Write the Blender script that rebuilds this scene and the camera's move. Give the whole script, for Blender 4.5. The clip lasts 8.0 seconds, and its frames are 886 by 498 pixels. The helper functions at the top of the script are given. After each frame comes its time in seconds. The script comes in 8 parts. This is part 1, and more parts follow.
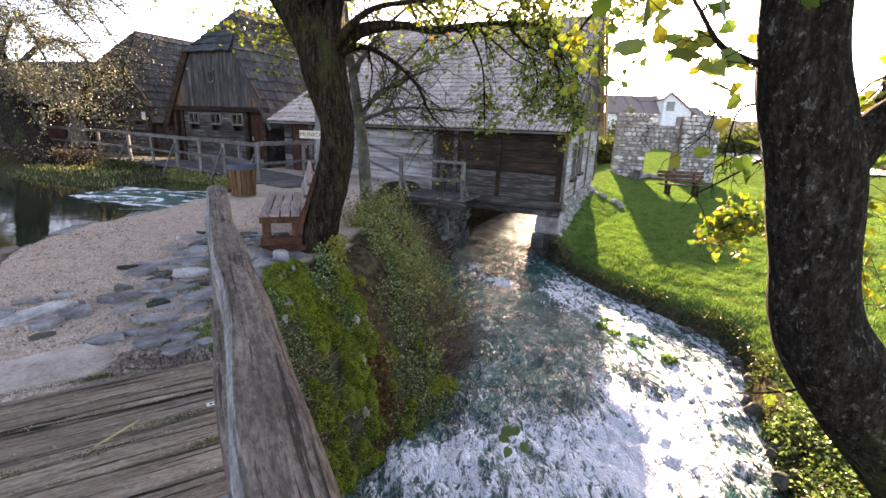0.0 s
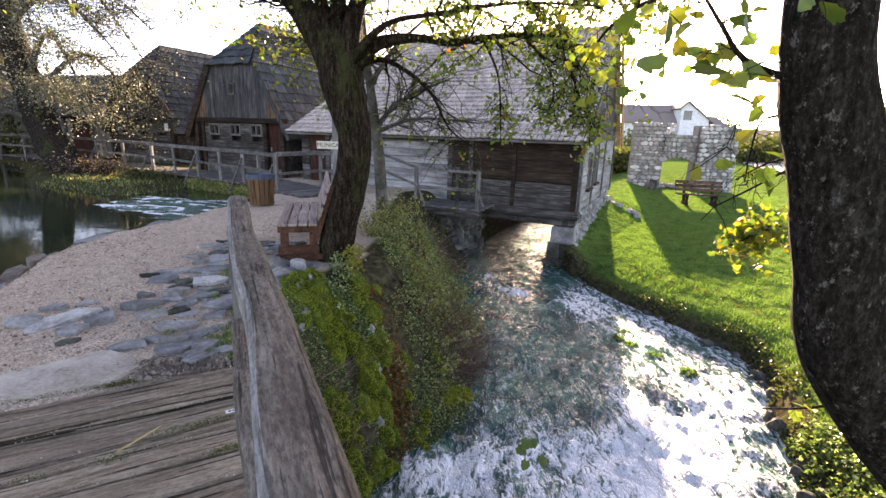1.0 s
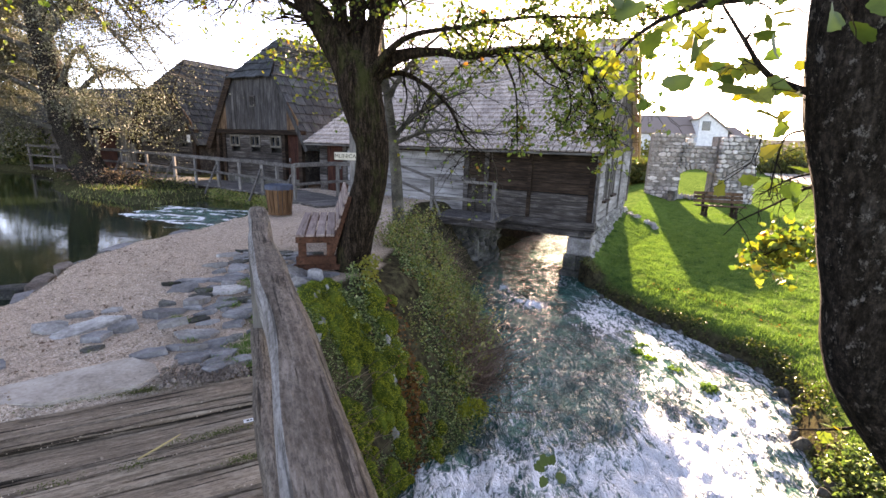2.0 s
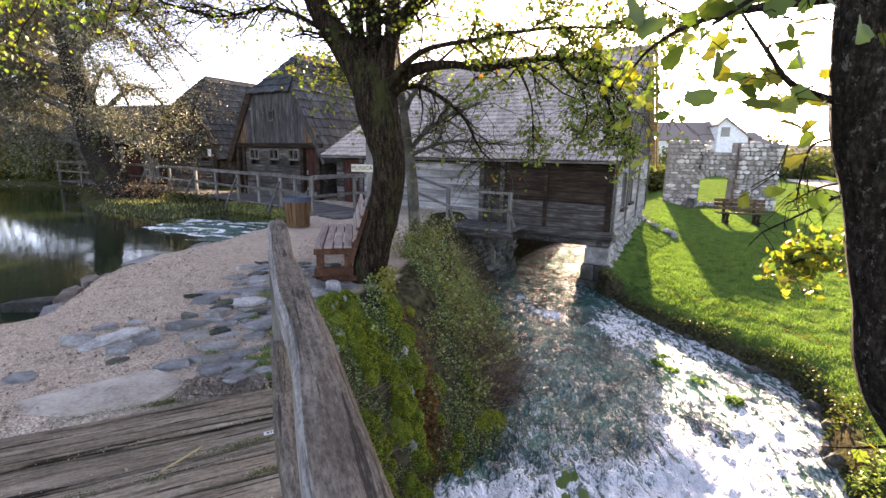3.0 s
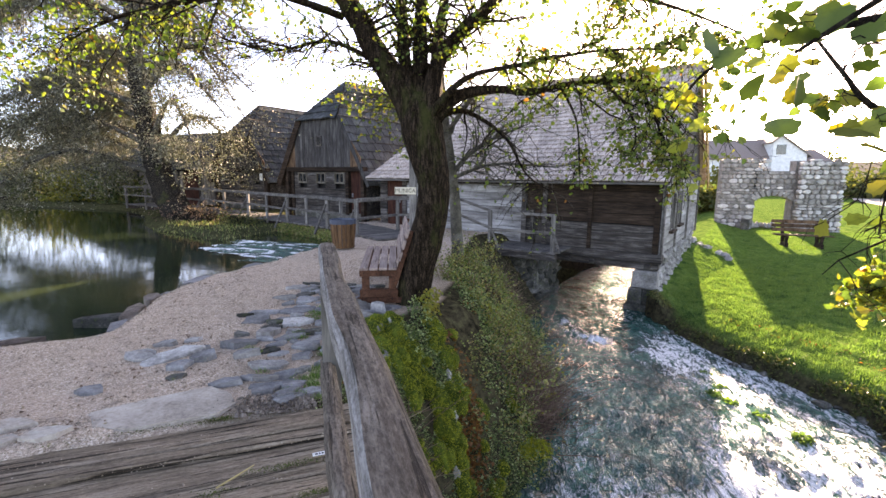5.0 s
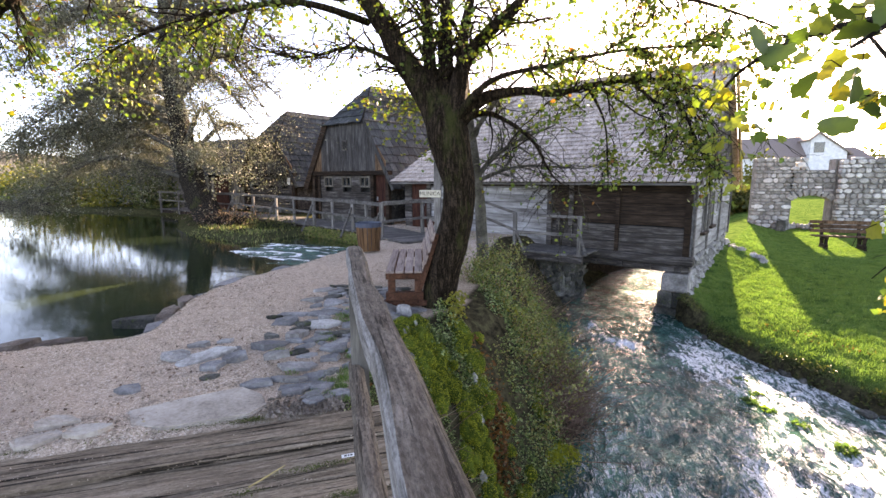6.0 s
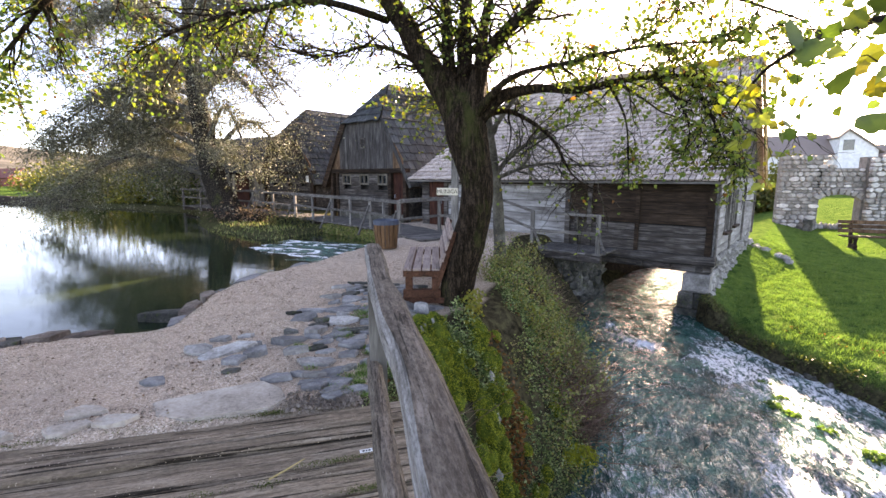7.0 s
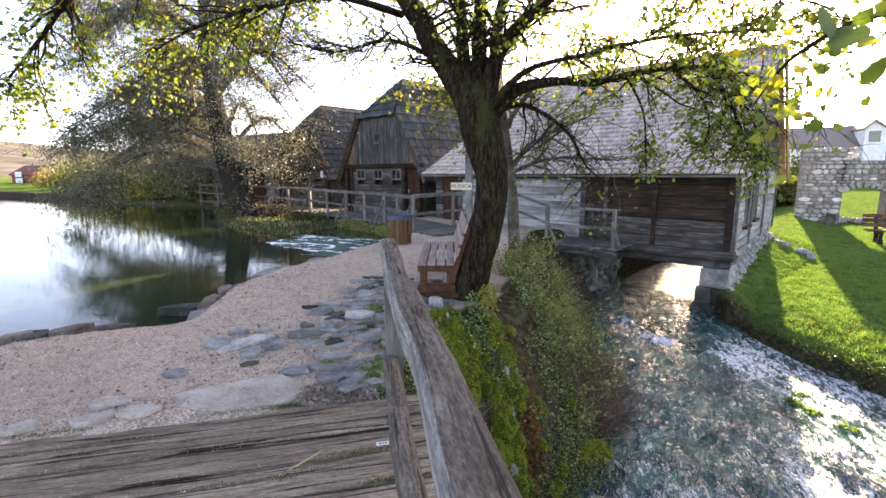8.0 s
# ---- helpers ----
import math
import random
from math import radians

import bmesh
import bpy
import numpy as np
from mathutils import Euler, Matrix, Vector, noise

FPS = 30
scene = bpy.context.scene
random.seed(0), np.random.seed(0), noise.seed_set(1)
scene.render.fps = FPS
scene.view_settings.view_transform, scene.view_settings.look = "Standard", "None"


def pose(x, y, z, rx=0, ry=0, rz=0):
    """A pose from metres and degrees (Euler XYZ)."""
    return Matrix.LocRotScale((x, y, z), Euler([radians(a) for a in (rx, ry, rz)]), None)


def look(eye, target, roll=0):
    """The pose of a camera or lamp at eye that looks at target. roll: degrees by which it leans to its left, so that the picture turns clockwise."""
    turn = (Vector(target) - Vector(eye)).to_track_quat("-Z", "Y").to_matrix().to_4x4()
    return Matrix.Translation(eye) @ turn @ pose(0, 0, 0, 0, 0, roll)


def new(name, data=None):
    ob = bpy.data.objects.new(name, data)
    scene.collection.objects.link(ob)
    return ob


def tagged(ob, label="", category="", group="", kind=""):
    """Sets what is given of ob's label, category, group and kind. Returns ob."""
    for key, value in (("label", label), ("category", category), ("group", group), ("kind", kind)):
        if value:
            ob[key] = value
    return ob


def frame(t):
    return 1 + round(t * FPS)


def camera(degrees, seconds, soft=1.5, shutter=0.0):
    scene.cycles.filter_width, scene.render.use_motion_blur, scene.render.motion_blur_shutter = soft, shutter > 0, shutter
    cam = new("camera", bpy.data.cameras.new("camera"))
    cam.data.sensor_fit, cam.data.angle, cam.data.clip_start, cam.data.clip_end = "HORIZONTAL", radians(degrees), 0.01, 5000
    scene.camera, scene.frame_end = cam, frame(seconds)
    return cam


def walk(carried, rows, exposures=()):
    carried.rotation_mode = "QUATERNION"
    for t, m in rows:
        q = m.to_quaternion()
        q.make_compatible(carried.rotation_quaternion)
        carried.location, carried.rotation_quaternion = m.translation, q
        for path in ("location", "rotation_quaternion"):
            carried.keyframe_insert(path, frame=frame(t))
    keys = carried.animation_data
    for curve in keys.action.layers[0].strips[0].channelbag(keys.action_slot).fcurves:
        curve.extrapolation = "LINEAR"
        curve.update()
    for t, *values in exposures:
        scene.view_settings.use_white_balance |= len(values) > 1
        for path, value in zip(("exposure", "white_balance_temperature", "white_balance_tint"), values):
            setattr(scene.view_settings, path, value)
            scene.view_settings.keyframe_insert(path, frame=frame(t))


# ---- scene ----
cam = camera(88.3, 8.0)
PATH = [
    (0, (0.399, 1.027, 1.69), (0.282, 2.953, 1.166), 2.1),
    (0.5, (0.39, 1.021, 1.695), (0.246, 2.951, 1.19), 2.1),
    (1, (0.383, 1.016, 1.699), (0.202, 2.947, 1.212), 1.9),
    (1.5, (0.372, 1.011, 1.707), (0.156, 2.945, 1.243), 2.0),
    (3, (0.354, 1.01, 1.728), (0.036, 2.942, 1.322), 1.0),
    (3.5, (0.341, 1.003, 1.738), (-0.024, 2.934, 1.368), 0.7),
    (4, (0.329, 1.006, 1.739), (-0.08, 2.934, 1.402), 0.6),
    (4.5, (0.317, 1.0, 1.744), (-0.13, 2.922, 1.419), 0.6),
    (6, (0.28, 0.998, 1.752), (-0.314, 2.882, 1.445), -0.2),
    (6.5, (0.273, 0.995, 1.751), (-0.361, 2.866, 1.438), -0.3),
    (7, (0.267, 0.99, 1.752), (-0.395, 2.851, 1.436), -0.1),
    (7.5, (0.258, 0.986, 1.753), (-0.429, 2.837, 1.433), -0.2),
    (8, (0.254, 0.983, 1.751), (-0.462, 2.82, 1.413), -0.4),
]
walk(cam, [(t, look(eye, target, roll)) for t, eye, target, roll in PATH], exposures=[(0.0, 3.03, 9400, 25), (8.0, 3.2, 9300, 24)])

# ---- sky and sun ----
SUN_AZ, SUN_EL = 12.0, 13.0
world = bpy.data.worlds.new("sky")
scene.world = world
world.use_nodes = True
wn = world.node_tree
wn.nodes.clear()
w_out = wn.nodes.new("ShaderNodeOutputWorld")
w_bg = wn.nodes.new("ShaderNodeBackground")
w_sky = wn.nodes.new("ShaderNodeTexSky")
w_sky.sky_type = "NISHITA"
w_sky.sun_disc = False
w_sky.sun_elevation, w_sky.sun_rotation = radians(SUN_EL), radians(SUN_AZ)
w_sky.air_density, w_sky.dust_density, w_sky.ozone_density = 0.45, 0.6, 0.9
w_sky.altitude = 500
w_bg.inputs["Strength"].default_value = 0.15
wn.links.new(w_sky.outputs[0], w_bg.inputs[0])
wn.links.new(w_bg.outputs[0], w_out.inputs[0])

sun_data = bpy.data.lights.new("sun", "SUN")
sun_data.energy, sun_data.angle, sun_data.color = 5.0, radians(0.6), (1.0, 0.93, 0.82)
sun = new("sun", sun_data)
az, el = radians(SUN_AZ), radians(SUN_EL)
SUN_DIR = Vector((math.sin(az) * math.cos(el), math.cos(az) * math.cos(el), math.sin(el)))
sun.matrix_world = look(SUN_DIR * 50, (0, 0, 0))

# ---- tools ----


def smooth(a, b, x):
    t = np.clip((x - a) / (b - a), 0, 1)
    return t * t * (3 - 2 * t)


def lattice(x, y, seed=0):
    """Smooth value noise on arrays, about -1 to 1."""
    xi, yi = np.floor(x).astype(np.int64), np.floor(y).astype(np.int64)
    fx, fy = x - xi, y - yi
    fx, fy = fx * fx * (3 - 2 * fx), fy * fy * (3 - 2 * fy)

    def h(i, j):
        n = (i * 374761393 + j * 668265263 + seed * 974634777) & 0x7FFFFFFF
        n = ((n ^ (n >> 13)) * 1274126177) & 0x7FFFFFFF
        return ((n ^ (n >> 16)) & 0xFFFF) / 32767.5 - 1.0

    a, b, c, d = h(xi, yi), h(xi + 1, yi), h(xi, yi + 1), h(xi + 1, yi + 1)
    return (a * (1 - fx) + b * fx) * (1 - fy) + (c * (1 - fx) + d * fx) * fy


def fbm(x, y, seed=0, octaves=4):
    total, amp, norm = 0, 1.0, 0
    for k in range(octaves):
        total = total + amp * lattice(x * 2 ** k, y * 2 ** k, seed + k)
        norm += amp
        amp *= 0.5
    return total / norm


def fast_mesh(name, verts, faces, mats, smooth_faces=False, index=None):
    """A mesh from arrays: faces all of one width."""
    verts, faces = np.asarray(verts, dtype=np.float32), np.asarray(faces, dtype=np.int32)
    me = bpy.data.meshes.new(name)
    n, k = faces.shape
    me.vertices.add(len(verts))
    me.vertices.foreach_set("co", verts.ravel())
    me.loops.add(n * k)
    me.loops.foreach_set("vertex_index", faces.ravel())
    me.polygons.add(n)
    me.polygons.foreach_set("loop_start", np.arange(0, n * k, k, dtype=np.int32))
    me.polygons.foreach_set("loop_total", np.full(n, k, dtype=np.int32))
    for m in (mats if isinstance(mats, (list, tuple)) else [mats]):
        me.materials.append(m)
    if index is not None:
        me.polygons.foreach_set("material_index", np.asarray(index, dtype=np.int32))
    me.polygons.foreach_set("use_smooth", np.full(n, smooth_faces, dtype=bool))
    me.update(calc_edges=True)
    me.validate()
    return me


class Shape:
    """Collects quads and polygons, then becomes one mesh."""

    def __init__(self):
        self.v, self.f = [], []

    def add(self, verts, faces, m=None):
        o = len(self.v)
        self.v += [tuple(m @ Vector(p)) for p in verts] if m is not None else [tuple(p) for p in verts]
        self.f += [tuple(i + o for i in f) for f in faces]
        return self

    def box(self, lo, hi, m=None, bevel=0.0, jitter=0.0):
        (a, b, c), (d, e, g) = lo, hi
        if bevel <= 0:
            v = [(a, b, c), (d, b, c), (d, e, c), (a, e, c), (a, b, g), (d, b, g), (d, e, g), (a, e, g)]
            f = [(3, 2, 1, 0), (4, 5, 6, 7), (0, 1, 5, 4), (1, 2, 6, 5), (2, 3, 7, 6), (3, 0, 4, 7)]
        else:
            w = min(bevel, (d - a) * 0.45, (e - b) * 0.45, (g - c) * 0.45)
            v, f = [], []
            for z, k in ((c, w), (c + w, 0), (g - w, 0), (g, w)):
                v += [(a + k + w * (k == 0) * 0, b + k, z), (d - k, b + k, z), (d - k, e - k, z), (a + k, e - k, z)]
            f = [(3, 2, 1, 0), (12, 13, 14, 15)]
            for r in range(3):
                for s in range(4):
                    i, j = r * 4 + s, r * 4 + (s + 1) % 4
                    f.append((i, j, j + 4, i + 4))
        if jitter:
            v = [tuple(q + random.uniform(-jitter, jitter) for q in p) for p in v]
        return self.add(v, f, m)

    def beam(self, p, q, w, h, up=(0, 0, 1), bevel=0.008):
        """A squared timber from p to q, w wide and h high."""
        p, q = Vector(p), Vector(q)
        x = (q - p).normalized()
        y = Vector(up).cross(x).normalized()
        z = x.cross(y)
        m = Matrix.Translation(p) @ Matrix((x, y, z)).transposed().to_4x4()
        return self.box((0, -w / 2, -h / 2), ((q - p).length, w / 2, h / 2), m, bevel)

    def prism(self, outline, y0, y1, m=None):
        """An outline in x, z made thick along y."""
        n = len(outline)
        v = [(x, y0, z) for x, z in outline] + [(x, y1, z) for x, z in outline]
        f = [tuple(range(n)), tuple(range(2 * n - 1, n - 1, -1))]
        f += [(j, i, i + n, j + n) for i, j in ((k, (k + 1) % n) for k in range(n))]
        return self.add(v, f, m)

    def tube(self, pts, radii, seg=8, rough=0.0, cap=True):
        v, f = tube_arrays(pts, radii, seg, rough)
        o = len(self.v)
        self.v += [tuple(p) for p in v.tolist()]
        self.f += [tuple(i + o for i in q) for q in f.tolist()]
        if cap:
            self.f.append(tuple(o + i for i in range(seg))[::-1])
            last = o + (len(pts) - 1) * seg
            self.f.append(tuple(last + i for i in range(seg)))
        return self

    def mesh(self, name, mat, smooth_faces=False):
        me = bpy.data.meshes.new(name)
        me.from_pydata(self.v, [], self.f)
        bm = bmesh.new()
        bm.from_mesh(me)
        bmesh.ops.recalc_face_normals(bm, faces=bm.faces)
        bm.to_mesh(me)
        bm.free()
        me.materials.append(mat)
        if smooth_faces:
            me.polygons.foreach_set("use_smooth", [True] * len(me.polygons))
        return me


def tube_arrays(pts, radii, seg=8, rough=0.0):
    pts = np.asarray(pts, dtype=float)
    n = len(pts)
    tan = np.gradient(pts, axis=0)
    tan /= np.linalg.norm(tan, axis=1)[:, None] + 1e-9
    ref = np.array([0.0, 1.0, 0.0]) if abs(tan[0][1]) < 0.8 else np.array([1.0, 0.0, 0.0])
    side = np.cross(tan, ref)
    side /= np.linalg.norm(side, axis=1)[:, None] + 1e-9
    other = np.cross(tan, side)
    ang = np.linspace(0, 2 * np.pi, seg, endpoint=False)
    rad = np.asarray(radii, dtype=float)[:, None] * np.ones(seg)
    if rough:
        length = np.concatenate([[0], np.cumsum(np.linalg.norm(np.diff(pts, axis=0), axis=1))])
        u = (ang / (2 * np.pi) * 14)[None, :] + np.zeros((n, 1))
        w = length[:, None] + np.zeros((1, seg))
        k = np.minimum(1, (seg - np.arange(seg)) / 3)[None, :]
        rad = rad * (1 + rough * fbm(u * k, w * 2.2, 5, 3) + 0.6 * rough * fbm(u * 2.5 * k, w * 6, 9, 2))
    ring = pts[:, None, :] + rad[:, :, None] * (np.cos(ang)[None, :, None] * side[:, None, :] + np.sin(ang)[None, :, None] * other[:, None, :])
    i = np.arange(n - 1)[:, None] * seg
    j = np.arange(seg)[None, :]
    jn = (j + 1) % seg
    faces = np.stack([i + j, i + seg + j, i + seg + jn, i + jn], axis=-1).reshape(-1, 4)
    return ring.reshape(-1, 3), faces


def part(name, shape, material, parent, label="", smooth_faces=False):
    me = shape.mesh(name, material, smooth_faces) if isinstance(shape, Shape) else shape
    ob = new(name, me)
    ob.parent = parent
    if label:
        ob["label"] = label
    return ob


def thing(name, m, label, category, group="", kind=""):
    ob = new(name)
    ob.matrix_world = m
    ob.empty_display_size = 0.2
    return tagged(ob, label, category, group, kind)


def frame_at(x, y, z, ux, uy):
    """A pose whose x axis runs along (ux, uy) on the ground."""
    return pose(x, y, z, 0, 0, math.degrees(math.atan2(uy, ux)))


def rock_mesh(name, mat, sx, sy, sz, seed, flat=0.0, detail=2):
    """A weathered stone about sx by sy by sz, its foot at z = 0."""
    bm = bmesh.new()
    bmesh.ops.create_icosphere(bm, subdivisions=detail, radius=1)
    rnd = random.Random(seed)
    cuts = [(Vector((rnd.uniform(-1, 1), rnd.uniform(-1, 1), rnd.uniform(-0.4, 1))).normalized(), rnd.uniform(0.4, 0.75)) for _ in range(9)]
    if flat:
        cuts.append((Vector((rnd.uniform(-0.1, 0.1), rnd.uniform(-0.1, 0.1), 1)).normalized(), 1 - flat))
    for v in bm.verts:
        p = v.co.copy()
        for nrm, d in cuts:
            e = p.dot(nrm) - d
            if e > 0:
                p -= nrm * e
        p *= 1 + 0.08 * noise.noise(p * 1.7 + Vector((seed, 0, 0))) + 0.06 * noise.noise(p * 4.3 + Vector((0, seed, 0))) + 0.05 * noise.noise(p * 9.1 + Vector((0, 0, seed)))
        v.co = Vector((p.x * sx / 2, p.y * sy / 2, (p.z + 0.55) * sz / 1.5))
    me = bpy.data.meshes.new(name)
    bm.to_mesh(me)
    bm.free()
    me.materials.append(mat)
    me.polygons.foreach_set("use_smooth", [False] * len(me.polygons))
    return me


def leaf_arrays(pos, size, rng, lobed=False, up=0.35, flat=None, fine=False):
    """Folded leaves at pos, each of its own size and turn."""
    n = len(pos)
    nrm = rng.normal(size=(n, 3))
    nrm[:, 2] = np.abs(nrm[:, 2]) + up
    if flat is not None:
        nrm = nrm * 0.55 + flat * 1.2
    nrm /= np.linalg.norm(nrm, axis=1)[:, None]
    d = rng.normal(size=(n, 3))
    d -= nrm * np.sum(d * nrm, axis=1)[:, None]
    d /= np.linalg.norm(d, axis=1)[:, None] + 1e-9
    s = np.cross(nrm, d)
    size = np.broadcast_to(size, (n,))[:, None]
    if lobed:
        # half outline of a five-lobed leaf: along, across
        half = [(0.0, 0.0), (-0.11, 0.14), (-0.1, 0.31), (0.05, 0.36), (0.14, 0.46), (0.29, 0.53), (0.40, 0.46), (0.50, 0.40), (0.63, 0.42), (0.71, 0.31), (0.82, 0.22), (0.93, 0.11), (0.97, 0.0)] if fine else \
               [(0.0, 0.0), (-0.10, 0.26), (0.10, 0.30), (0.26, 0.50), (0.42, 0.36), (0.60, 0.36), (0.72, 0.20), (1.0, 0.0)]
        out = half + [(a, -b) for a, b in half[1:-1]][::-1]
        k = len(out)
        verts = np.zeros((n, k + 1, 3))
        curl = rng.uniform(0.05, 0.4, size=(n, 1))
        for q, (a, b) in enumerate(out + [(0.3, 0.0)]):
            verts[:, q] = pos + size * (d * a + s * b + nrm * (curl * (abs(b) * 0.8 - a * a * 0.6)))
        base = np.arange(n)[:, None] * (k + 1)
        tri = [(k, q, (q + 1) % k) for q in range(k)]
        faces = (base[:, :, None] + np.array(tri)[None]).reshape(-1, 3)
        return verts.reshape(-1, 3), faces
    verts = np.zeros((n, 4, 3))
    w = 0.36
    fold = rng.uniform(0.05, 0.3, size=(n, 1))
    verts[:, 0] = pos
    verts[:, 1] = pos + size * (d * 0.5 + s * w + nrm * fold)
    verts[:, 2] = pos + size * (d * 1.0 - nrm * 0.15)
    verts[:, 3] = pos + size * (d * 0.5 - s * w + nrm * fold)
    base = np.arange(n)[:, None] * 4
    faces = np.concatenate([base + np.array([[0, 1, 2]]), base + np.array([[0, 2, 3]])])
    return verts.reshape(-1, 3), faces


def join_arrays(chunks):
    vs, fs, o = [], [], 0
    for v, f in chunks:
        vs.append(v)
        fs.append(np.asarray(f) + o)
        o += len(v)
    return np.concatenate(vs), np.concatenate(fs)

# ---- materials ----
def nodes_of(name):
    m = bpy.data.materials.new(name)
    m.use_nodes = True
    nt = m.node_tree
    nt.nodes.clear()
    out = nt.nodes.new("ShaderNodeOutputMaterial")
    b = nt.nodes.new("ShaderNodeBsdfPrincipled")
    nt.links.new(b.outputs[0], out.inputs[0])
    return m, nt, b, out


def n_noise(nt, vec, scale, detail=5, rough=0.6, warp=0.0):
    n = nt.nodes.new("ShaderNodeTexNoise")
    n.inputs["Scale"].default_value, n.inputs["Detail"].default_value, n.inputs["Roughness"].default_value = scale, detail, rough
    n.inputs["Distortion"].default_value = warp
    nt.links.new(vec, n.inputs["Vector"])
    return n.outputs[0]


def n_ramp(nt, fac, stops):
    r = nt.nodes.new("ShaderNodeValToRGB")
    e = r.color_ramp.elements
    while len(e) < len(stops):
        e.new(0.5)
    for q, (p, c) in zip(e, stops):
        q.position = p
        q.color = (*c, 1) if len(c) == 3 else c
    nt.links.new(fac, r.inputs[0])
    return r.outputs[0]


def n_math(nt, op, a, b=0.0):
    n = nt.nodes.new("ShaderNodeMath")
    n.operation = op
    for q, s in zip((a, b), n.inputs):
        if isinstance(q, (int, float)):
            s.default_value = q
        else:
            nt.links.new(q, s)
    return n.outputs[0]


def n_mix(nt, fac, a, b, mode="MIX"):
    n = nt.nodes.new("ShaderNodeMix")
    n.data_type, n.blend_type = "RGBA", mode
    for q, s in ((fac, n.inputs[0]), (a, n.inputs[6]), (b, n.inputs[7])):
        if isinstance(q, (int, float)):
            s.default_value = q
        elif isinstance(q, tuple):
            s.default_value = (*q, 1)
        else:
            nt.links.new(q, s)
    return n.outputs[2]


def n_coords(nt, stretch=(1, 1, 1), world_space=False):
    if world_space:
        src = nt.nodes.new("ShaderNodeNewGeometry").outputs["Position"]
    else:
        src = nt.nodes.new("ShaderNodeTexCoord").outputs["Object"]
    mp = nt.nodes.new("ShaderNodeMapping")
    mp.inputs["Scale"].default_value = stretch
    nt.links.new(src, mp.inputs["Vector"])
    # every object starts at its own place in the pattern
    info = nt.nodes.new("ShaderNodeObjectInfo")
    comb = nt.nodes.new("ShaderNodeCombineXYZ")
    for k in range(3):
        nt.links.new(n_math(nt, "MULTIPLY", info.outputs["Random"], 37.0 + 11 * k), comb.inputs[k])
    add = nt.nodes.new("ShaderNodeVectorMath")
    add.operation = "ADD"
    nt.links.new(mp.outputs[0], add.inputs[0])
    nt.links.new(comb.outputs[0], add.inputs[1])
    return mp.outputs[0] if world_space else add.outputs[0]


def n_vary(nt, colour, amount):
    """Each object and each island a little lighter or darker."""
    info = nt.nodes.new("ShaderNodeObjectInfo").outputs["Random"]
    isl = nt.nodes.new("ShaderNodeNewGeometry").outputs["Random Per Island"]
    s = n_math(nt, "FRACT", n_math(nt, "ADD", info, isl))
    k = n_math(nt, "ADD", n_math(nt, "MULTIPLY", s, 2 * amount), 1 - amount)
    hsv = nt.nodes.new("ShaderNodeHueSaturation")
    nt.links.new(k, hsv.inputs["Value"])
    nt.links.new(colour, hsv.inputs["Color"])
    return hsv.outputs[0]


def n_bump(nt, b, height, strength, dist=0.02):
    n = nt.nodes.new("ShaderNodeBump")
    n.inputs["Strength"].default_value, n.inputs["Distance"].default_value = strength, dist
    nt.links.new(height, n.inputs["Height"])
    nt.links.new(n.outputs[0], b.inputs["Normal"])


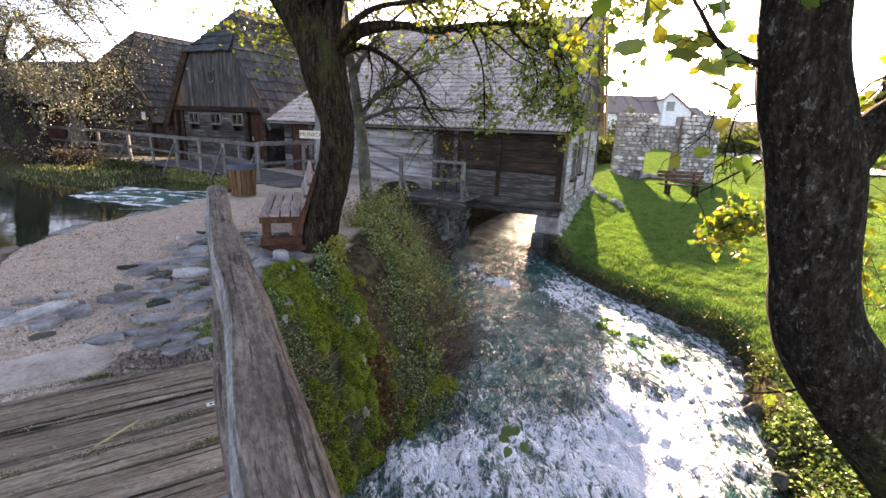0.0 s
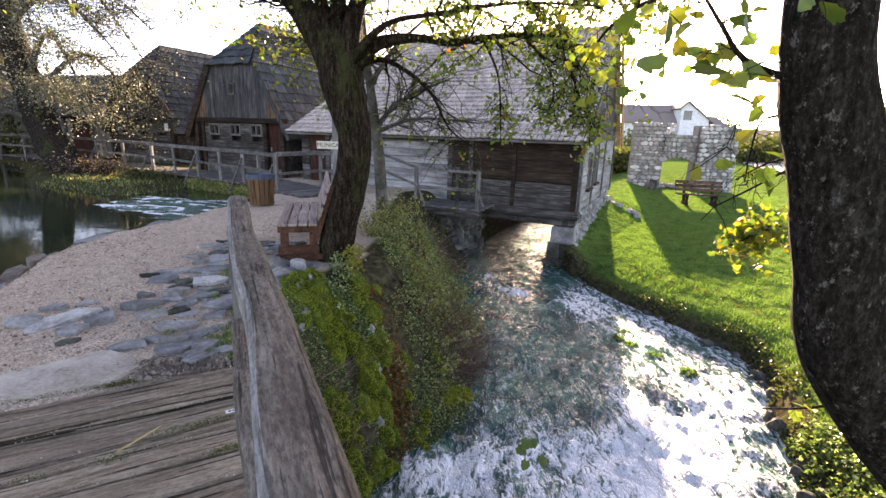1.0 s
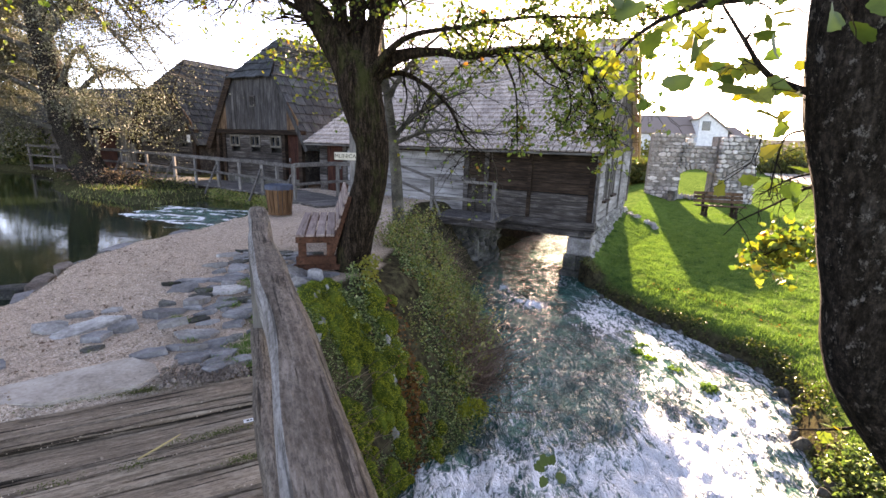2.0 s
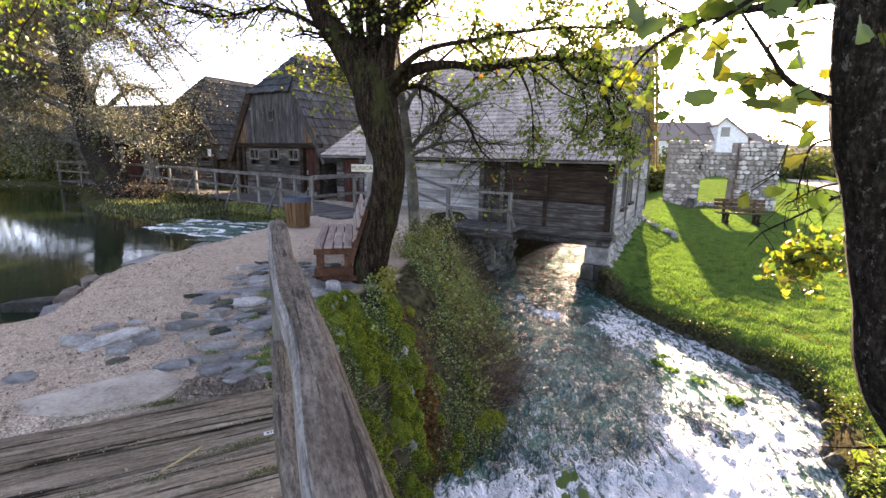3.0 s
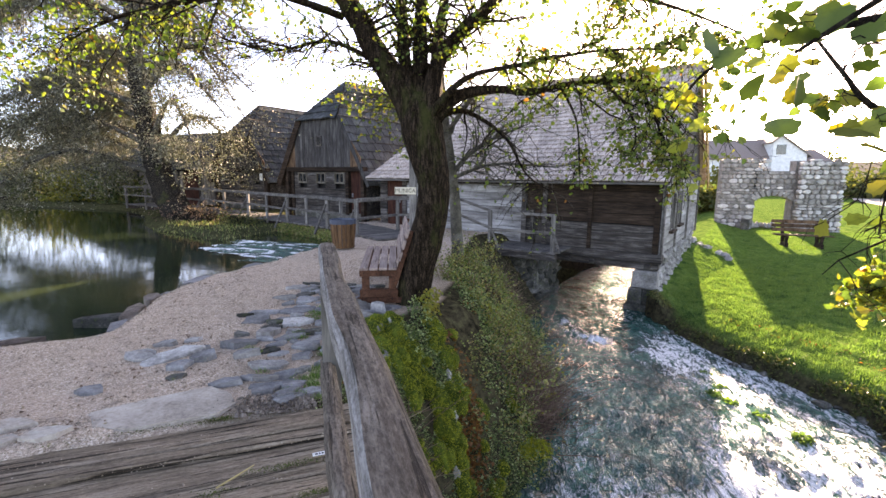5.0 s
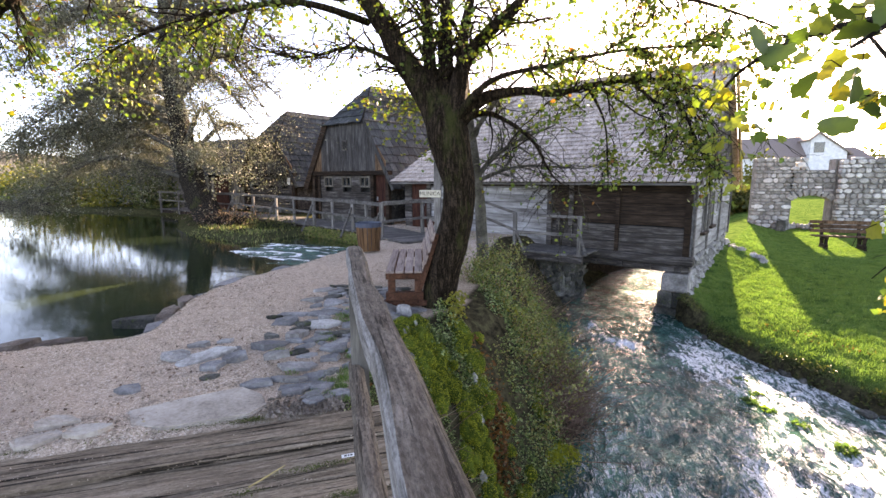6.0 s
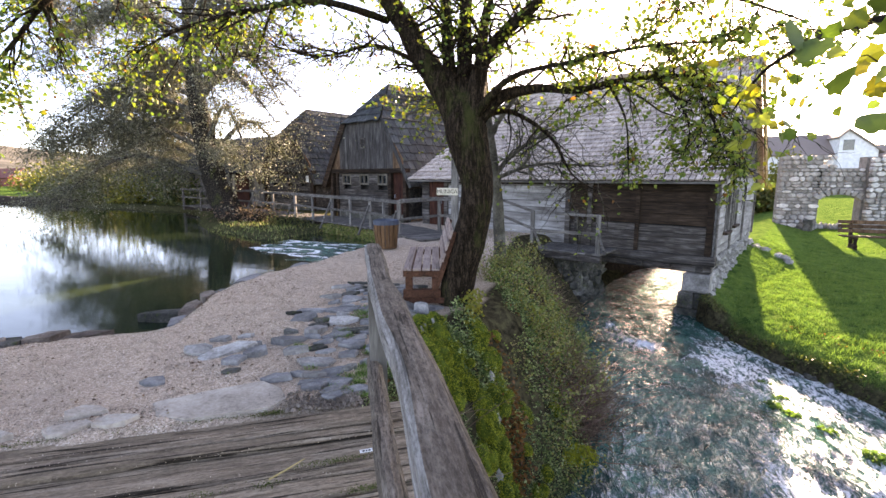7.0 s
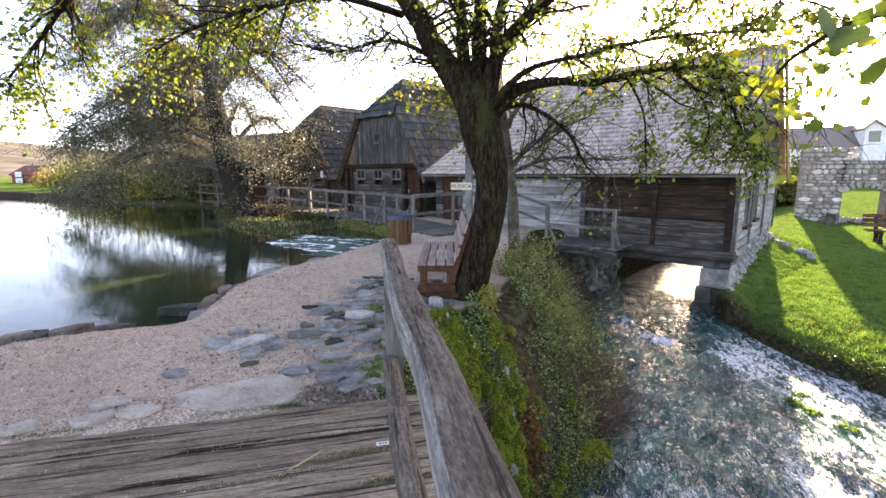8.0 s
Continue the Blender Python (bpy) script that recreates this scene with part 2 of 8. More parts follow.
def wood(name, dark, mid, light, along=0, rough=0.85, vary=0.18, bump=0.5, moss=None, scale=1.0, streak=0.5, cracks=0.65, speckle=0.0, wide=0.0, relief=0.012):
    """Weathered timber with grain along one local axis."""
    m, nt, b, _ = nodes_of(name)
    st = [28.0 * scale, 28.0 * scale, 28.0 * scale]
    st[along] = 2.6 * scale
    v = n_coords(nt, tuple(st))
    grain = n_noise(nt, v, 1.0, 6, 0.65, 0.4)
    st2 = [5.0 * scale] * 3
    st2[along] = 0.9 * scale
    v2 = n_coords(nt, tuple(st2))
    broad = n_noise(nt, v2, 1.0, 4, 0.6, 0.8)
    stain = n_noise(nt, n_coords(nt, (1, 1, 1)), 1.7 * scale, 4, 0.6)
    fac = n_math(nt, "ADD", n_math(nt, "MULTIPLY", grain, 1 - streak), n_math(nt, "MULTIPLY", broad, streak))
    col = n_ramp(nt, fac, [(0.34, dark), (0.5, mid), (0.68, light)])
    col = n_mix(nt, n_ramp(nt, stain, [(0.45, (0, 0, 0)), (0.75, (0.7, 0.7, 0.7))]), col, tuple(c * 0.55 for c in mid))
    st3 = [34.0 * scale] * 3
    st3[along] = 0.9 * scale
    crack = n_ramp(nt, n_noise(nt, n_coords(nt, tuple(st3)), 1.0, 4, 0.55, 0.3), [(0.375 + wide, (1 - cracks,) * 3), (0.41 + wide, (1, 1, 1))])
    col = n_mix(nt, crack, tuple(c * 0.35 for c in dark), col)
    fac = n_math(nt, "ADD", fac, n_math(nt, "MULTIPLY", crack, 0.5))
    if speckle:
        st4 = [85.0] * 3
        st4[along] = 26.0
        sp = n_noise(nt, n_coords(nt, tuple(st4)), 1.0, 6, 0.75)
        col = n_mix(nt, n_ramp(nt, sp, [(0.4, (speckle,) * 3), (0.52, (0, 0, 0))]), col, tuple(c * 0.4 for c in dark))
        col = n_mix(nt, n_ramp(nt, sp, [(0.56, (0, 0, 0)), (0.7, (speckle * 0.6,) * 3)]), col, tuple(min(0.8, c * 1.3) for c in light))
        fac = n_math(nt, "ADD", fac, n_math(nt, "MULTIPLY", sp, 0.7))
    if moss:
        patch = n_noise(nt, n_coords(nt, (1, 1, 1)), 3.0, 5, 0.7)
        col = n_mix(nt, n_ramp(nt, patch, [(0.56, (0, 0, 0)), (0.68, (0.85, 0.85, 0.85))]), col, moss)
    col = n_vary(nt, col, vary)
    nt.links.new(col, b.inputs["Base Color"])
    b.inputs["Roughness"].default_value = rough
    b.inputs["Specular IOR Level"].default_value = 0.12
    n_bump(nt, b, fac, bump, relief)
    return m


def mineral(name, dark, mid, light, scale=6.0, rough=0.9, vary=0.15, bump=0.5, lichen=None, dist=0.02, world_space=False):
    m, nt, b, _ = nodes_of(name)
    v = n_coords(nt, (1, 1, 1), world_space)
    big, fine = n_noise(nt, v, scale * 0.35, 5, 0.6, 0.3), n_noise(nt, v, scale * 4, 5, 0.7)
    fac = n_math(nt, "ADD", n_math(nt, "MULTIPLY", big, 0.6), n_math(nt, "MULTIPLY", fine, 0.4))
    col = n_ramp(nt, fac, [(0.36, dark), (0.5, mid), (0.64, light)])
    if lichen:
        col = n_mix(nt, n_ramp(nt, n_noise(nt, v, scale * 1.1, 6, 0.75), [(0.56, (0, 0, 0)), (0.66, (0.8, 0.8, 0.8))]), col, lichen)
    col = n_vary(nt, col, vary)
    nt.links.new(col, b.inputs["Base Color"])
    b.inputs["Roughness"].default_value = rough
    b.inputs["Specular IOR Level"].default_value = 0.12
    n_bump(nt, b, fac, bump, dist)
    return m


def leafy(name, cols, vary=0.3, rough=0.55, through_light=0.45):
    """Leaves: colour by island, light shining through."""
    m, nt, b, out = nodes_of(name)
    isl = nt.nodes.new("ShaderNodeNewGeometry").outputs["Random Per Island"]
    stops = [(k / max(1, len(cols) - 1), c) for k, c in enumerate(cols)]
    col = n_ramp(nt, isl, stops)
    spot = n_noise(nt, n_coords(nt, (1, 1, 1), True), 60, 3, 0.6)
    col = n_mix(nt, n_ramp(nt, spot, [(0.5, (0, 0, 0)), (0.8, (0.45, 0.45, 0.45))]), col, tuple(c * 0.45 for c in cols[0]))
    nt.links.new(col, b.inputs["Base Color"])
    b.inputs["Roughness"].default_value = rough
    b.inputs["Specular IOR Level"].default_value = 0.35
    tr = nt.nodes.new("ShaderNodeBsdfTranslucent")
    warm = n_mix(nt, 1.0, col, (1.15, 1.3, 0.7), "MULTIPLY")
    nt.links.new(warm, tr.inputs[0])
    mix = nt.nodes.new("ShaderNodeMixShader")
    mix.inputs[0].default_value = through_light
    nt.links.new(b.outputs[0], mix.inputs[1])
    nt.links.new(tr.outputs[0], mix.inputs[2])
    nt.links.new(mix.outputs[0], out.inputs[0])
    return m


def plain(name, col, rough=0.5, metal=0.0, vary=0.05, scale=12, bump=0.1):
    m, nt, b, _ = nodes_of(name)
    f = n_noise(nt, n_coords(nt), scale, 4, 0.6)
    c = n_ramp(nt, f, [(0.35, tuple(q * 0.75 for q in col)), (0.65, col)])
    nt.links.new(n_vary(nt, c, vary), b.inputs["Base Color"])
    b.inputs["Roughness"].default_value, b.inputs["Metallic"].default_value = rough, metal
    n_bump(nt, b, f, bump, 0.005)
    return m


M_DECK = wood("deck_wood", (0.08, 0.058, 0.039), (0.31, 0.235, 0.167), (0.53, 0.425, 0.322), along=0, bump=1.0, vary=0.2, cracks=0.95, scale=1.1, streak=0.45, speckle=0.4, wide=0.0, relief=0.022)
M_FENCE = wood("fence_wood", (0.05, 0.044, 0.039), (0.12, 0.108, 0.098), (0.24, 0.222, 0.205), along=0, vary=0.2)
M_POST = wood("post_wood", (0.06, 0.053, 0.047), (0.15, 0.137, 0.124), (0.29, 0.27, 0.25), along=2, vary=0.2)
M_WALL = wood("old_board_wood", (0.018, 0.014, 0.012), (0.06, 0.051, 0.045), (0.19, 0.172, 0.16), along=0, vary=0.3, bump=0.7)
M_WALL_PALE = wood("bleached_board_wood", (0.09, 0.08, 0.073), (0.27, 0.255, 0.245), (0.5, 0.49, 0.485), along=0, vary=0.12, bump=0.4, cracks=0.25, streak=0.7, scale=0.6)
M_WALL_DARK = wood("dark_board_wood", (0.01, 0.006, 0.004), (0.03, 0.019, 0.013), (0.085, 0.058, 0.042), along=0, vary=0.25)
M_GABLE = wood("gable_board_wood", (0.018, 0.016, 0.015), (0.056, 0.051, 0.048), (0.135, 0.127, 0.121), along=2, vary=0.25)
M_GABLE_RED = wood("red_brown_gable_wood", (0.035, 0.019, 0.011), (0.115, 0.066, 0.038), (0.23, 0.145, 0.09), along=2, vary=0.2)
# orange of the low sun's glow put into the board's colour
M_BARGE = wood("sun_glow_barge_wood", (0.2, 0.1, 0.03), (0.4, 0.23, 0.085), (0.55, 0.36, 0.16), along=0, vary=0.1)
M_DOOR = wood("brown_door_wood", (0.02, 0.008, 0.006), (0.05, 0.019, 0.013), (0.09, 0.036, 0.024), along=2, vary=0.12)
M_BENCH = wood("stained_bench_wood", (0.03, 0.012, 0.007), (0.075, 0.03, 0.017), (0.14, 0.062, 0.037), along=1, vary=0.1, rough=0.6)
M_BENCH_GREY = wood("worn_bench_wood", (0.13, 0.085, 0.07), (0.28, 0.21, 0.185), (0.42, 0.35, 0.31), along=1, vary=0.12, rough=0.7)
M_BIN = wood("bin_wood", (0.05, 0.024, 0.011), (0.125, 0.063, 0.031), (0.22, 0.125, 0.065), along=2, vary=0.15, rough=0.6)
M_SHINGLE = wood("shingle_wood", (0.27, 0.205, 0.175), (0.53, 0.435, 0.385), (0.71, 0.615, 0.56), along=2, vary=0.16, bump=0.4)
M_SHINGLE_OLD = wood("mossy_shingle_wood", (0.02, 0.022, 0.024), (0.05, 0.054, 0.056), (0.1, 0.105, 0.105), along=2, vary=0.3, moss=(0.06, 0.075, 0.042))
M_FRAME = wood("pale_frame_wood", (0.06, 0.05, 0.038), (0.12, 0.105, 0.084), (0.2, 0.18, 0.155), along=2, vary=0.1)
M_STONE = mineral("grey_limestone", (0.12, 0.11, 0.1), (0.25, 0.235, 0.22), (0.43, 0.41, 0.385), scale=7, vary=0.2, lichen=(0.16, 0.15, 0.13))
M_STONE_PALE = mineral("pale_dressed_stone", (0.28, 0.265, 0.25), (0.46, 0.44, 0.425), (0.66, 0.64, 0.62), scale=6, vary=0.14, lichen=(0.3, 0.28, 0.25))
M_STONE_DARK = mineral("damp_wall_stone", (0.025, 0.025, 0.021), (0.075, 0.072, 0.063), (0.21, 0.2, 0.18), scale=9, vary=0.35, lichen=(0.07, 0.09, 0.03))
M_STONE_BROWN = mineral("brown_slab_stone", (0.06, 0.045, 0.036), (0.15, 0.118, 0.096), (0.29, 0.245, 0.21), scale=8, vary=0.3, lichen=(0.11, 0.1, 0.07))
M_MORTAR = mineral("lime_mortar", (0.1, 0.092, 0.085), (0.17, 0.16, 0.148), (0.25, 0.235, 0.22), scale=14, vary=0.0)
M_PATH_STONE = mineral("path_stone", (0.085, 0.082, 0.082), (0.18, 0.175, 0.172), (0.31, 0.305, 0.3), scale=8, vary=0.2, lichen=(0.2, 0.185, 0.16))
M_CONCRETE = mineral("worn_concrete", (0.23, 0.192, 0.155), (0.39, 0.335, 0.28), (0.51, 0.45, 0.385), scale=9, vary=0.05, bump=0.25)
M_CHIP = mineral("gravel_chip", (0.15, 0.115, 0.085), (0.39, 0.3, 0.225), (0.62, 0.51, 0.41), scale=20, vary=0.5)
M_RAIL_EDGE = wood("pale_rail_edge", (0.1, 0.088, 0.075), (0.25, 0.23, 0.21), (0.46, 0.44, 0.42), along=1, bump=0.8, vary=0.03, scale=1.7, cracks=0.6, speckle=0.5)

m, nt, b, _ = nodes_of("bark")
v = n_coords(nt, (1, 1, 0.28), True)
ridge = n_math(nt, "ADD", n_math(nt, "MULTIPLY", n_noise(nt, v, 34, 8, 0.8, 0.15), 0.6), n_math(nt, "MULTIPLY", n_noise(nt, n_coords(nt, (1, 1, 0.7), True), 60, 6, 0.75), 0.4))
patch = n_noise(nt, n_coords(nt, (1, 1, 1), True), 5, 5, 0.65)
c = n_ramp(nt, ridge, [(0.4, (0.005, 0.0037, 0.0028)), (0.5, (0.021, 0.016, 0.012)), (0.64, (0.075, 0.06, 0.047))])
c = n_mix(nt, n_ramp(nt, patch, [(0.64, (0, 0, 0)), (0.76, (0.45, 0.45, 0.45))]), c, (0.16, 0.15, 0.13))
speck = n_noise(nt, n_coords(nt, (1, 1, 0.6), True), 36, 7, 0.78)
c = n_mix(nt, n_ramp(nt, speck, [(0.57, (0, 0, 0)), (0.63, (0.55, 0.55, 0.55))]), c, (0.24, 0.22, 0.19))
gm = n_noise(nt, n_coords(nt, (1, 1, 0.5), True), 2.2, 5, 0.7)
c = n_mix(nt, n_ramp(nt, gm, [(0.58, (0, 0, 0)), (0.7, (0.7, 0.7, 0.7))]), c, (0.06, 0.075, 0.02))
nt.links.new(c, b.inputs["Base Color"])
b.inputs["Roughness"].default_value = 0.95
b.inputs["Specular IOR Level"].default_value = 0.06
n_bump(nt, b, ridge, 1.0, 0.03)
M_BARK = m

m, nt, b, _ = nodes_of("brown_bark")
v = n_coords(nt, (1, 1, 0.2), True)
ridge = n_math(nt, "ADD", n_math(nt, "MULTIPLY", n_noise(nt, v, 30, 8, 0.75, 0.3), 0.65), n_math(nt, "MULTIPLY", n_noise(nt, n_coords(nt, (1, 1, 0.6), True), 70, 6, 0.75), 0.35))
c = n_ramp(nt, ridge, [(0.4, (0.004, 0.0026, 0.0018)), (0.5, (0.02, 0.0135, 0.009)), (0.64, (0.085, 0.06, 0.043))])
gm = n_noise(nt, n_coords(nt, (1, 1, 0.5), True), 2.6, 6, 0.7)
c = n_mix(nt, n_ramp(nt, gm, [(0.54, (0, 0, 0)), (0.68, (0.7, 0.7, 0.7))]), c, (0.05, 0.055, 0.018))
nt.links.new(c, b.inputs["Base Color"])
b.inputs["Roughness"].default_value = 0.95
b.inputs["Specular IOR Level"].default_value = 0.05
n_bump(nt, b, ridge, 1.0, 0.04)
M_BARK_BROWN = m
M_BARK_GREY = mineral("grey_bark", (0.03, 0.026, 0.021), (0.075, 0.067, 0.055), (0.16, 0.148, 0.125), scale=14, vary=0.05, bump=0.9, lichen=(0.09, 0.1, 0.05), world_space=True)

m, nt, b, _ = nodes_of("window_glass")
nt.links.new(n_ramp(nt, n_noise(nt, n_coords(nt), 3, 2), [(0.4, (0.01, 0.011, 0.013)), (0.6, (0.03, 0.032, 0.035))]), b.inputs["Base Color"])
b.inputs["Roughness"].default_value = 0.08
M_GLASS_DARK = m

M_LEAF = leafy("maple_leaf", [(0.06, 0.1, 0.02), (0.095, 0.15, 0.028), (0.15, 0.195, 0.035), (0.22, 0.225, 0.042), (0.08, 0.125, 0.025)], through_light=0.4)
# darker copy of the maple leaf, its backlit tone put into the colour
M_LEAF_NEAR = leafy("backlit_maple_leaf", [(0.05, 0.08, 0.016), (0.075, 0.11, 0.02), (0.1, 0.13, 0.026)], through_light=0.24)
M_LEAF_YELLOW = leafy("yellow_maple_leaf", [(0.14, 0.155, 0.025), (0.2, 0.185, 0.025), (0.27, 0.205, 0.025), (0.11, 0.14, 0.025)], through_light=0.4)
M_LEAF_RUST = leafy("rusty_leaf", [(0.16, 0.06, 0.018), (0.24, 0.1, 0.03), (0.1, 0.04, 0.015)])
M_WILLOW = leafy("willow_leaf", [(0.075, 0.07, 0.042), (0.15, 0.135, 0.085), (0.22, 0.2, 0.135), (0.06, 0.065, 0.03), (0.32, 0.295, 0.23), (0.115, 0.115, 0.055)], through_light=0.12)
# the palest ivy tone paints sky glints on glossy leaves
M_IVY = leafy("ivy_leaf", [(0.03, 0.05, 0.018), (0.065, 0.105, 0.033), (0.125, 0.18, 0.064), (0.22, 0.28, 0.11), (0.42, 0.46, 0.26)], through_light=0.35, rough=0.32)
M_MOSS = leafy("moss_tuft", [(0.12, 0.14, 0.014), (0.2, 0.22, 0.018), (0.28, 0.29, 0.022), (0.38, 0.36, 0.03), (0.16, 0.18, 0.016)], through_light=0.12, rough=0.9)
M_DRY = leafy("dry_stalk", [(0.13, 0.075, 0.055), (0.24, 0.15, 0.115), (0.09, 0.055, 0.04), (0.38, 0.3, 0.22)], through_light=0.2, rough=0.9)
M_GRASS = leafy("grass_blade", [(0.05, 0.105, 0.03), (0.095, 0.17, 0.042), (0.16, 0.235, 0.06), (0.07, 0.135, 0.036)], through_light=0.42)
# last, palest tone is leaf glint put into the colour
M_SHRUB = leafy("bank_shrub_leaf", [(0.045, 0.065, 0.02), (0.105, 0.14, 0.04), (0.19, 0.235, 0.07), (0.3, 0.31, 0.1), (0.24, 0.16, 0.085), (0.42, 0.4, 0.19)], through_light=0.38, rough=0.4)
M_JOINT_MOSS = leafy("joint_moss", [(0.03, 0.045, 0.012), (0.07, 0.09, 0.02), (0.12, 0.14, 0.03), (0.1, 0.085, 0.05)], through_light=0.15, rough=0.9)
M_HEDGE = leafy("hedge_leaf", [(0.035, 0.05, 0.014), (0.065, 0.08, 0.022), (0.1, 0.11, 0.03), (0.13, 0.11, 0.04)], through_light=0.3)
M_HEDGE_YELLOW = leafy("autumn_hedge_leaf", [(0.13, 0.13, 0.02), (0.22, 0.19, 0.03), (0.09, 0.1, 0.02)], through_light=0.3)

M_BLUE = plain("blue_liner", (0.035, 0.05, 0.085), 0.45)
M_WHITE = plain("white_plaster", (0.75, 0.74, 0.72), 0.85, scale=2)
M_TILE = plain("roof_tile", (0.25, 0.19, 0.165), 0.85, vary=0.12)
M_RED = plain("red_brick_wall", (0.2, 0.05, 0.035), 0.85, vary=0.1)
M_PAPER = plain("white_paper", (0.78, 0.78, 0.76), 0.6)
M_INK = plain("black_ink", (0.015, 0.015, 0.015), 0.6)
M_CREAM = plain("cream_sign_paint", (0.62, 0.55, 0.42), 0.7)
M_METAL = plain("grey_metal", (0.3, 0.3, 0.31), 0.45, 0.8)
M_STRAW = plain("straw", (0.5, 0.38, 0.16), 0.7)
# near-black paint for the shade behind walls, slits and vents
M_BLACK = plain("painted_inside_shade", (0.012, 0.011, 0.01), 0.9)

# ---- ground and water ----
Y_S = [-12, 0, 3.2, 4.64, 5.45, 5.94, 7.4, 9.1, 11.9, 14.0, 16.5, 22, 40, 70]
X_L = [-1.2, -1.1, -1.0, -0.75, -0.2, 0.36, 0.65, 0.5, 0.2, 0.4, 1.0, 2.9, 7.0, 14]
Y_R = [-12, 0, 2.6, 3.8, 5.1, 6.7, 7.75, 8.5, 9.4, 10.8, 11.9, 14.0, 16.5, 22, 40, 70]
X_R = [1.2, 1.6, 2.2, 3.0, 3.81, 4.27, 4.63, 4.66, 4.24, 3.31, 2.77, 2.3, 3.0, 4.4, 9, 18]
Y_T = [-12, 3.6, 4.6, 5.7, 6.15, 7.0, 8.5, 10, 11.4, 12.6, 14, 20, 40, 70]
X_T = [-1.9, -1.45, -1.6, -1.75, -1.6, -1.3, -1.45, -1.7, -2.0, -2.1, -2.1, 0.0, 4.5, 11]
POND = [(-7.2, -40), (-6.7, -6), (-6.35, 2.5), (-6.0, 3.8), (-5.5, 4.4), (-4.95, 4.85), (-5.3, 5.5), (-5.78, 6.5), (-5.9, 7.35), (-5.85, 8.2), (-5.8, 9.2),
        (-5.75, 10.6), (-5.7, 11.8), (-5.75, 12.9), (-4.6, 15.2), (-6.6, 16.2), (-9.0, 16.5), (-9.7, 14.8), (-9.8, 13.1), (-10.6, 12.9), (-11.8, 13.5), (-13.9, 14.3), (-16, 15.8),
        (-19.3, 18.8), (-23, 21.2), (-27, 21.3), (-33, 22), (-45, 25.5), (-70, 31), (-130, 30), (-130, -40)]
DECK_P, DECK_N = (-1.37, 3.96), (-0.565, 0.825)


def pond_distance(x, y):
    """Distance to the pond's edge, negative on the water."""
    best, inside = np.full(x.shape, 1e9), np.zeros(x.shape, dtype=bool)
    for (ax, ay), (bx, by) in zip(POND, POND[1:] + POND[:1]):
        ex, ey = bx - ax, by - ay
        t = np.clip(((x - ax) * ex + (y - ay) * ey) / (ex * ex + ey * ey), 0, 1)
        best = np.minimum(best, (x - ax - t * ex) ** 2 + (y - ay - t * ey) ** 2)
        cross = ((ay > y) != (by > y)) & (x < ex * (y - ay) / (ey if ey else 1e-9) + ax)
        inside ^= cross
    d = np.sqrt(best)
    return np.where(inside, -d, d)


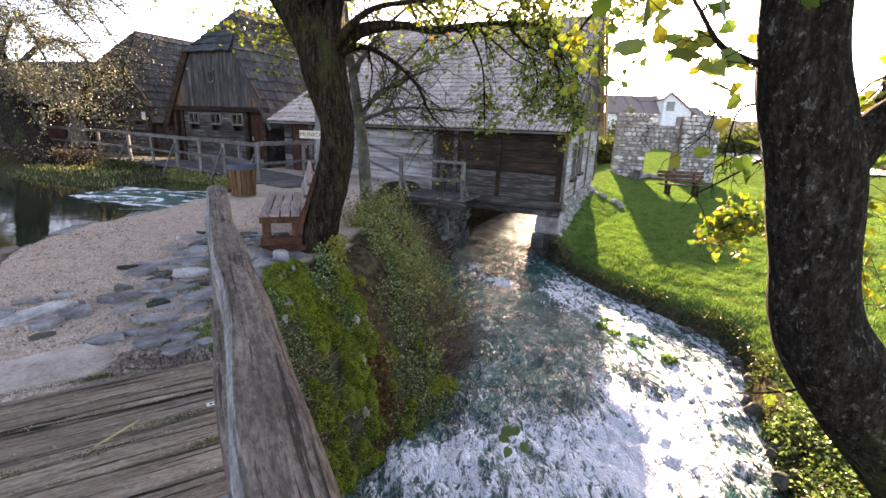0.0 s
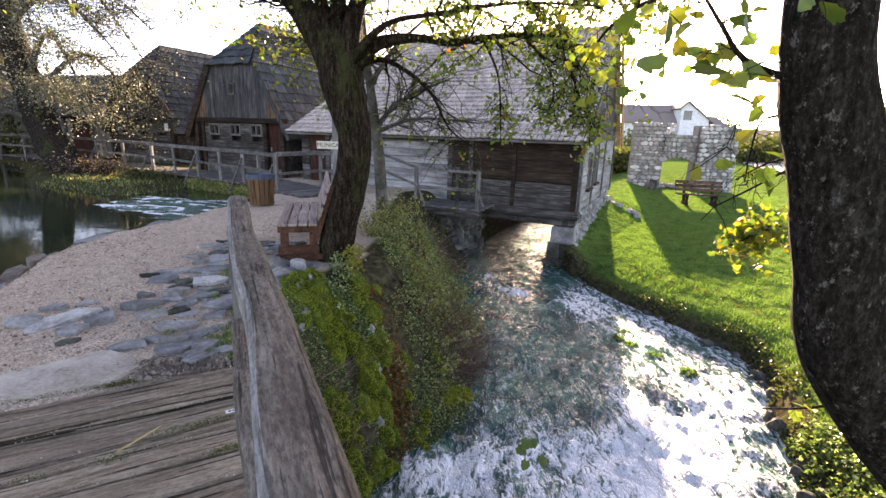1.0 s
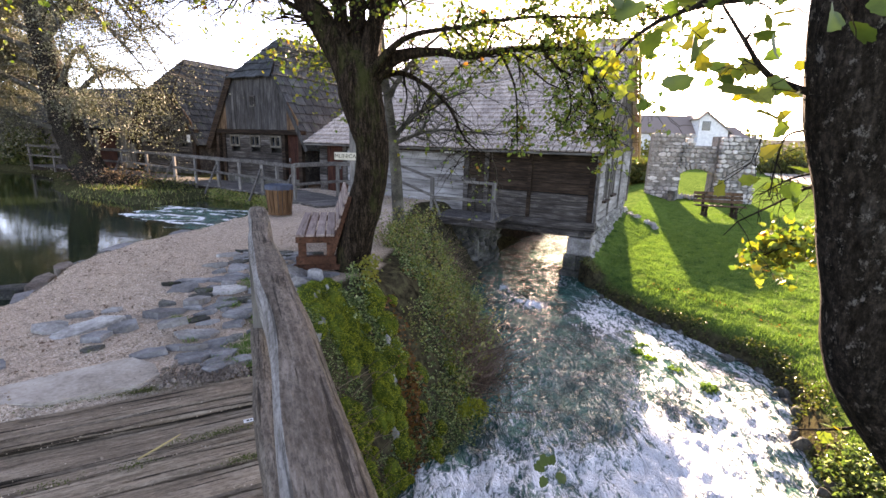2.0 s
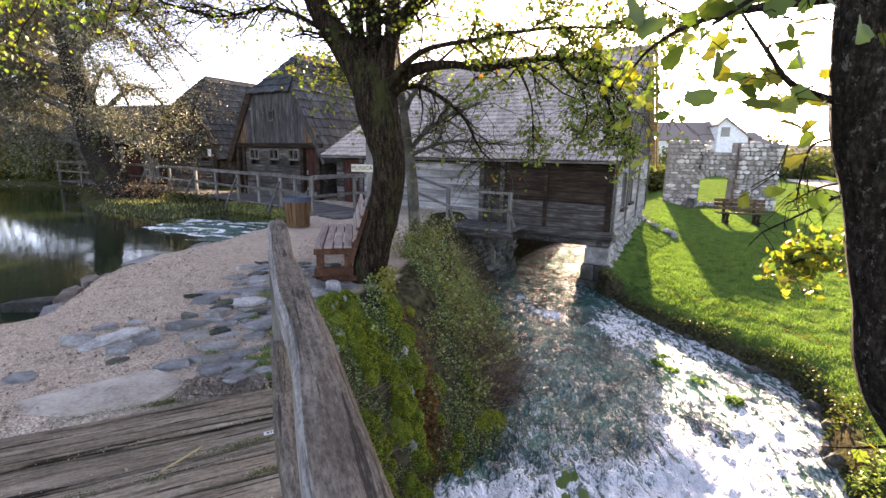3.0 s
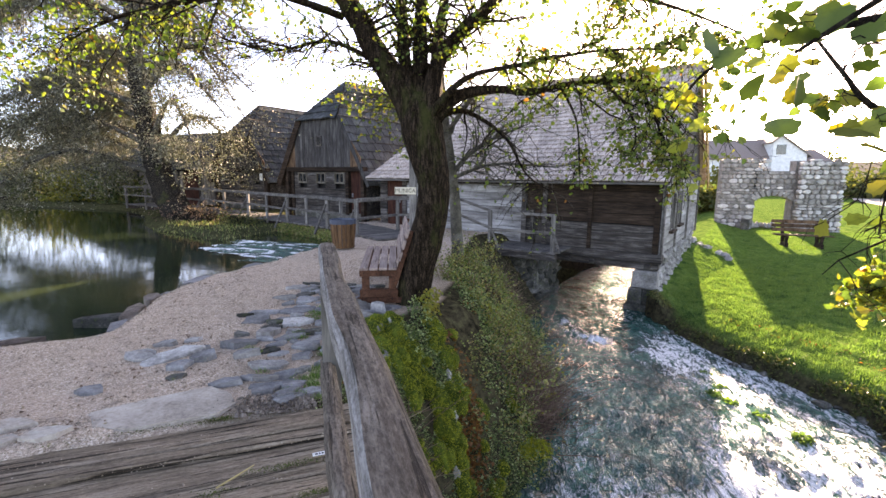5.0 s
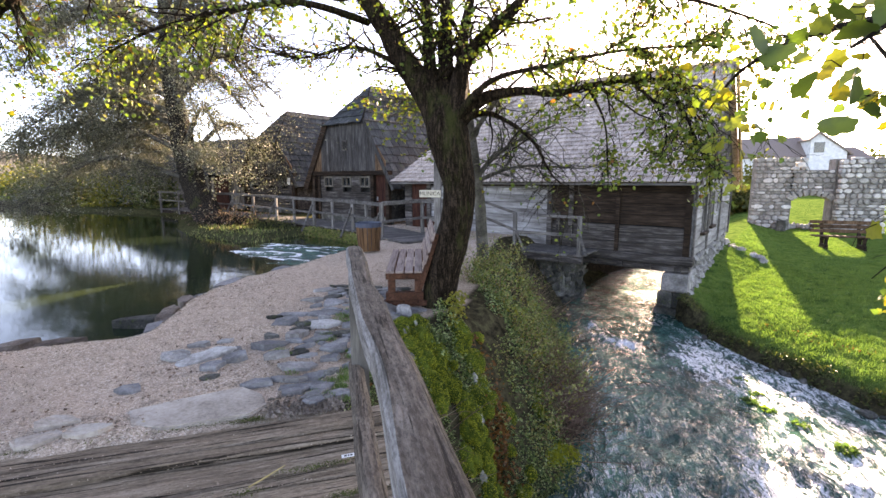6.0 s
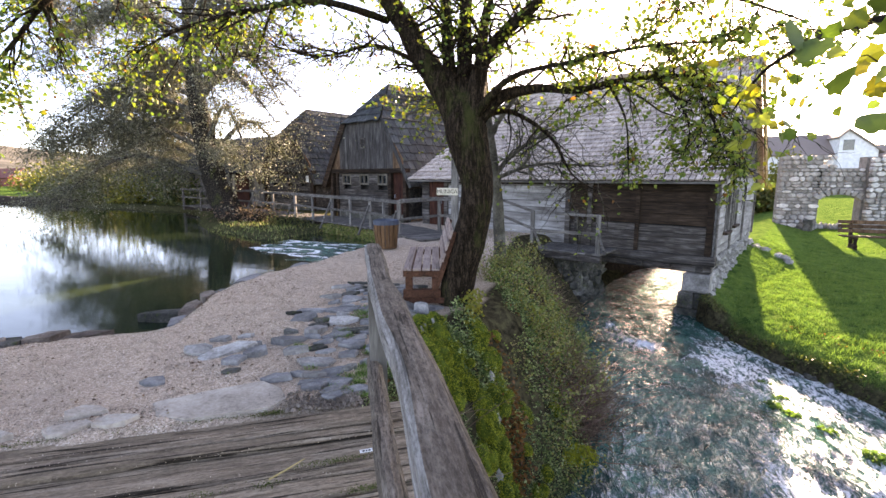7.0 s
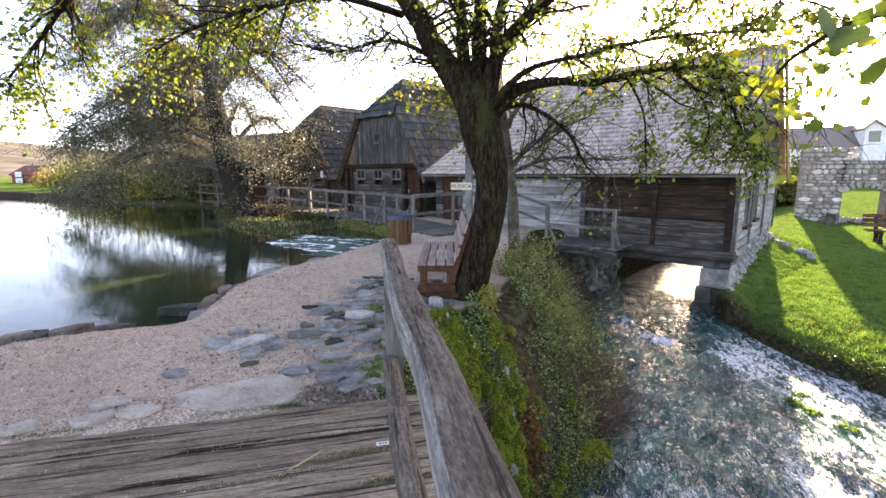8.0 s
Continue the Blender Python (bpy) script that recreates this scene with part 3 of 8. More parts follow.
def ground_height(x, y):
    """Height of the ground and its covers: gravel, meadow, bank."""
    x, y = np.asarray(x, dtype=float), np.asarray(y, dtype=float)
    xl, xr, xt = np.interp(y, Y_S, X_L), np.interp(y, Y_R, X_R), np.interp(y, Y_T, X_T)
    xt = xt + 0.10 * fbm(x * 0.9, y * 1.1, 3)
    xr = xr + 0.10 * fbm(x * 0.8, y * 0.8, 4)
    bumps = fbm(x * 1.3, y * 1.3, 11)
    gravel = 0.03 * bumps + 0.022 * fbm(x * 5, y * 5, 12)
    d = pond_distance(x, y)
    gravel = np.where(d > 0, gravel - 0.26 * (1 - smooth(0.0, 0.45, d)), -0.26 - np.minimum(0.9, -d * 0.6))
    spit = smooth(-7.0, -8.5, x) * smooth(11.5, 12.5, y) * (1 - smooth(2.5, 5.0, d))
    gravel = gravel - 0.10 * spit * (d > 0)
    under = (x - DECK_P[0]) * DECK_N[0] + (y - DECK_P[1]) * DECK_N[1]
    gravel = gravel - 0.22 * smooth(0.02, -0.25, under) * smooth(-7, -5, x)
    t = np.clip((x - xt) / np.maximum(0.2, xl - xt), 0, 1)
    bank = -2.0 * (0.30 * t + 0.70 * smooth(0.12, 0.95, t)) + (0.2 * bumps + 0.09 * fbm(x * 3.7, y * 3.7, 13)) * np.sin(np.pi * t)
    dr = x - xr
    meadow = np.interp(dr, [0, 0.25, 0.7, 3, 7, 12, 30, 120], [-1.98, -1.60, -1.40, -1.24, -1.0, -0.7, -0.5, -0.5]) + 0.05 * bumps * smooth(0.2, 1.5, dr) + 0.07 * fbm(x * 0.35, y * 0.35, 21)
    meadow = meadow + (np.maximum(meadow, np.interp(y, [9, 28, 45], [-1.35, -0.9, -0.5])) - meadow) * smooth(0.5, 2.2, dr)
    # the rise along the mill's gable wall
    s = np.clip(((x - 2.7) * 0.348 + (y - 13.4) * 0.938) / 7.2, 0, 1.05)
    off = np.abs((x - 2.7) * 0.938 - (y - 13.4) * 0.348)
    meadow = np.maximum(meadow, np.where(y > 12.5, (-1.22 + 0.62 * s) - 0.26 * off ** 1.2, -9))
    z = np.where(x < xt, gravel, np.where(x < xl, gravel * (1 - t) + bank, np.where(dr > 0, meadow, -2.3)))
    far = np.hypot(x, y)
    # low hills round the valley
    az_ = np.degrees(np.arctan2(x, y))
    hill = smooth(350, 900, far) * (26 + 14 * fbm(az_ * 0.05, az_ * 0.02, 31) + 22 * np.exp(-((az_ + 66) / 9) ** 2))
    z = z + hill + smooth(60, 200, far) * 0.4 * bumps
    m_gravel = np.where((x < xt), 1.0, 0.0) * smooth(-0.5, 0.1, d) * (1 - spit)
    m_gravel = m_gravel * (1 - smooth(12.8, 14.5, y) * smooth(-6.5, -9, x)) * (1 - smooth(25, 35, far))
    worn = smooth(-0.25, 0.35, x + 2.7 + 0.35 * (y - 5.0)) * smooth(8.2, 7.0, y) * smooth(-0.35, 0.25, fbm(x * 3.1, y * 3.1, 84))
    m_gravel = m_gravel * (1 - 0.6 * worn)
    m_grass = np.where(dr > 0.1, 1.0, 0.0) * smooth(0.25, 0.65, dr)
    m_grass = np.maximum(m_grass, np.where(x < xt, 1, 0) * np.maximum(0.12 * spit, smooth(25, 35, far - 30 * (x < -8))) * (d > 0.1))
    m_grass = np.maximum(m_grass, 0.12 * np.where((x < xt), 1.0, 0.0) * smooth(12.8, 14.5, y) * smooth(-6.5, -9, x) * (1 - smooth(25, 35, far)))
    return z, m_gravel, m_grass


def lines(stops):
    out = []
    for (a, b, step) in stops:
        out += list(np.arange(a, b, step))
    return np.array(out + [stops[-1][1]])


m, nt, b, _ = nodes_of("ground_cover")
att = nt.nodes.new("ShaderNodeAttribute")
att.attribute_name = "cover"
sep = nt.nodes.new("ShaderNodeSeparateColor")
nt.links.new(att.outputs["Color"], sep.inputs[0])
v = n_coords(nt, (1, 1, 1), True)
pebble = nt.nodes.new("ShaderNodeTexVoronoi")
pebble.inputs["Scale"].default_value = 75
nt.links.new(v, pebble.inputs["Vector"])
peb_c = nt.nodes.new("ShaderNodeSeparateColor")
nt.links.new(pebble.outputs["Color"], peb_c.inputs[0])
gr = n_ramp(nt, peb_c.outputs[0], [(0.0, (0.25, 0.182, 0.13)), (0.3, (0.48, 0.36, 0.268)), (0.75, (0.61, 0.47, 0.365)), (1.0, (0.76, 0.64, 0.53))])
dust = n_noise(nt, v, 1.4, 6, 0.65)
gr = n_mix(nt, n_ramp(nt, dust, [(0.38, (0.0, 0.0, 0.0)), (0.66, (0.6, 0.6, 0.6))]), gr, (0.6, 0.455, 0.352))
grit = n_noise(nt, v, 120, 4, 0.7)
gr = n_mix(nt, n_ramp(nt, grit, [(0.36, (0.8, 0.8, 0.8)), (0.47, (0, 0, 0))]), gr, (0.075, 0.06, 0.048))
gr = n_mix(nt, n_ramp(nt, grit, [(0.57, (0, 0, 0)), (0.7, (0.7, 0.7, 0.7))]), gr, (0.6, 0.55, 0.5))
lump = n_noise(nt, v, 7, 7, 0.75)
gr = n_mix(nt, n_ramp(nt, lump, [(0.36, (0.55, 0.55, 0.55)), (0.47, (0, 0, 0))]), gr, (0.16, 0.125, 0.1))
damp = n_noise(nt, v, 0.55, 5, 0.6)
gr = n_mix(nt, n_ramp(nt, damp, [(0.5, (0, 0, 0)), (0.72, (0.5, 0.5, 0.5))]), gr, (0.32, 0.245, 0.195))
soil = n_ramp(nt, n_noise(nt, v, 9, 7, 0.7), [(0.35, (0.02, 0.016, 0.01)), (0.5, (0.06, 0.05, 0.03)), (0.66, (0.11, 0.1, 0.05))])
gm = n_noise(nt, v, 3.2, 7, 0.7)
gs = n_ramp(nt, gm, [(0.36, (0.035, 0.075, 0.022)), (0.5, (0.095, 0.165, 0.036)), (0.62, (0.16, 0.225, 0.055))])
tuft = n_noise(nt, n_coords(nt, (1, 1, 1), True), 38, 5, 0.75)
gs = n_mix(nt, n_ramp(nt, tuft, [(0.38, (0.6, 0.6, 0.6)), (0.52, (0, 0, 0))]), gs, (0.025, 0.05, 0.01))
bare = n_noise(nt, v, 0.8, 6, 0.7)
gs = n_mix(nt, n_ramp(nt, bare, [(0.62, (0, 0, 0)), (0.75, (0.5, 0.5, 0.5))]), gs, (0.14, 0.115, 0.07))
c = n_mix(nt, sep.outputs[0], soil, gr)
c = n_mix(nt, sep.outputs[1], c, gs)
woods = n_ramp(nt, n_noise(nt, v, 0.03, 6, 0.7), [(0.35, (0.09, 0.085, 0.075)), (0.65, (0.2, 0.185, 0.16))])
c = n_mix(nt, sep.outputs[2], c, woods)
nt.links.new(c, b.inputs["Base Color"])
b.inputs["Roughness"].default_value = 0.95
b.inputs["Specular IOR Level"].default_value = 0.0
hgt = n_math(nt, "ADD", n_math(nt, "MULTIPLY", pebble.outputs["Distance"], -0.8), tuft)
n_bump(nt, b, hgt, 0.7, 0.03)
M_GROUND = m

gx = lines([(-1500, -300, 100), (-300, -60, 20), (-60, -20, 2), (-20, -8, 0.5), (-8, -5, 0.14), (-5, 5.5, 0.085), (5.5, 16, 0.4), (16, 60, 2), (60, 300, 20), (300, 1500, 100)])
gy = lines([(-400, -60, 40), (-60, -10, 5), (-10, 0, 0.5), (0, 15, 0.1), (15, 30, 0.4), (30, 80, 2), (80, 300, 20), (300, 1600, 100)])
GX, GY = np.meshgrid(gx, gy)
GZ, G_GRAVEL, G_GRASS = ground_height(GX, GY)
nx, ny = len(gx), len(gy)
ii = (np.arange(ny - 1)[:, None] * nx + np.arange(nx - 1)[None, :])
quads = np.stack([ii, ii + 1, ii + nx + 1, ii + nx], axis=-1).reshape(-1, 4)
me = fast_mesh("ground", np.stack([GX, GY, GZ], axis=-1).reshape(-1, 3), quads, M_GROUND, True)
ca = me.color_attributes.new("cover", "FLOAT_COLOR", "POINT")
ca.data.foreach_set("color", np.stack([G_GRAVEL, G_GRASS, smooth(180, 420, np.hypot(GX, GY)), np.ones_like(GZ)], axis=-1).astype(np.float32).ravel())
ground = tagged(new("ground", me), "gravel path, grassy meadow and earth banks", "ground", kind="structure")


def ground_z(x, y):
    return float(ground_height(np.array([x]), np.array([y]))[0][0])


# still water of the mill pond
m, nt, b, _ = nodes_of("pond_water")
v = n_coords(nt, (1, 1, 1), True)
deep = n_noise(nt, v, 0.25, 4, 0.6)
nt.links.new(n_ramp(nt, deep, [(0.35, (0.008, 0.016, 0.009)), (0.65, (0.025, 0.036, 0.014))]), b.inputs["Base Color"])
b.inputs["Roughness"].default_value = 0.03
b.inputs["IOR"].default_value = 1.33
rip = n_math(nt, "ADD", n_noise(nt, n_coords(nt, (1, 2.4, 1), True), 2.2, 3, 0.5), n_math(nt, "MULTIPLY", n_noise(nt, n_coords(nt, (1, 2, 1), True), 9, 3, 0.5), 0.35))
n_bump(nt, b, rip, 0.045, 0.05)
M_POND = m
v, f = [(-140, -45, -0.3), (-4, -45, -0.3), (-4, 34, -0.3), (-140, 34, -0.3)], [(0, 1, 2, 3)]
tagged(new("water", fast_mesh("pond_water", v, f, M_POND)), "still dark green mill pond mirroring trees and sky", "water", kind="structure")

# the race: a running stream with riffles
m, nt, b, _ = nodes_of("stream_water")
att = nt.nodes.new("ShaderNodeAttribute")
att.attribute_name = "foam_glint"
v = n_coords(nt, (1, 1, 1), True)
body = n_ramp(nt, n_noise(nt, v, 1.6, 6, 0.65, 0.5), [(0.36, (0.006, 0.034, 0.029)), (0.52, (0.024, 0.1, 0.08)), (0.68, (0.065, 0.18, 0.125))])


def ridged(vec, scale, detail, warp_):
    """Sharp crests between smooth troughs."""
    q = n_math(nt, "ABSOLUTE", n_math(nt, "SUBTRACT", n_noise(nt, vec, scale, detail, 0.6, warp_), 0.5))
    return n_math(nt, "SUBTRACT", 1.0, n_math(nt, "MULTIPLY", q, 4.0))


swirl = n_coords(nt, (1, 0.42, 1), True)
crest1, crest2 = ridged(swirl, 3.6, 4, 0.9), ridged(swirl, 10.0, 4, 0.9)
crest3 = ridged(n_coords(nt, (1, 0.55, 1), True), 26.0, 4, 0.7)
fm = n_math(nt, "ADD", n_math(nt, "MULTIPLY", crest1, 0.36), n_math(nt, "MULTIPLY", crest2, 0.38))
fm = n_math(nt, "ADD", fm, n_math(nt, "MULTIPLY", crest3, 0.15))
fm = n_math(nt, "ADD", fm, n_math(nt, "MULTIPLY", n_math(nt, "SUBTRACT", att.outputs["Fac"], 0.5), 0.9))
# white of real foam and of sky glints, both put into the colour
foam_glint = n_ramp(nt, fm, [(0.57, (0, 0, 0)), (0.66, (0.28, 0.28, 0.28)), (0.78, (1, 1, 1))])
milky = n_ramp(nt, att.outputs["Fac"], [(0.5, (0, 0, 0)), (1.0, (0.45, 0.45, 0.45))])
water_c = n_mix(nt, milky, body, (0.3, 0.4, 0.39))
nt.links.new(n_mix(nt, foam_glint, water_c, (0.8, 0.81, 0.82)), b.inputs["Base Color"])
nt.links.new(n_ramp(nt, foam_glint, [(0.0, (0.04, 0.04, 0.04)), (1.0, (0.5, 0.5, 0.5))]), b.inputs["Roughness"])
b.inputs["IOR"].default_value = 1.33
rip = n_math(nt, "ADD", n_math(nt, "MULTIPLY", crest1, 0.5), n_math(nt, "MULTIPLY", crest2, 0.42))
rip = n_math(nt, "ADD", rip, n_math(nt, "MULTIPLY", n_noise(nt, n_coords(nt, (1, 0.6, 1), True), 26, 5, 0.65, 0.5), 0.22))
chop = nt.nodes.new("ShaderNodeAttribute")
chop.attribute_name = "chop"
rip = n_math(nt, "MULTIPLY", rip, chop.outputs["Fac"])
n_bump(nt, b, rip, 1.0, 0.09)
M_STREAM = m
sy = lines([(-10, 2, 0.3), (2, 16, 0.055), (16, 24, 0.2), (24, 70, 2)])
su = np.linspace(-0.06, 1.06, 110)
SY = sy[:, None] + 0 * su[None, :]
a_, b_ = np.interp(sy, Y_S, X_L), np.interp(sy, Y_R, X_R)
SX = a_[:, None] - 0.35 + (b_ - a_ + 0.7)[:, None] * su[None, :]
level = np.interp(SY, [-10, 4, 6, 8, 10, 13, 16, 70], [-2.0, -1.95, -1.9, -1.84, -1.80, -1.75, -1.72, -1.7])
warp = 0.5 * fbm(SX * 0.8, SY * 0.8, 51)
P_, Q_ = SX * 0.9 + SY * 0.25, SY * 0.9 - SX * 0.25
ridge_ = 1 - 2 * np.abs(fbm(P_ * 2.1 + warp, Q_ * 1.5 + warp, 52, 3))
ridge2_ = 1 - 2 * np.abs(fbm(P_ * 5.5 + 2 * warp, Q_ * 3.6, 53, 3))
wave = 0.05 * fbm(SX * 1.4 + warp, SY * 0.8, 55, 2) + 0.035 * ridge_ + 0.03 * ridge2_
rough_zone = np.clip(0.1 + 0.9 * smooth(10.0, 6.5, SY), 0, 1)
mid_x = (a_ + b_)[:, None] / 2
# raised towards the right, where bright sky glints are painted in with the foam
foam_glint_a = 0.19 + 0.3 * smooth(-0.7, 1.1, SX - mid_x) * smooth(4.0, 6.0, SY) * (1 - 0.6 * smooth(10, 13, SY)) + 0.24 * fbm(SX * 1.3, SY * 0.7, 54)
for (cx, cy, rx_, ry_, k_) in ((2.25, 5.5, 0.6, 0.9, 0.42), (0.0, 5.15, 0.5, 0.45, 0.4), (0.95, 5.3, 0.7, 0.9, 0.3), (2.75, 6.9, 0.5, 0.9, 0.22), (1.2, 11.05, 0.3, 0.4, 0.5), (0.5, 12.2, 0.25, 0.5, 0.3), (2.3, 10.6, 0.4, 0.6, 0.2), (1.2, 3.4, 2.2, 1.2, 0.18)):
    foam_glint_a = foam_glint_a + k_ * np.exp(-((SX - cx) / rx_) ** 2 - ((SY - cy) / ry_) ** 2)
foam_glint_a = np.clip(foam_glint_a, 0, 1)
SZ = level + wave * (0.15 + 1.2 * rough_zone) + 0.02 * foam_glint_a
ns, nu = SX.shape
ii = (np.arange(ns - 1)[:, None] * nu + np.arange(nu - 1)[None, :])
quads = np.stack([ii, ii + 1, ii + nu + 1, ii + nu], axis=-1).reshape(-1, 4)
me = fast_mesh("stream_water", np.stack([SX, SY, SZ], axis=-1).reshape(-1, 3), quads, M_STREAM, True)
fa = me.attributes.new("foam_glint", "FLOAT", "POINT")
fa.data.foreach_set("value", foam_glint_a.astype(np.float32).ravel())
me.attributes.new("chop", "FLOAT", "POINT").data.foreach_set("value", (0.75 + 0.25 * smooth(11.5, 8.0, SY)).astype(np.float32).ravel())
tagged(new("water", me), "fast clear mill stream with white riffles and painted sky glints", "stream", kind="structure")

# ---- the plank bridge and its rail ----
BU, BV = Vector((0.825, 0.565, 0)), Vector((-0.565, 0.825, 0))
BRIDGE = frame_at(DECK_P[0], DECK_P[1], 0, 0.825, 0.565)
deck = thing("bridge_deck", BRIDGE, "weathered grey plank deck of a footbridge", "bridge", kind="structure")
rnd = random.Random(3)
v0, k = 0.0, 0
widths = [0.20, 0.10, 0.13, 0.26, 0.12, 0.18, 0.22, 0.16, 0.2, 0.24]
while v0 > -7.0:
    w = widths[k % len(widths)]
    s = Shape()
    n = 26
    zt, zb = rnd.uniform(-0.02, 0.008), -0.09
    vs, fs = [], []
    gap = 0.004 + 0.005 * rnd.random()
    for q in range(n + 1):
        u = -3.9 + 4.15 * q / n + rnd.uniform(-0.02, 0.02)
        wob = 0.010 * math.sin(u * 2.1 + k * 1.7) + 0.006 * math.sin(u * 5.3 + k)
        lo, hi = v0 - w + gap + wob * 0.6, v0 - gap + wob
        e = 0.012
        zz = zt + 0.006 * math.sin(u * 1.3 + k * 2)
        vs += [(u, lo, zb), (u, lo, zz - e), (u, lo + e, zz), (u, (lo + hi) / 2, zz + 0.003 * math.sin(u * 7 + k)), (u, hi - e, zz), (u, hi, zz - e), (u, hi, zb)]
        if q:
            o = (q - 1) * 7
            fs += [(o + j, o + j + 1, o + j + 8, o + j + 7) for j in range(6)] + [(o + 6, o, o + 7, o + 13)]
    fs += [tuple(range(7)), tuple(range(n * 7 + 6, n * 7 - 1, -1))]
    s.add(vs, fs)
    part("plank", s, M_DECK, deck)
    v0 -= w
    k += 1
for u in (-3.3, -1.7, -0.15):
    s = Shape().beam((u, -6.8, -0.22), (u, -0.15, -0.22), 0.22, 0.24)
    part("beam", s, M_WALL_DARK, deck)

railing = thing("railing", BRIDGE @ pose(0.115, 0.93, 0, 0, 0, -3.2), "heavy weathered wooden handrail of the footbridge", "railing")
RX = 0.0


def rail_piece(x, v_from, v_to, zc, w, h, seed, end_cut=0.0):
    """A split timber along the bridge, uneven and worn at its edges."""
    s, rr = Shape(), random.Random(seed)
    n = 60
    vs, fs = [], []
    for q in range(n + 1):
        t = q / n
        y = v_from + (v_to - v_from) * t
        dx = 0.012 * math.sin(y * 1.9 + seed) + 0.005 * math.sin(y * 6.1)
        dz = 0.008 * math.sin(y * 2.3 + seed * 2)
        ww, hh = w * (1 + 0.04 * math.sin(y * 3.1 + seed)), h
        e = 0.024 + 0.006 * math.sin(y * 4.3 + seed) + 0.002 * rr.random()
        a, c = x + dx - ww / 2, x + dx + ww / 2
        zt, zb = zc + dz + hh / 2, zc + dz - hh / 2
        vs += [(a, y, zb), (a + rr.uniform(-0.003, 0.003), y, zt - e), (a + e * 0.8, y, zt), (x + dx, y, zt + 0.004 + rr.uniform(-0.002, 0.002)), (c - e, y, zt - 0.003), (c, y, zt - e * 1.3), (c, y, zb)]
        if q:
            o = (q - 1) * 7
            fs += [(o + j, o + j + 1, o + j + 8, o + j + 7) for j in range(6)] + [(o + 6, o, o + 7, o + 13)]
    fs += [tuple(range(7)), tuple(range(n * 7 + 6, n * 7 - 1, -1))]
    return s.add(vs, fs)


M_RAIL_Y = wood("rail_timber", (0.075, 0.058, 0.044), (0.175, 0.14, 0.11), (0.34, 0.285, 0.235), along=1, bump=1.0, vary=0.06, scale=1.7, streak=0.3, cracks=0.8, speckle=0.55, wide=0.0, relief=0.02)
hand = rail_piece(RX, 0.0, -7.3, 1.06, 0.155, 0.11, 1).mesh("handrail", M_RAIL_Y)
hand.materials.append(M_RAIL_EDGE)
# the paler side and bevel towards the deck
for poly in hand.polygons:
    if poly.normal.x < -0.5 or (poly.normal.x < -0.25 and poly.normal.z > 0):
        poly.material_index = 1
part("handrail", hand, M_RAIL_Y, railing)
part("lower_rail", rail_piece(RX - 0.055, -1.24, -7.3, 0.44, 0.105, 0.13, 2), M_RAIL_Y, railing)
for vv in (-1.3, -3.6, -5.9):
    s = Shape().box((RX - 0.095, vv - 0.05, -0.25), (RX + 0.02, vv + 0.05, 1.01), None, 0.01)
    part("post", s, M_POST, railing)

# ---- roofs ----
def shingle_field(e0, e1, t1, t0, row, width, thick, seed, lift=0.0, ragged=0.02):
    """Overlapping shingles on the slope between eave e0-e1 and top t0-t1. One array of corners per shingle."""
    e0, e1, t1, t0 = (np.array(p, dtype=float) for p in (e0, e1, t1, t0))
    rr = np.random.default_rng(seed)
    up = (t0 + t1) / 2 - (e0 + e1) / 2
    length = np.linalg.norm(up)
    up_d = up / length
    nrm = np.cross(e1 - e0, up_d)
    nrm /= np.linalg.norm(nrm)
    if nrm[2] < 0:
        nrm = -nrm
    rows = max(2, int(round(length / row)))
    out = []
    for r in range(rows):
        ta, tb = r / rows, min(1.0, (r + 1.35) / rows)
        a0, a1, b0, b1 = e0 + (t0 - e0) * ta, e1 + (t1 - e1) * ta, e0 + (t0 - e0) * tb, e1 + (t1 - e1) * tb
        span = np.linalg.norm(a1 - a0)
        if span < 0.05:
            continue
        u, cuts = 0.0, [0.0]
        while u < span - width * 0.5:
            u += width * rr.uniform(0.7, 1.3)
            cuts.append(min(u, span))
        cuts[-1] = span
        for c0, c1 in zip(cuts[:-1], cuts[1:]):
            f0, f1 = c0 / span + 0.0015, c1 / span - 0.0015
            if f1 <= f0:
                continue
            drop = rr.uniform(-ragged, ragged * 0.4)
            th = thick * rr.uniform(0.75, 1.3)
            lo0, lo1 = a0 + (a1 - a0) * f0 + up_d * drop, a0 + (a1 - a0) * f1 + up_d * drop
            hi0, hi1 = b0 + (b1 - b0) * f0, b0 + (b1 - b0) * f1
            top_l, top_h = nrm * (lift + thick * 1.6 + th), nrm * (lift + 0.004)
            out.append(np.array([lo0 + nrm * (lift + thick), lo1 + nrm * (lift + thick), lo1 + top_l, lo0 + top_l, hi0 + top_h, hi1 + top_h]))
    return out


def shingles_joined(name, cells, mat):
    n = len(cells)
    v = np.concatenate(cells)
    base = np.arange(n)[:, None] * 6
    f4 = np.concatenate([base + np.array([[0, 1, 2, 3]]), base + np.array([[3, 2, 5, 4]])])
    me = bpy.data.meshes.new(name)
    faces = f4.tolist() + (base + np.array([[0, 3, 4]])).tolist() + (base + np.array([[1, 5, 2]])).tolist()
    me.from_pydata(v.tolist(), [], faces)
    me.materials.append(mat)
    me.update()
    return me


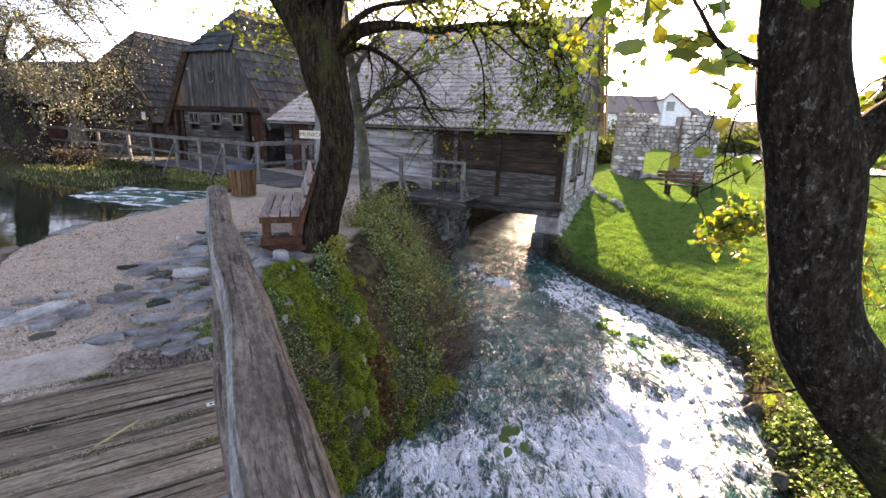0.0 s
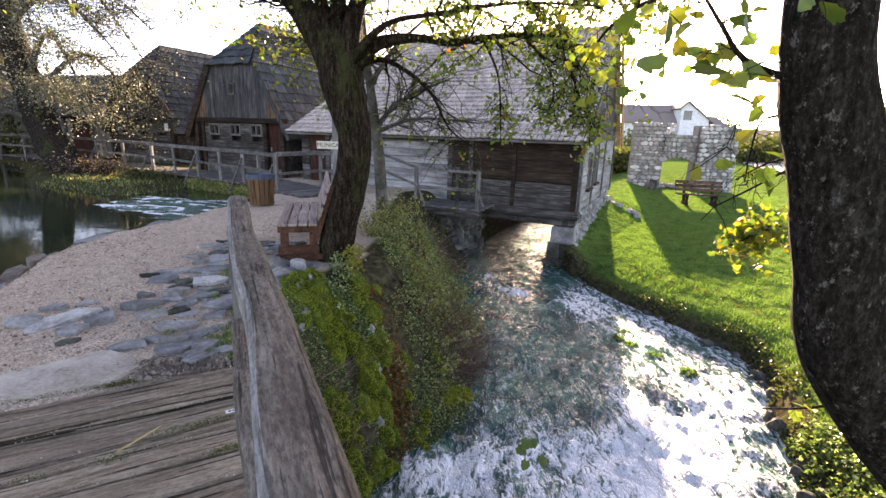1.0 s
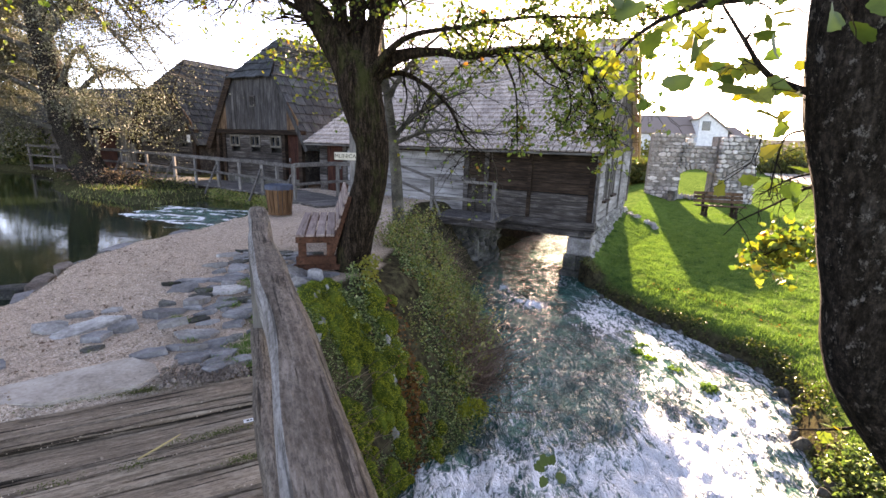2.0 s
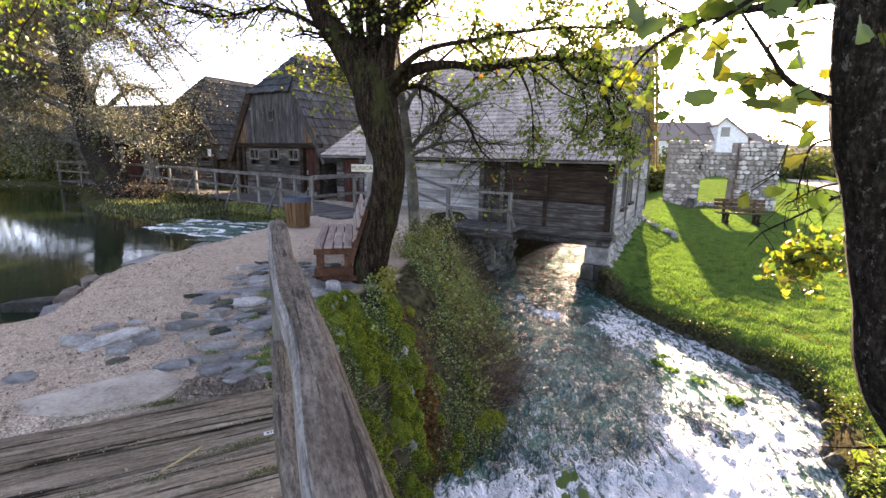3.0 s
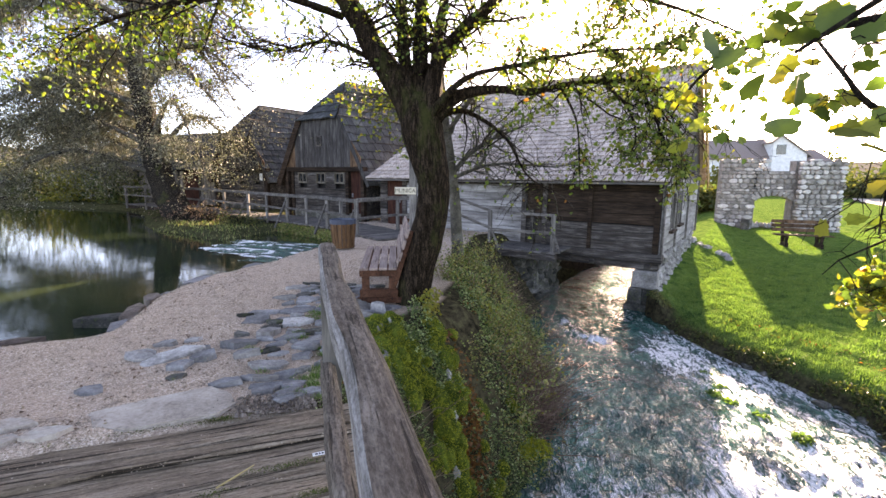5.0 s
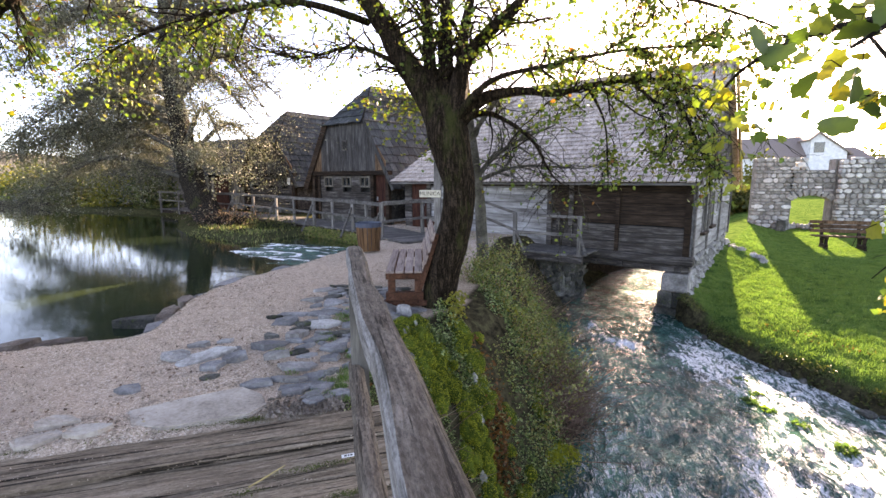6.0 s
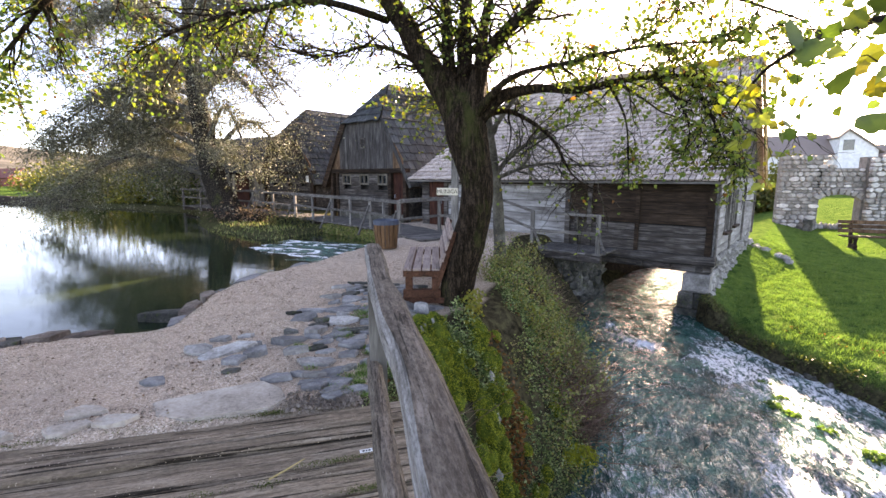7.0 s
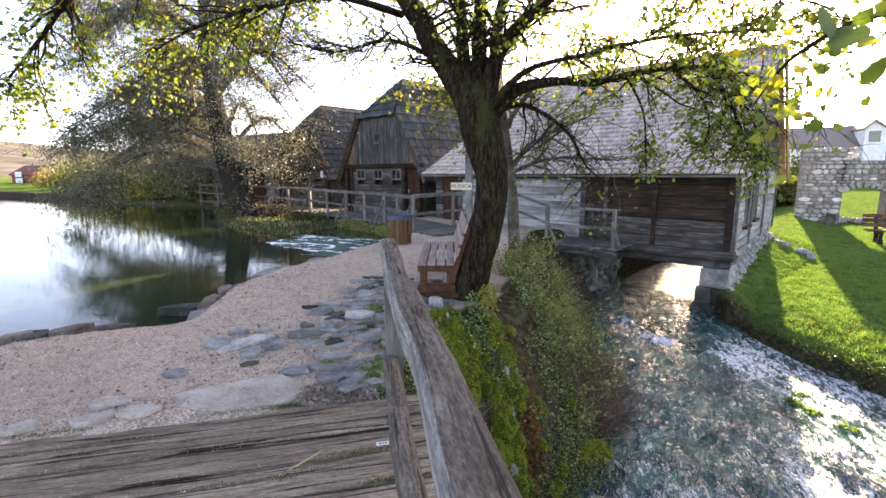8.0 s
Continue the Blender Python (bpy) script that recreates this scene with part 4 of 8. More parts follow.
def slab(points, thick, mat, name="slab"):
    """A flat roof or wall sheet with thickness below it."""
    p = [Vector(q) for q in points]
    n = (p[1] - p[0]).cross(p[2] - p[0]).normalized()
    if n.z < 0:
        n = -n
    s = Shape()
    k = len(p)
    s.add([tuple(q) for q in p] + [tuple(q - n * thick) for q in p], [tuple(range(k)), tuple(range(2 * k - 1, k - 1, -1))] + [(i, (i + 1) % k, (i + 1) % k + k, i + k) for i in range(k)])
    return s


def boards_across(parent, name, x0, x1, z0, z1, y, thick, row, mat, seed, jig=0.012, skip=()):
    """Horizontal wall boards in the x, z plane; each a piece."""
    rr = random.Random(seed)
    z = z0
    while z < z1 - 0.03:
        h = min(row * rr.uniform(0.85, 1.15), z1 - z)
        xs = [x0, x1]
        spans = [(x0, x1)]
        for (a, b, c, d) in skip:
            if z + h > c + 0.02 and z < d - 0.02:
                nxt = []
                for (p, q) in spans:
                    if b <= p or a >= q:
                        nxt.append((p, q))
                    else:
                        if a - p > 0.03:
                            nxt.append((p, a))
                        if q - b > 0.03:
                            nxt.append((b, q))
                spans = nxt
        for (p, q) in spans:
            dy = rr.uniform(-jig, jig)
            s = Shape().box((p, y - thick / 2 + dy, z + 0.004), (q, y + thick / 2 + dy, z + h - 0.006), None, 0.008)
            part(name, s, mat, parent)
        z += h


# ---- the watermill ----
MILL = frame_at(2.72, 13.42, 0, 0.938, -0.348)
mill = thing("watermill", MILL, "old timber watermill with a grey shingle roof over the stream", "mill")
ML, MD, EAVE, RIDGE = -9.45, 7.0, 1.62, 5.0
RY = 3.65
# a black block fills the mill, painting its unlit inside
inner = Shape().box((ML + 0.1, 0.12, -0.15), (-0.12, MD - 0.12, 1.6))
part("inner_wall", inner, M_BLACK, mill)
part("floor", Shape().box((ML, 0.0, -0.34), (0.0, MD, -0.2)), M_WALL_DARK, mill)
boards_across(mill, "wall_board", -3.62, -0.02, -0.2, 0.5, 0.03, 0.07, 0.24, M_WALL, 5)
# dark brown upper boards, the eave's shade put into their tone too
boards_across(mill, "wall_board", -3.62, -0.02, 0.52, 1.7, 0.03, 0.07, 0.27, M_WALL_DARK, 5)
# dark timber added under the mill, covering sunlit soil and stopping the sun
part("channel_wall", Shape().beam((-2.9, MD - 0.1, -1.25), (-3.7, 0.9, -1.25), 0.12, 1.8), M_WALL_DARK, mill)
part("rear_wall", Shape().box((ML, MD - 0.15, -2.2), (-2.9, MD, -0.3)), M_WALL_DARK, mill)
boards_across(mill, "wall_board", -8.2, -3.78, -0.2, 1.5, 0.03, 0.06, 0.21, M_WALL_PALE, 6)
# dark top strip: the eave's shadow line painted by board colour
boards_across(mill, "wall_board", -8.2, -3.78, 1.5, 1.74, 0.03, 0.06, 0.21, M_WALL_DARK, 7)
for x, w in ((-3.7, 0.15), (-3.05, 0.12), (-1.75, 0.10), (-0.06, 0.14), (-8.28, 0.16)):
    part("post", Shape().box((x - w / 2, -0.055, -0.2), (x + w / 2, 0.05, 1.72), None, 0.01), M_WALL if x < -3 else M_WALL_DARK, mill)
part("sill_beam", Shape().box((-6.0, -0.10, -0.44), (0.12, 0.16, -0.2), None, 0.02), M_WALL, mill)
part("lower_beam", Shape().box((-3.4, -0.05, -0.62), (0.05, 0.14, -0.45), None, 0.02), M_WALL, mill)
for x in (-3.0, -2.3, -1.6, -0.9, -0.2):
    part("joist", Shape().box((x - 0.07, -0.16, -0.58), (x + 0.07, 1.2, -0.46), None, 0.01), M_WALL, mill)
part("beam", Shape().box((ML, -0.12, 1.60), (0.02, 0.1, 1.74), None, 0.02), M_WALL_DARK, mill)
# the entrance at the far end of the front, under the eave
door = part("door", Shape().box((-9.1, 0.02, 0.0), (-8.4, 0.08, 1.55), None, 0.01), M_DOOR, mill, "dark brown plank door")
part("handle", Shape().box((-8.55, -0.02, 0.78), (-8.5, 0.02, 0.9), None, 0.005), M_METAL, door, "iron latch")
boards_across(mill, "wall_board", ML, -9.12, -0.1, 1.7, 0.04, 0.06, 0.24, M_WALL, 8)

# gable wall towards the meadow: two slit windows and upright battens
wins = [(1.25, 1.75, 0.35, 1.25), (2.55, 3.05, 0.42, 1.3)]
gw = new("gable_wall")
gw.parent, gw.matrix_basis = mill, pose(0.0, 0, 0, 0, 0, 90)
boards_across(gw, "wall_board", 0.05, MD, -0.22, 1.7, -0.02, 0.06, 0.2, M_WALL_PALE, 9, skip=wins)
for a, b_, c_, d_ in wins:
    part("window_opening", Shape().box((a + 0.02, 0.10, c_), (b_ - 0.02, 0.12, d_)), M_BLACK, gw, "dark unglazed slit window")
    fr = Shape().box((a - 0.05, -0.08, c_ - 0.06), (a + 0.03, 0.06, d_ + 0.05), None, 0.006).box((b_ - 0.03, -0.08, c_ - 0.06), (b_ + 0.05, 0.06, d_ + 0.05), None, 0.006)
    part("window_frame", fr, M_POST, gw)
    part("window_sill", Shape().box((a - 0.14, -0.16, c_ - 0.12), (b_ + 0.14, 0.02, c_ - 0.05), None, 0.01), M_WALL_DARK, gw)
for x in (0.06, 2.15, 4.4, MD - 0.06):
    part("batten", Shape().box((x - 0.06, -0.10, -0.25), (x + 0.06, -0.052, 1.72), None, 0.008), M_FENCE, gw)
part("tie_beam", Shape().box((-0.1, -0.12, 1.68), (MD + 0.1, 0.06, 1.84), None, 0.01), M_WALL, gw)
# boards of the gable triangle
x = 0.0
rr = random.Random(12)
while x < MD - 0.05:
    w = min(rr.uniform(0.17, 0.24), MD - x)
    zc = [1.84 + (RIDGE - 1.95) * max(0.0, 1 - abs(q - RY) / (RY + 0.1)) for q in (x, x + w)]
    if max(zc) > 1.9:
        o = [(x + 0.004, 1.84), (x + w - 0.004, 1.84), (x + w - 0.004, max(1.85, zc[1])), (x + 0.004, max(1.85, zc[0]))]
        if x < RY < x + w:
            o.insert(3, (RY, RIDGE - 0.12))
        part("gable_board", Shape().prism(o, -0.05 + rr.uniform(-0.006, 0.006), -0.02), M_GABLE, gw)
    x += w
part("window_opening", Shape().box((1.9, -0.08, 2.5), (2.3, -0.06, 2.95)), M_BLACK, gw)
part("window_frame", Shape().box((1.84, -0.1, 2.44), (1.9, -0.04, 3.0)).box((2.3, -0.1, 2.44), (2.36, -0.04, 3.0)).box((1.9, -0.1, 2.95), (2.3, -0.04, 3.0)).box((1.9, -0.1, 2.44), (2.3, -0.04, 2.5)), M_FENCE, gw)

# roof: two slopes, hipped at the far end
GX0 = 0.22
E_FR, E_FL = (GX0, -0.42, EAVE), (ML - 0.3, -0.42, EAVE)
R_R, R_L = (GX0, RY, RIDGE), (ML + 1.9, RY, RIDGE)
E_BR, E_BL = (GX0, MD + 0.85, EAVE - 0.1), (ML - 0.3, MD + 0.85, EAVE - 0.1)
roof = part("roof", slab([E_FL, E_FR, R_R, R_L], 0.05, M_WALL_DARK), M_WALL_DARK, mill)
part("roof_slope", slab([E_BR, E_BL, R_L, R_R], 0.06, M_SHINGLE), M_SHINGLE, mill)
part("roof_slope", slab([E_BL, E_FL, R_L], 0.05, M_WALL_DARK), M_WALL_DARK, mill)
cells = shingle_field(E_FL, E_FR, R_R, R_L, 0.205, 0.16, 0.026, 4, ragged=0.014)
part("shingles", shingles_joined("shingles", cells[300:], M_SHINGLE), M_SHINGLE, roof, "overlapping split shingles")["kind"] = "stuff"
hip = shingle_field(E_BL, E_FL, R_L, R_L, 0.205, 0.145, 0.013, 5)
part("shingles", shingles_joined("shingles", hip, M_SHINGLE), M_SHINGLE, roof)["kind"] = "stuff"
part("ridge_board", Shape().beam((R_L[0], RY - 0.09, RIDGE + 0.04), (GX0 + 0.05, RY - 0.09, RIDGE + 0.04), 0.2, 0.035, (0, 0.7, 1)), M_SHINGLE, mill)
part("barge_board", Shape().beam((GX0 + 0.03, -0.45, EAVE + 0.0), (GX0 + 0.03, RY, RIDGE + 0.02), 0.03, 0.17), M_FENCE, mill)
part("barge_board", Shape().beam((GX0 + 0.06, MD + 0.9, EAVE - 0.12), (GX0 + 0.06, RY, RIDGE + 0.02), 0.05, 0.42), M_BARGE, mill, "barge board with the sun's orange glow painted in")
part("eave_board", Shape().beam((ML - 0.3, -0.40, EAVE - 0.03), (GX0, -0.40, EAVE - 0.03), 0.03, 0.07), M_FENCE, mill)
MILL_CELLS = cells[:300]
MILL_ROOF = roof

# stone pier under the corner and rubble footing along the gable
pier = thing("stone_pier", MILL @ pose(-0.45, 0.45, 0), "pier of large squared stone blocks under the mill", "pier")
for (a, b_, c_, d_, e_, g_) in ((-0.10, -0.55, -1.12, 0.5, 0.7, -0.64), (-0.20, -0.50, -1.55, 0.16, 0.7, -1.13), (0.17, -0.48, -1.55, 0.52, 0.7, -1.13), (-0.26, -0.52, -2.2, 0.5, 0.7, -1.56)):
    s = Shape().box((a, b_, c_), (d_, e_, g_), None, 0.035, 0.012)
    part("block", s, M_STONE_DARK if c_ < -1.2 else M_STONE, pier)
footing = thing("stone_footing", MILL, "dry-laid rubble footing below the gable wall", "wall")
rr = random.Random(21)
y = 0.4
while y < MD:
    top = -0.24
    bot = -1.4 + 0.65 * (y / MD)
    z = top
    while z > bot:
        h, l = rr.uniform(0.12, 0.22), rr.uniform(0.22, 0.42)
        ob = part("stone", rock_mesh("stone", M_STONE, 0.34, l * 1.1, h * 1.35, rr.randint(0, 999), 0.2, 1), M_STONE, footing)
        ob.matrix_basis = pose(-0.02 + rr.uniform(-0.05, 0.05), y + rr.uniform(-0.06, 0.06), z - h, 0, 0, rr.uniform(-8, 8))
        z -= h
    y += 0.33

# abutment of damp stone below the platform
abut = thing("abutment", MILL @ pose(-5.6, -1.0, 0), "mossy dark stone abutment under the walkway", "wall")
rr = random.Random(22)
part("core", Shape().box((-2.0, 0.1, -2.2), (2.75, 1.6, -0.4)), M_STONE_DARK, abut)
z = -2.1
while z < -0.42:
    h = rr.uniform(0.16, 0.28)
    x = -1.9 + rr.uniform(-0.2, 0)
    while x < 2.7:
        l = rr.uniform(0.25, 0.5)
        ob = part("stone", rock_mesh("stone", M_STONE_DARK, l * 1.08, 0.3, h * 1.3, rr.randint(0, 999), 0.15, 1), M_STONE_DARK, abut)
        ob.matrix_basis = pose(x + l / 2, 0.08 + rr.uniform(-0.04, 0.04), z, 0, 0, rr.uniform(-6, 6))
        x += l
    y = 0.15
    while y < 1.5:
        l = rr.uniform(0.25, 0.45)
        ob = part("stone", rock_mesh("stone", M_STONE_DARK, 0.3, l * 1.08, h * 1.3, rr.randint(0, 999), 0.15, 2), M_STONE_DARK, abut)
        ob.matrix_basis = pose(2.74 + rr.uniform(-0.05, 0.06), y + l / 2, z, 0, 0, rr.uniform(-10, 10))
        y += l
    z += h

# platform with its railing in front of the mill
plat = thing("platform", MILL @ pose(-2.7, -1.35, -0.2), "grey plank platform at the mill wall", "platform")
x = 0.5
rr = random.Random(23)
while x > -3.4:
    w = rr.uniform(0.16, 0.22)
    part("plank", Shape().box((x - w + 0.008, -0.02 + rr.uniform(-0.03, 0.03), -0.05), (x, 1.28, 0.0 + rr.uniform(-0.006, 0.006)), None, 0.008), M_FENCE, plat)
    x -= w
part("edge_beam", Shape().box((-3.4, 0.0, -0.24), (0.5, 0.14, -0.055), None, 0.015), M_WALL, plat)
prail = thing("railing", MILL @ pose(-2.7, -1.3, -0.2), "bleached wooden railing on the mill platform", "railing")
for x, h in ((0.42, 0.98), (-1.43, 1.0)):
    part("post", Shape().box((x - 0.045, -0.045, 0.0), (x + 0.045, 0.045, h), None, 0.008), M_POST, prail)
part("top_rail", Shape().beam((0.46, 0.05, 0.95), (-0.75, 0.05, 0.96), 0.06, 0.07), M_FENCE, prail)
part("mid_rail", Shape().beam((0.46, -0.06, 0.5), (-1.45, -0.06, 0.48), 0.04, 0.08), M_FENCE, prail)
part("top_rail", Shape().beam((-1.4, 0, 0.98), (-3.4, -0.1, 1.56), 0.06, 0.07), M_FENCE, prail)
part("mid_rail", Shape().beam((-1.4, 0, 0.5), (-3.4, -0.1, 1.15), 0.04, 0.07), M_FENCE, prail)
part("brace", Shape().beam((-1.41, -0.06, 0.6), (-1.12, -0.06, 0.0), 0.05, 0.06), M_FENCE, prail)
part("post", Shape().box((-3.3, -0.14, 0.1), (-3.2, -0.05, 1.5), None, 0.008), M_POST, prail)
part("brace", Shape().beam((0.44, -0.06, 0.5), (0.64, -0.06, 0.0), 0.05, 0.06), M_FENCE, prail)
part("post", Shape().box((-0.75, 1.2, 0.0), (-0.66, 1.28, 0.97), None, 0.008), M_WALL, prail)
part("top_rail", Shape().beam((-0.7, 1.24, 0.95), (-0.7, 0.05, 0.95), 0.05, 0.06), M_FENCE, prail)
lamp = thing("wall_lamp", MILL @ pose(-4.27, -0.03, 1.47), "two small white fittings under the mill eave", "lamp")
for x in (-0.16, 0.02):
    part("fitting", Shape().box((x, -0.04, 0), (x + 0.13, 0.0, 0.045), None, 0.008), M_PAPER, lamp)
ramp = thing("ramp", MILL @ pose(-6.1, -1.35, -0.2), "plank ramp down to the mill platform", "ramp")
for k in range(8):
    x0 = -1.6 + k * 0.2
    z0 = 0.2 - (k + 0.5) * 0.025
    part("plank", Shape().box((x0 + 0.004, 0.0, z0 - 0.05), (x0 + 0.196, 1.25, z0), None, 0.006), M_FENCE, ramp)


# ---- the shingled houses ----
def half_hip_house(origin, ux, uy, width, depth, wall_h, gable_h, ridge_h, label, seed, door_right, window_spots, base=0.0):
    """A boarded house with a steep roof, its gable clipped by a small hip. Local x runs to the right along the front."""
    h = thing("house", frame_at(origin[0], origin[1], base, ux, uy), label, "house", "old timber houses")
    rr = random.Random(seed)
    c = -width / 2
    low, top = width / 2 + 0.40, width / 2 - 1.15
    zlow = wall_h - 0.62
    # black filling: the house's unlit inside put into the colour
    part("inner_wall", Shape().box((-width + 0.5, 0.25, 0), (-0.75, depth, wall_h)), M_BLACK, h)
    spots = [(x - 0.26, x + 0.26, wall_h - 0.52, wall_h - 0.14) for x in window_spots]
    boards_across(h, "wall_board", -width + 0.45, -0.85 if door_right else -0.1, 0.28, wall_h - 0.06, 0.04, 0.08, 0.24, M_WALL, seed + 1, skip=spots)
    boards_across(h, "wall_board", -width + 0.2, -width + 0.45, 0.0, wall_h - 0.06, 0.5, 0.08, 0.3, M_WALL_DARK, seed + 2)
    part("side_wall", Shape().box((-0.12, 0.1, 0.2), (0.0, depth, wall_h)), M_WALL, h)
    part("side_wall", Shape().box((-width, 0.5, 0.2), (-width + 0.14, depth, wall_h)), M_WALL, h)
    part("plinth", Shape().box((-width + 0.4, -0.04, -0.15), (-0.05, 0.3, 0.28), None, 0.03), M_STONE_DARK, h)
    for x in (-width + 0.42, -0.86 if door_right else -0.14, -0.04, -width + 0.03):
        part("post", Shape().box((x - 0.08, -0.05, 0.0), (x + 0.08, 0.1, wall_h), None, 0.01), M_WALL_DARK, h)
    part("tie_beam", Shape().box((-width - 0.12, -0.14, wall_h - 0.08), (0.12, 0.1, wall_h + 0.09), None, 0.015), M_WALL_DARK, h)
    if door_right:
        d = part("door", Shape().box((-0.78, 0.1, 0.02), (-0.12, 0.16, wall_h - 0.08), None, 0.01), M_DOOR, h, "red-brown plank door")
        part("handle", Shape().box((-0.7, 0.05, 0.9), (-0.66, 0.1, 1.05)), M_METAL, d, "iron latch")
    for (a, b_, c_, d_) in spots:
        w = part("window", Shape().box((a + 0.03, 0.05, c_ + 0.03), (b_ - 0.03, 0.07, d_ - 0.03)), M_GLASS_DARK, h, "small casement with dark panes")
        s = Shape()
        for q in ((a - 0.03, c_ - 0.03, a + 0.04, d_ + 0.03), (b_ - 0.04, c_ - 0.03, b_ + 0.03, d_ + 0.03), (a + 0.04, c_ - 0.03, b_ - 0.04, c_ + 0.04), (a + 0.04, d_ - 0.04, b_ - 0.04, d_ + 0.03), ((a + b_) / 2 - 0.02, c_ + 0.04, (a + b_) / 2 + 0.02, d_ - 0.04)):
            s.box((q[0], -0.03, q[1]), (q[2], 0.045, q[3]))
        part("window_frame", s, M_FRAME, w, "pale wooden frame")
    # gable of upright boards, redder under the eaves
    x = -width + 0.06
    while x < -0.08:
        w = min(rr.uniform(0.14, 0.22), -0.06 - x)
        zs = []
        for q in (x, x + w):
            off = abs(q - c)
            zs.append(min(gable_h, wall_h + (gable_h - wall_h) * (low - 0.12 - off) / (low - top) * 1.0) if off > top else gable_h)
        lo = wall_h + 0.09 + rr.uniform(0, 0.015)
        zs = [max(lo + 0.02, q) for q in zs]
        edge = min(x - (-width), -x - w)
        mat = M_GABLE_RED if edge < 0.55 else M_GABLE
        part("gable_board", Shape().prism([(x + 0.004, lo), (x + w - 0.004, lo), (x + w - 0.004, zs[1]), (x + 0.004, zs[0])], -0.1 + rr.uniform(-0.008, 0.008), -0.06), mat, h)
        x += w
    g = wall_h + (gable_h - wall_h) * 0.55
    v = part("vent", Shape().box((c - 0.09, -0.125, g - 0.16), (c + 0.09, -0.105, g + 0.16)), M_BLACK, h)
    s = Shape()
    for q in ((-0.15, -0.2, -0.09, 0.2), (0.09, -0.2, 0.15, 0.2), (-0.09, 0.15, 0.09, 0.2), (-0.09, -0.2, 0.09, -0.15), (-0.015, -0.15, 0.015, 0.15)):
        s.box((c + q[0], -0.15, g + q[1]), (c + q[2], -0.11, g + q[3]))
    part("vent_frame", s, M_WALL, v)
    # roof: steep lower slopes, easier upper ones, small hip over the gable
    y0, y1, hb = -0.16, depth + 0.3, 1.5
    r = part("roof", slab([(c - low, y0, zlow), (c - top, y0, gable_h), (c - top, y1, gable_h), (c - low, y1, zlow)], 0.07, M_WALL_DARK), M_WALL_DARK, h, "dark mossy shingle roof")
    part("roof_slope", slab([(c + low, y0, zlow), (c + low, y1, zlow), (c + top, y1, gable_h), (c + top, y0, gable_h)], 0.07, M_WALL_DARK), M_WALL_DARK, h)
    part("roof_slope", slab([(c - top, y0, gable_h), (c, y0 + hb, ridge_h), (c, y1, ridge_h), (c - top, y1, gable_h)], 0.07, M_WALL_DARK), M_WALL_DARK, h)
    part("roof_slope", slab([(c + top, y0, gable_h), (c + top, y1, gable_h), (c, y1, ridge_h), (c, y0 + hb, ridge_h)], 0.07, M_WALL_DARK), M_WALL_DARK, h)
    part("roof_slope", slab([(c - top, y0, gable_h), (c + top, y0, gable_h), (c, y0 + hb, ridge_h)], 0.07, M_WALL_DARK), M_WALL_DARK, h)
    cl = []
    args = (0.4, 0.42, 0.022)
    cl += shingle_field((c - low, y1, zlow), (c - low, y0 - 0.03, zlow), (c - top, y0 - 0.03, gable_h), (c - top, y1, gable_h), *args, seed + 5, ragged=0.05)
    cl += shingle_field((c + low, y0 - 0.03, zlow), (c + low, y1, zlow), (c + top, y1, gable_h), (c + top, y0 - 0.03, gable_h), *args, seed + 6, ragged=0.05)
    cl += shingle_field((c + top, y0, gable_h), (c + top, y1, gable_h), (c, y1, ridge_h), (c, y0 + hb, ridge_h), *args, seed + 7, ragged=0.05)
    cl += shingle_field((c - top, y1, gable_h), (c - top, y0, gable_h), (c, y0 + hb, ridge_h), (c, y1, ridge_h), *args, seed + 8, ragged=0.05)
    cl += shingle_field((c - top - 0.05, y0 - 0.12, gable_h - 0.1), (c + top + 0.05, y0 - 0.12, gable_h - 0.1), (c, y0 + hb, ridge_h), (c, y0 + hb, ridge_h), *args, seed + 9, ragged=0.05)
    part("shingles", shingles_joined("shingles", cl, M_SHINGLE_OLD), M_SHINGLE_OLD, r)["kind"] = "stuff"
    # left board wide and dark, with the overhang's shadow put into it
    part("barge_board", Shape().beam((c - low, y0, zlow), (c - top, y0, gable_h), 0.04, 0.3), M_WALL_DARK, h)
    part("barge_board", Shape().beam((c + low, y0, zlow), (c + top, y0, gable_h), 0.03, 0.16), M_GABLE, h)
    return h


half_hip_house((-6.85, 16.85), 0.932, -0.362, 4.6, 8.5, 1.95, 3.95, 5.55, "dark timber house with half-hipped shingle roof and boarded gable", 40, True, (-3.55, -2.4, -1.3))
half_hip_house((-13.6, 20.6), 0.932, -0.362, 4.8, 8.0, 1.95, 3.6, 5.35, "weathered log house with mossy shingle roof beside the boardwalk", 60, False, (-3.7, -2.2, -0.9))
notice = part("notice", Shape().box((-0.62, -0.03, 1.45), (-0.38, -0.015, 1.78)), M_PAPER, bpy.data.objects["house.001"], "white paper notice")

# the long barn behind the willow
barn = thing("barn", frame_at(-17.6, 22.6, 0, 0.985, -0.17), "long low wooden barn with a shingled roof", "barn")
x = -14.0
rr = random.Random(70)
while x < -0.2:
    w = rr.uniform(0.2, 0.3)
    part("wall_board", Shape().box((x + 0.005, -0.04 + rr.uniform(-0.012, 0.012), 0.0), (min(x + w, -0.2), 0.04, 2.1), None, 0.006), M_POST if rr.random() < 0.5 else M_GABLE, barn)
    x += w
# black filling paints the barn's unlit inside
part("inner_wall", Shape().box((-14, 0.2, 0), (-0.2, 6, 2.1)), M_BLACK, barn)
part("door", Shape().box((-3.4, -0.08, 0.0), (-2.2, -0.045, 1.9)), M_DOOR, barn, "red-brown barn door")
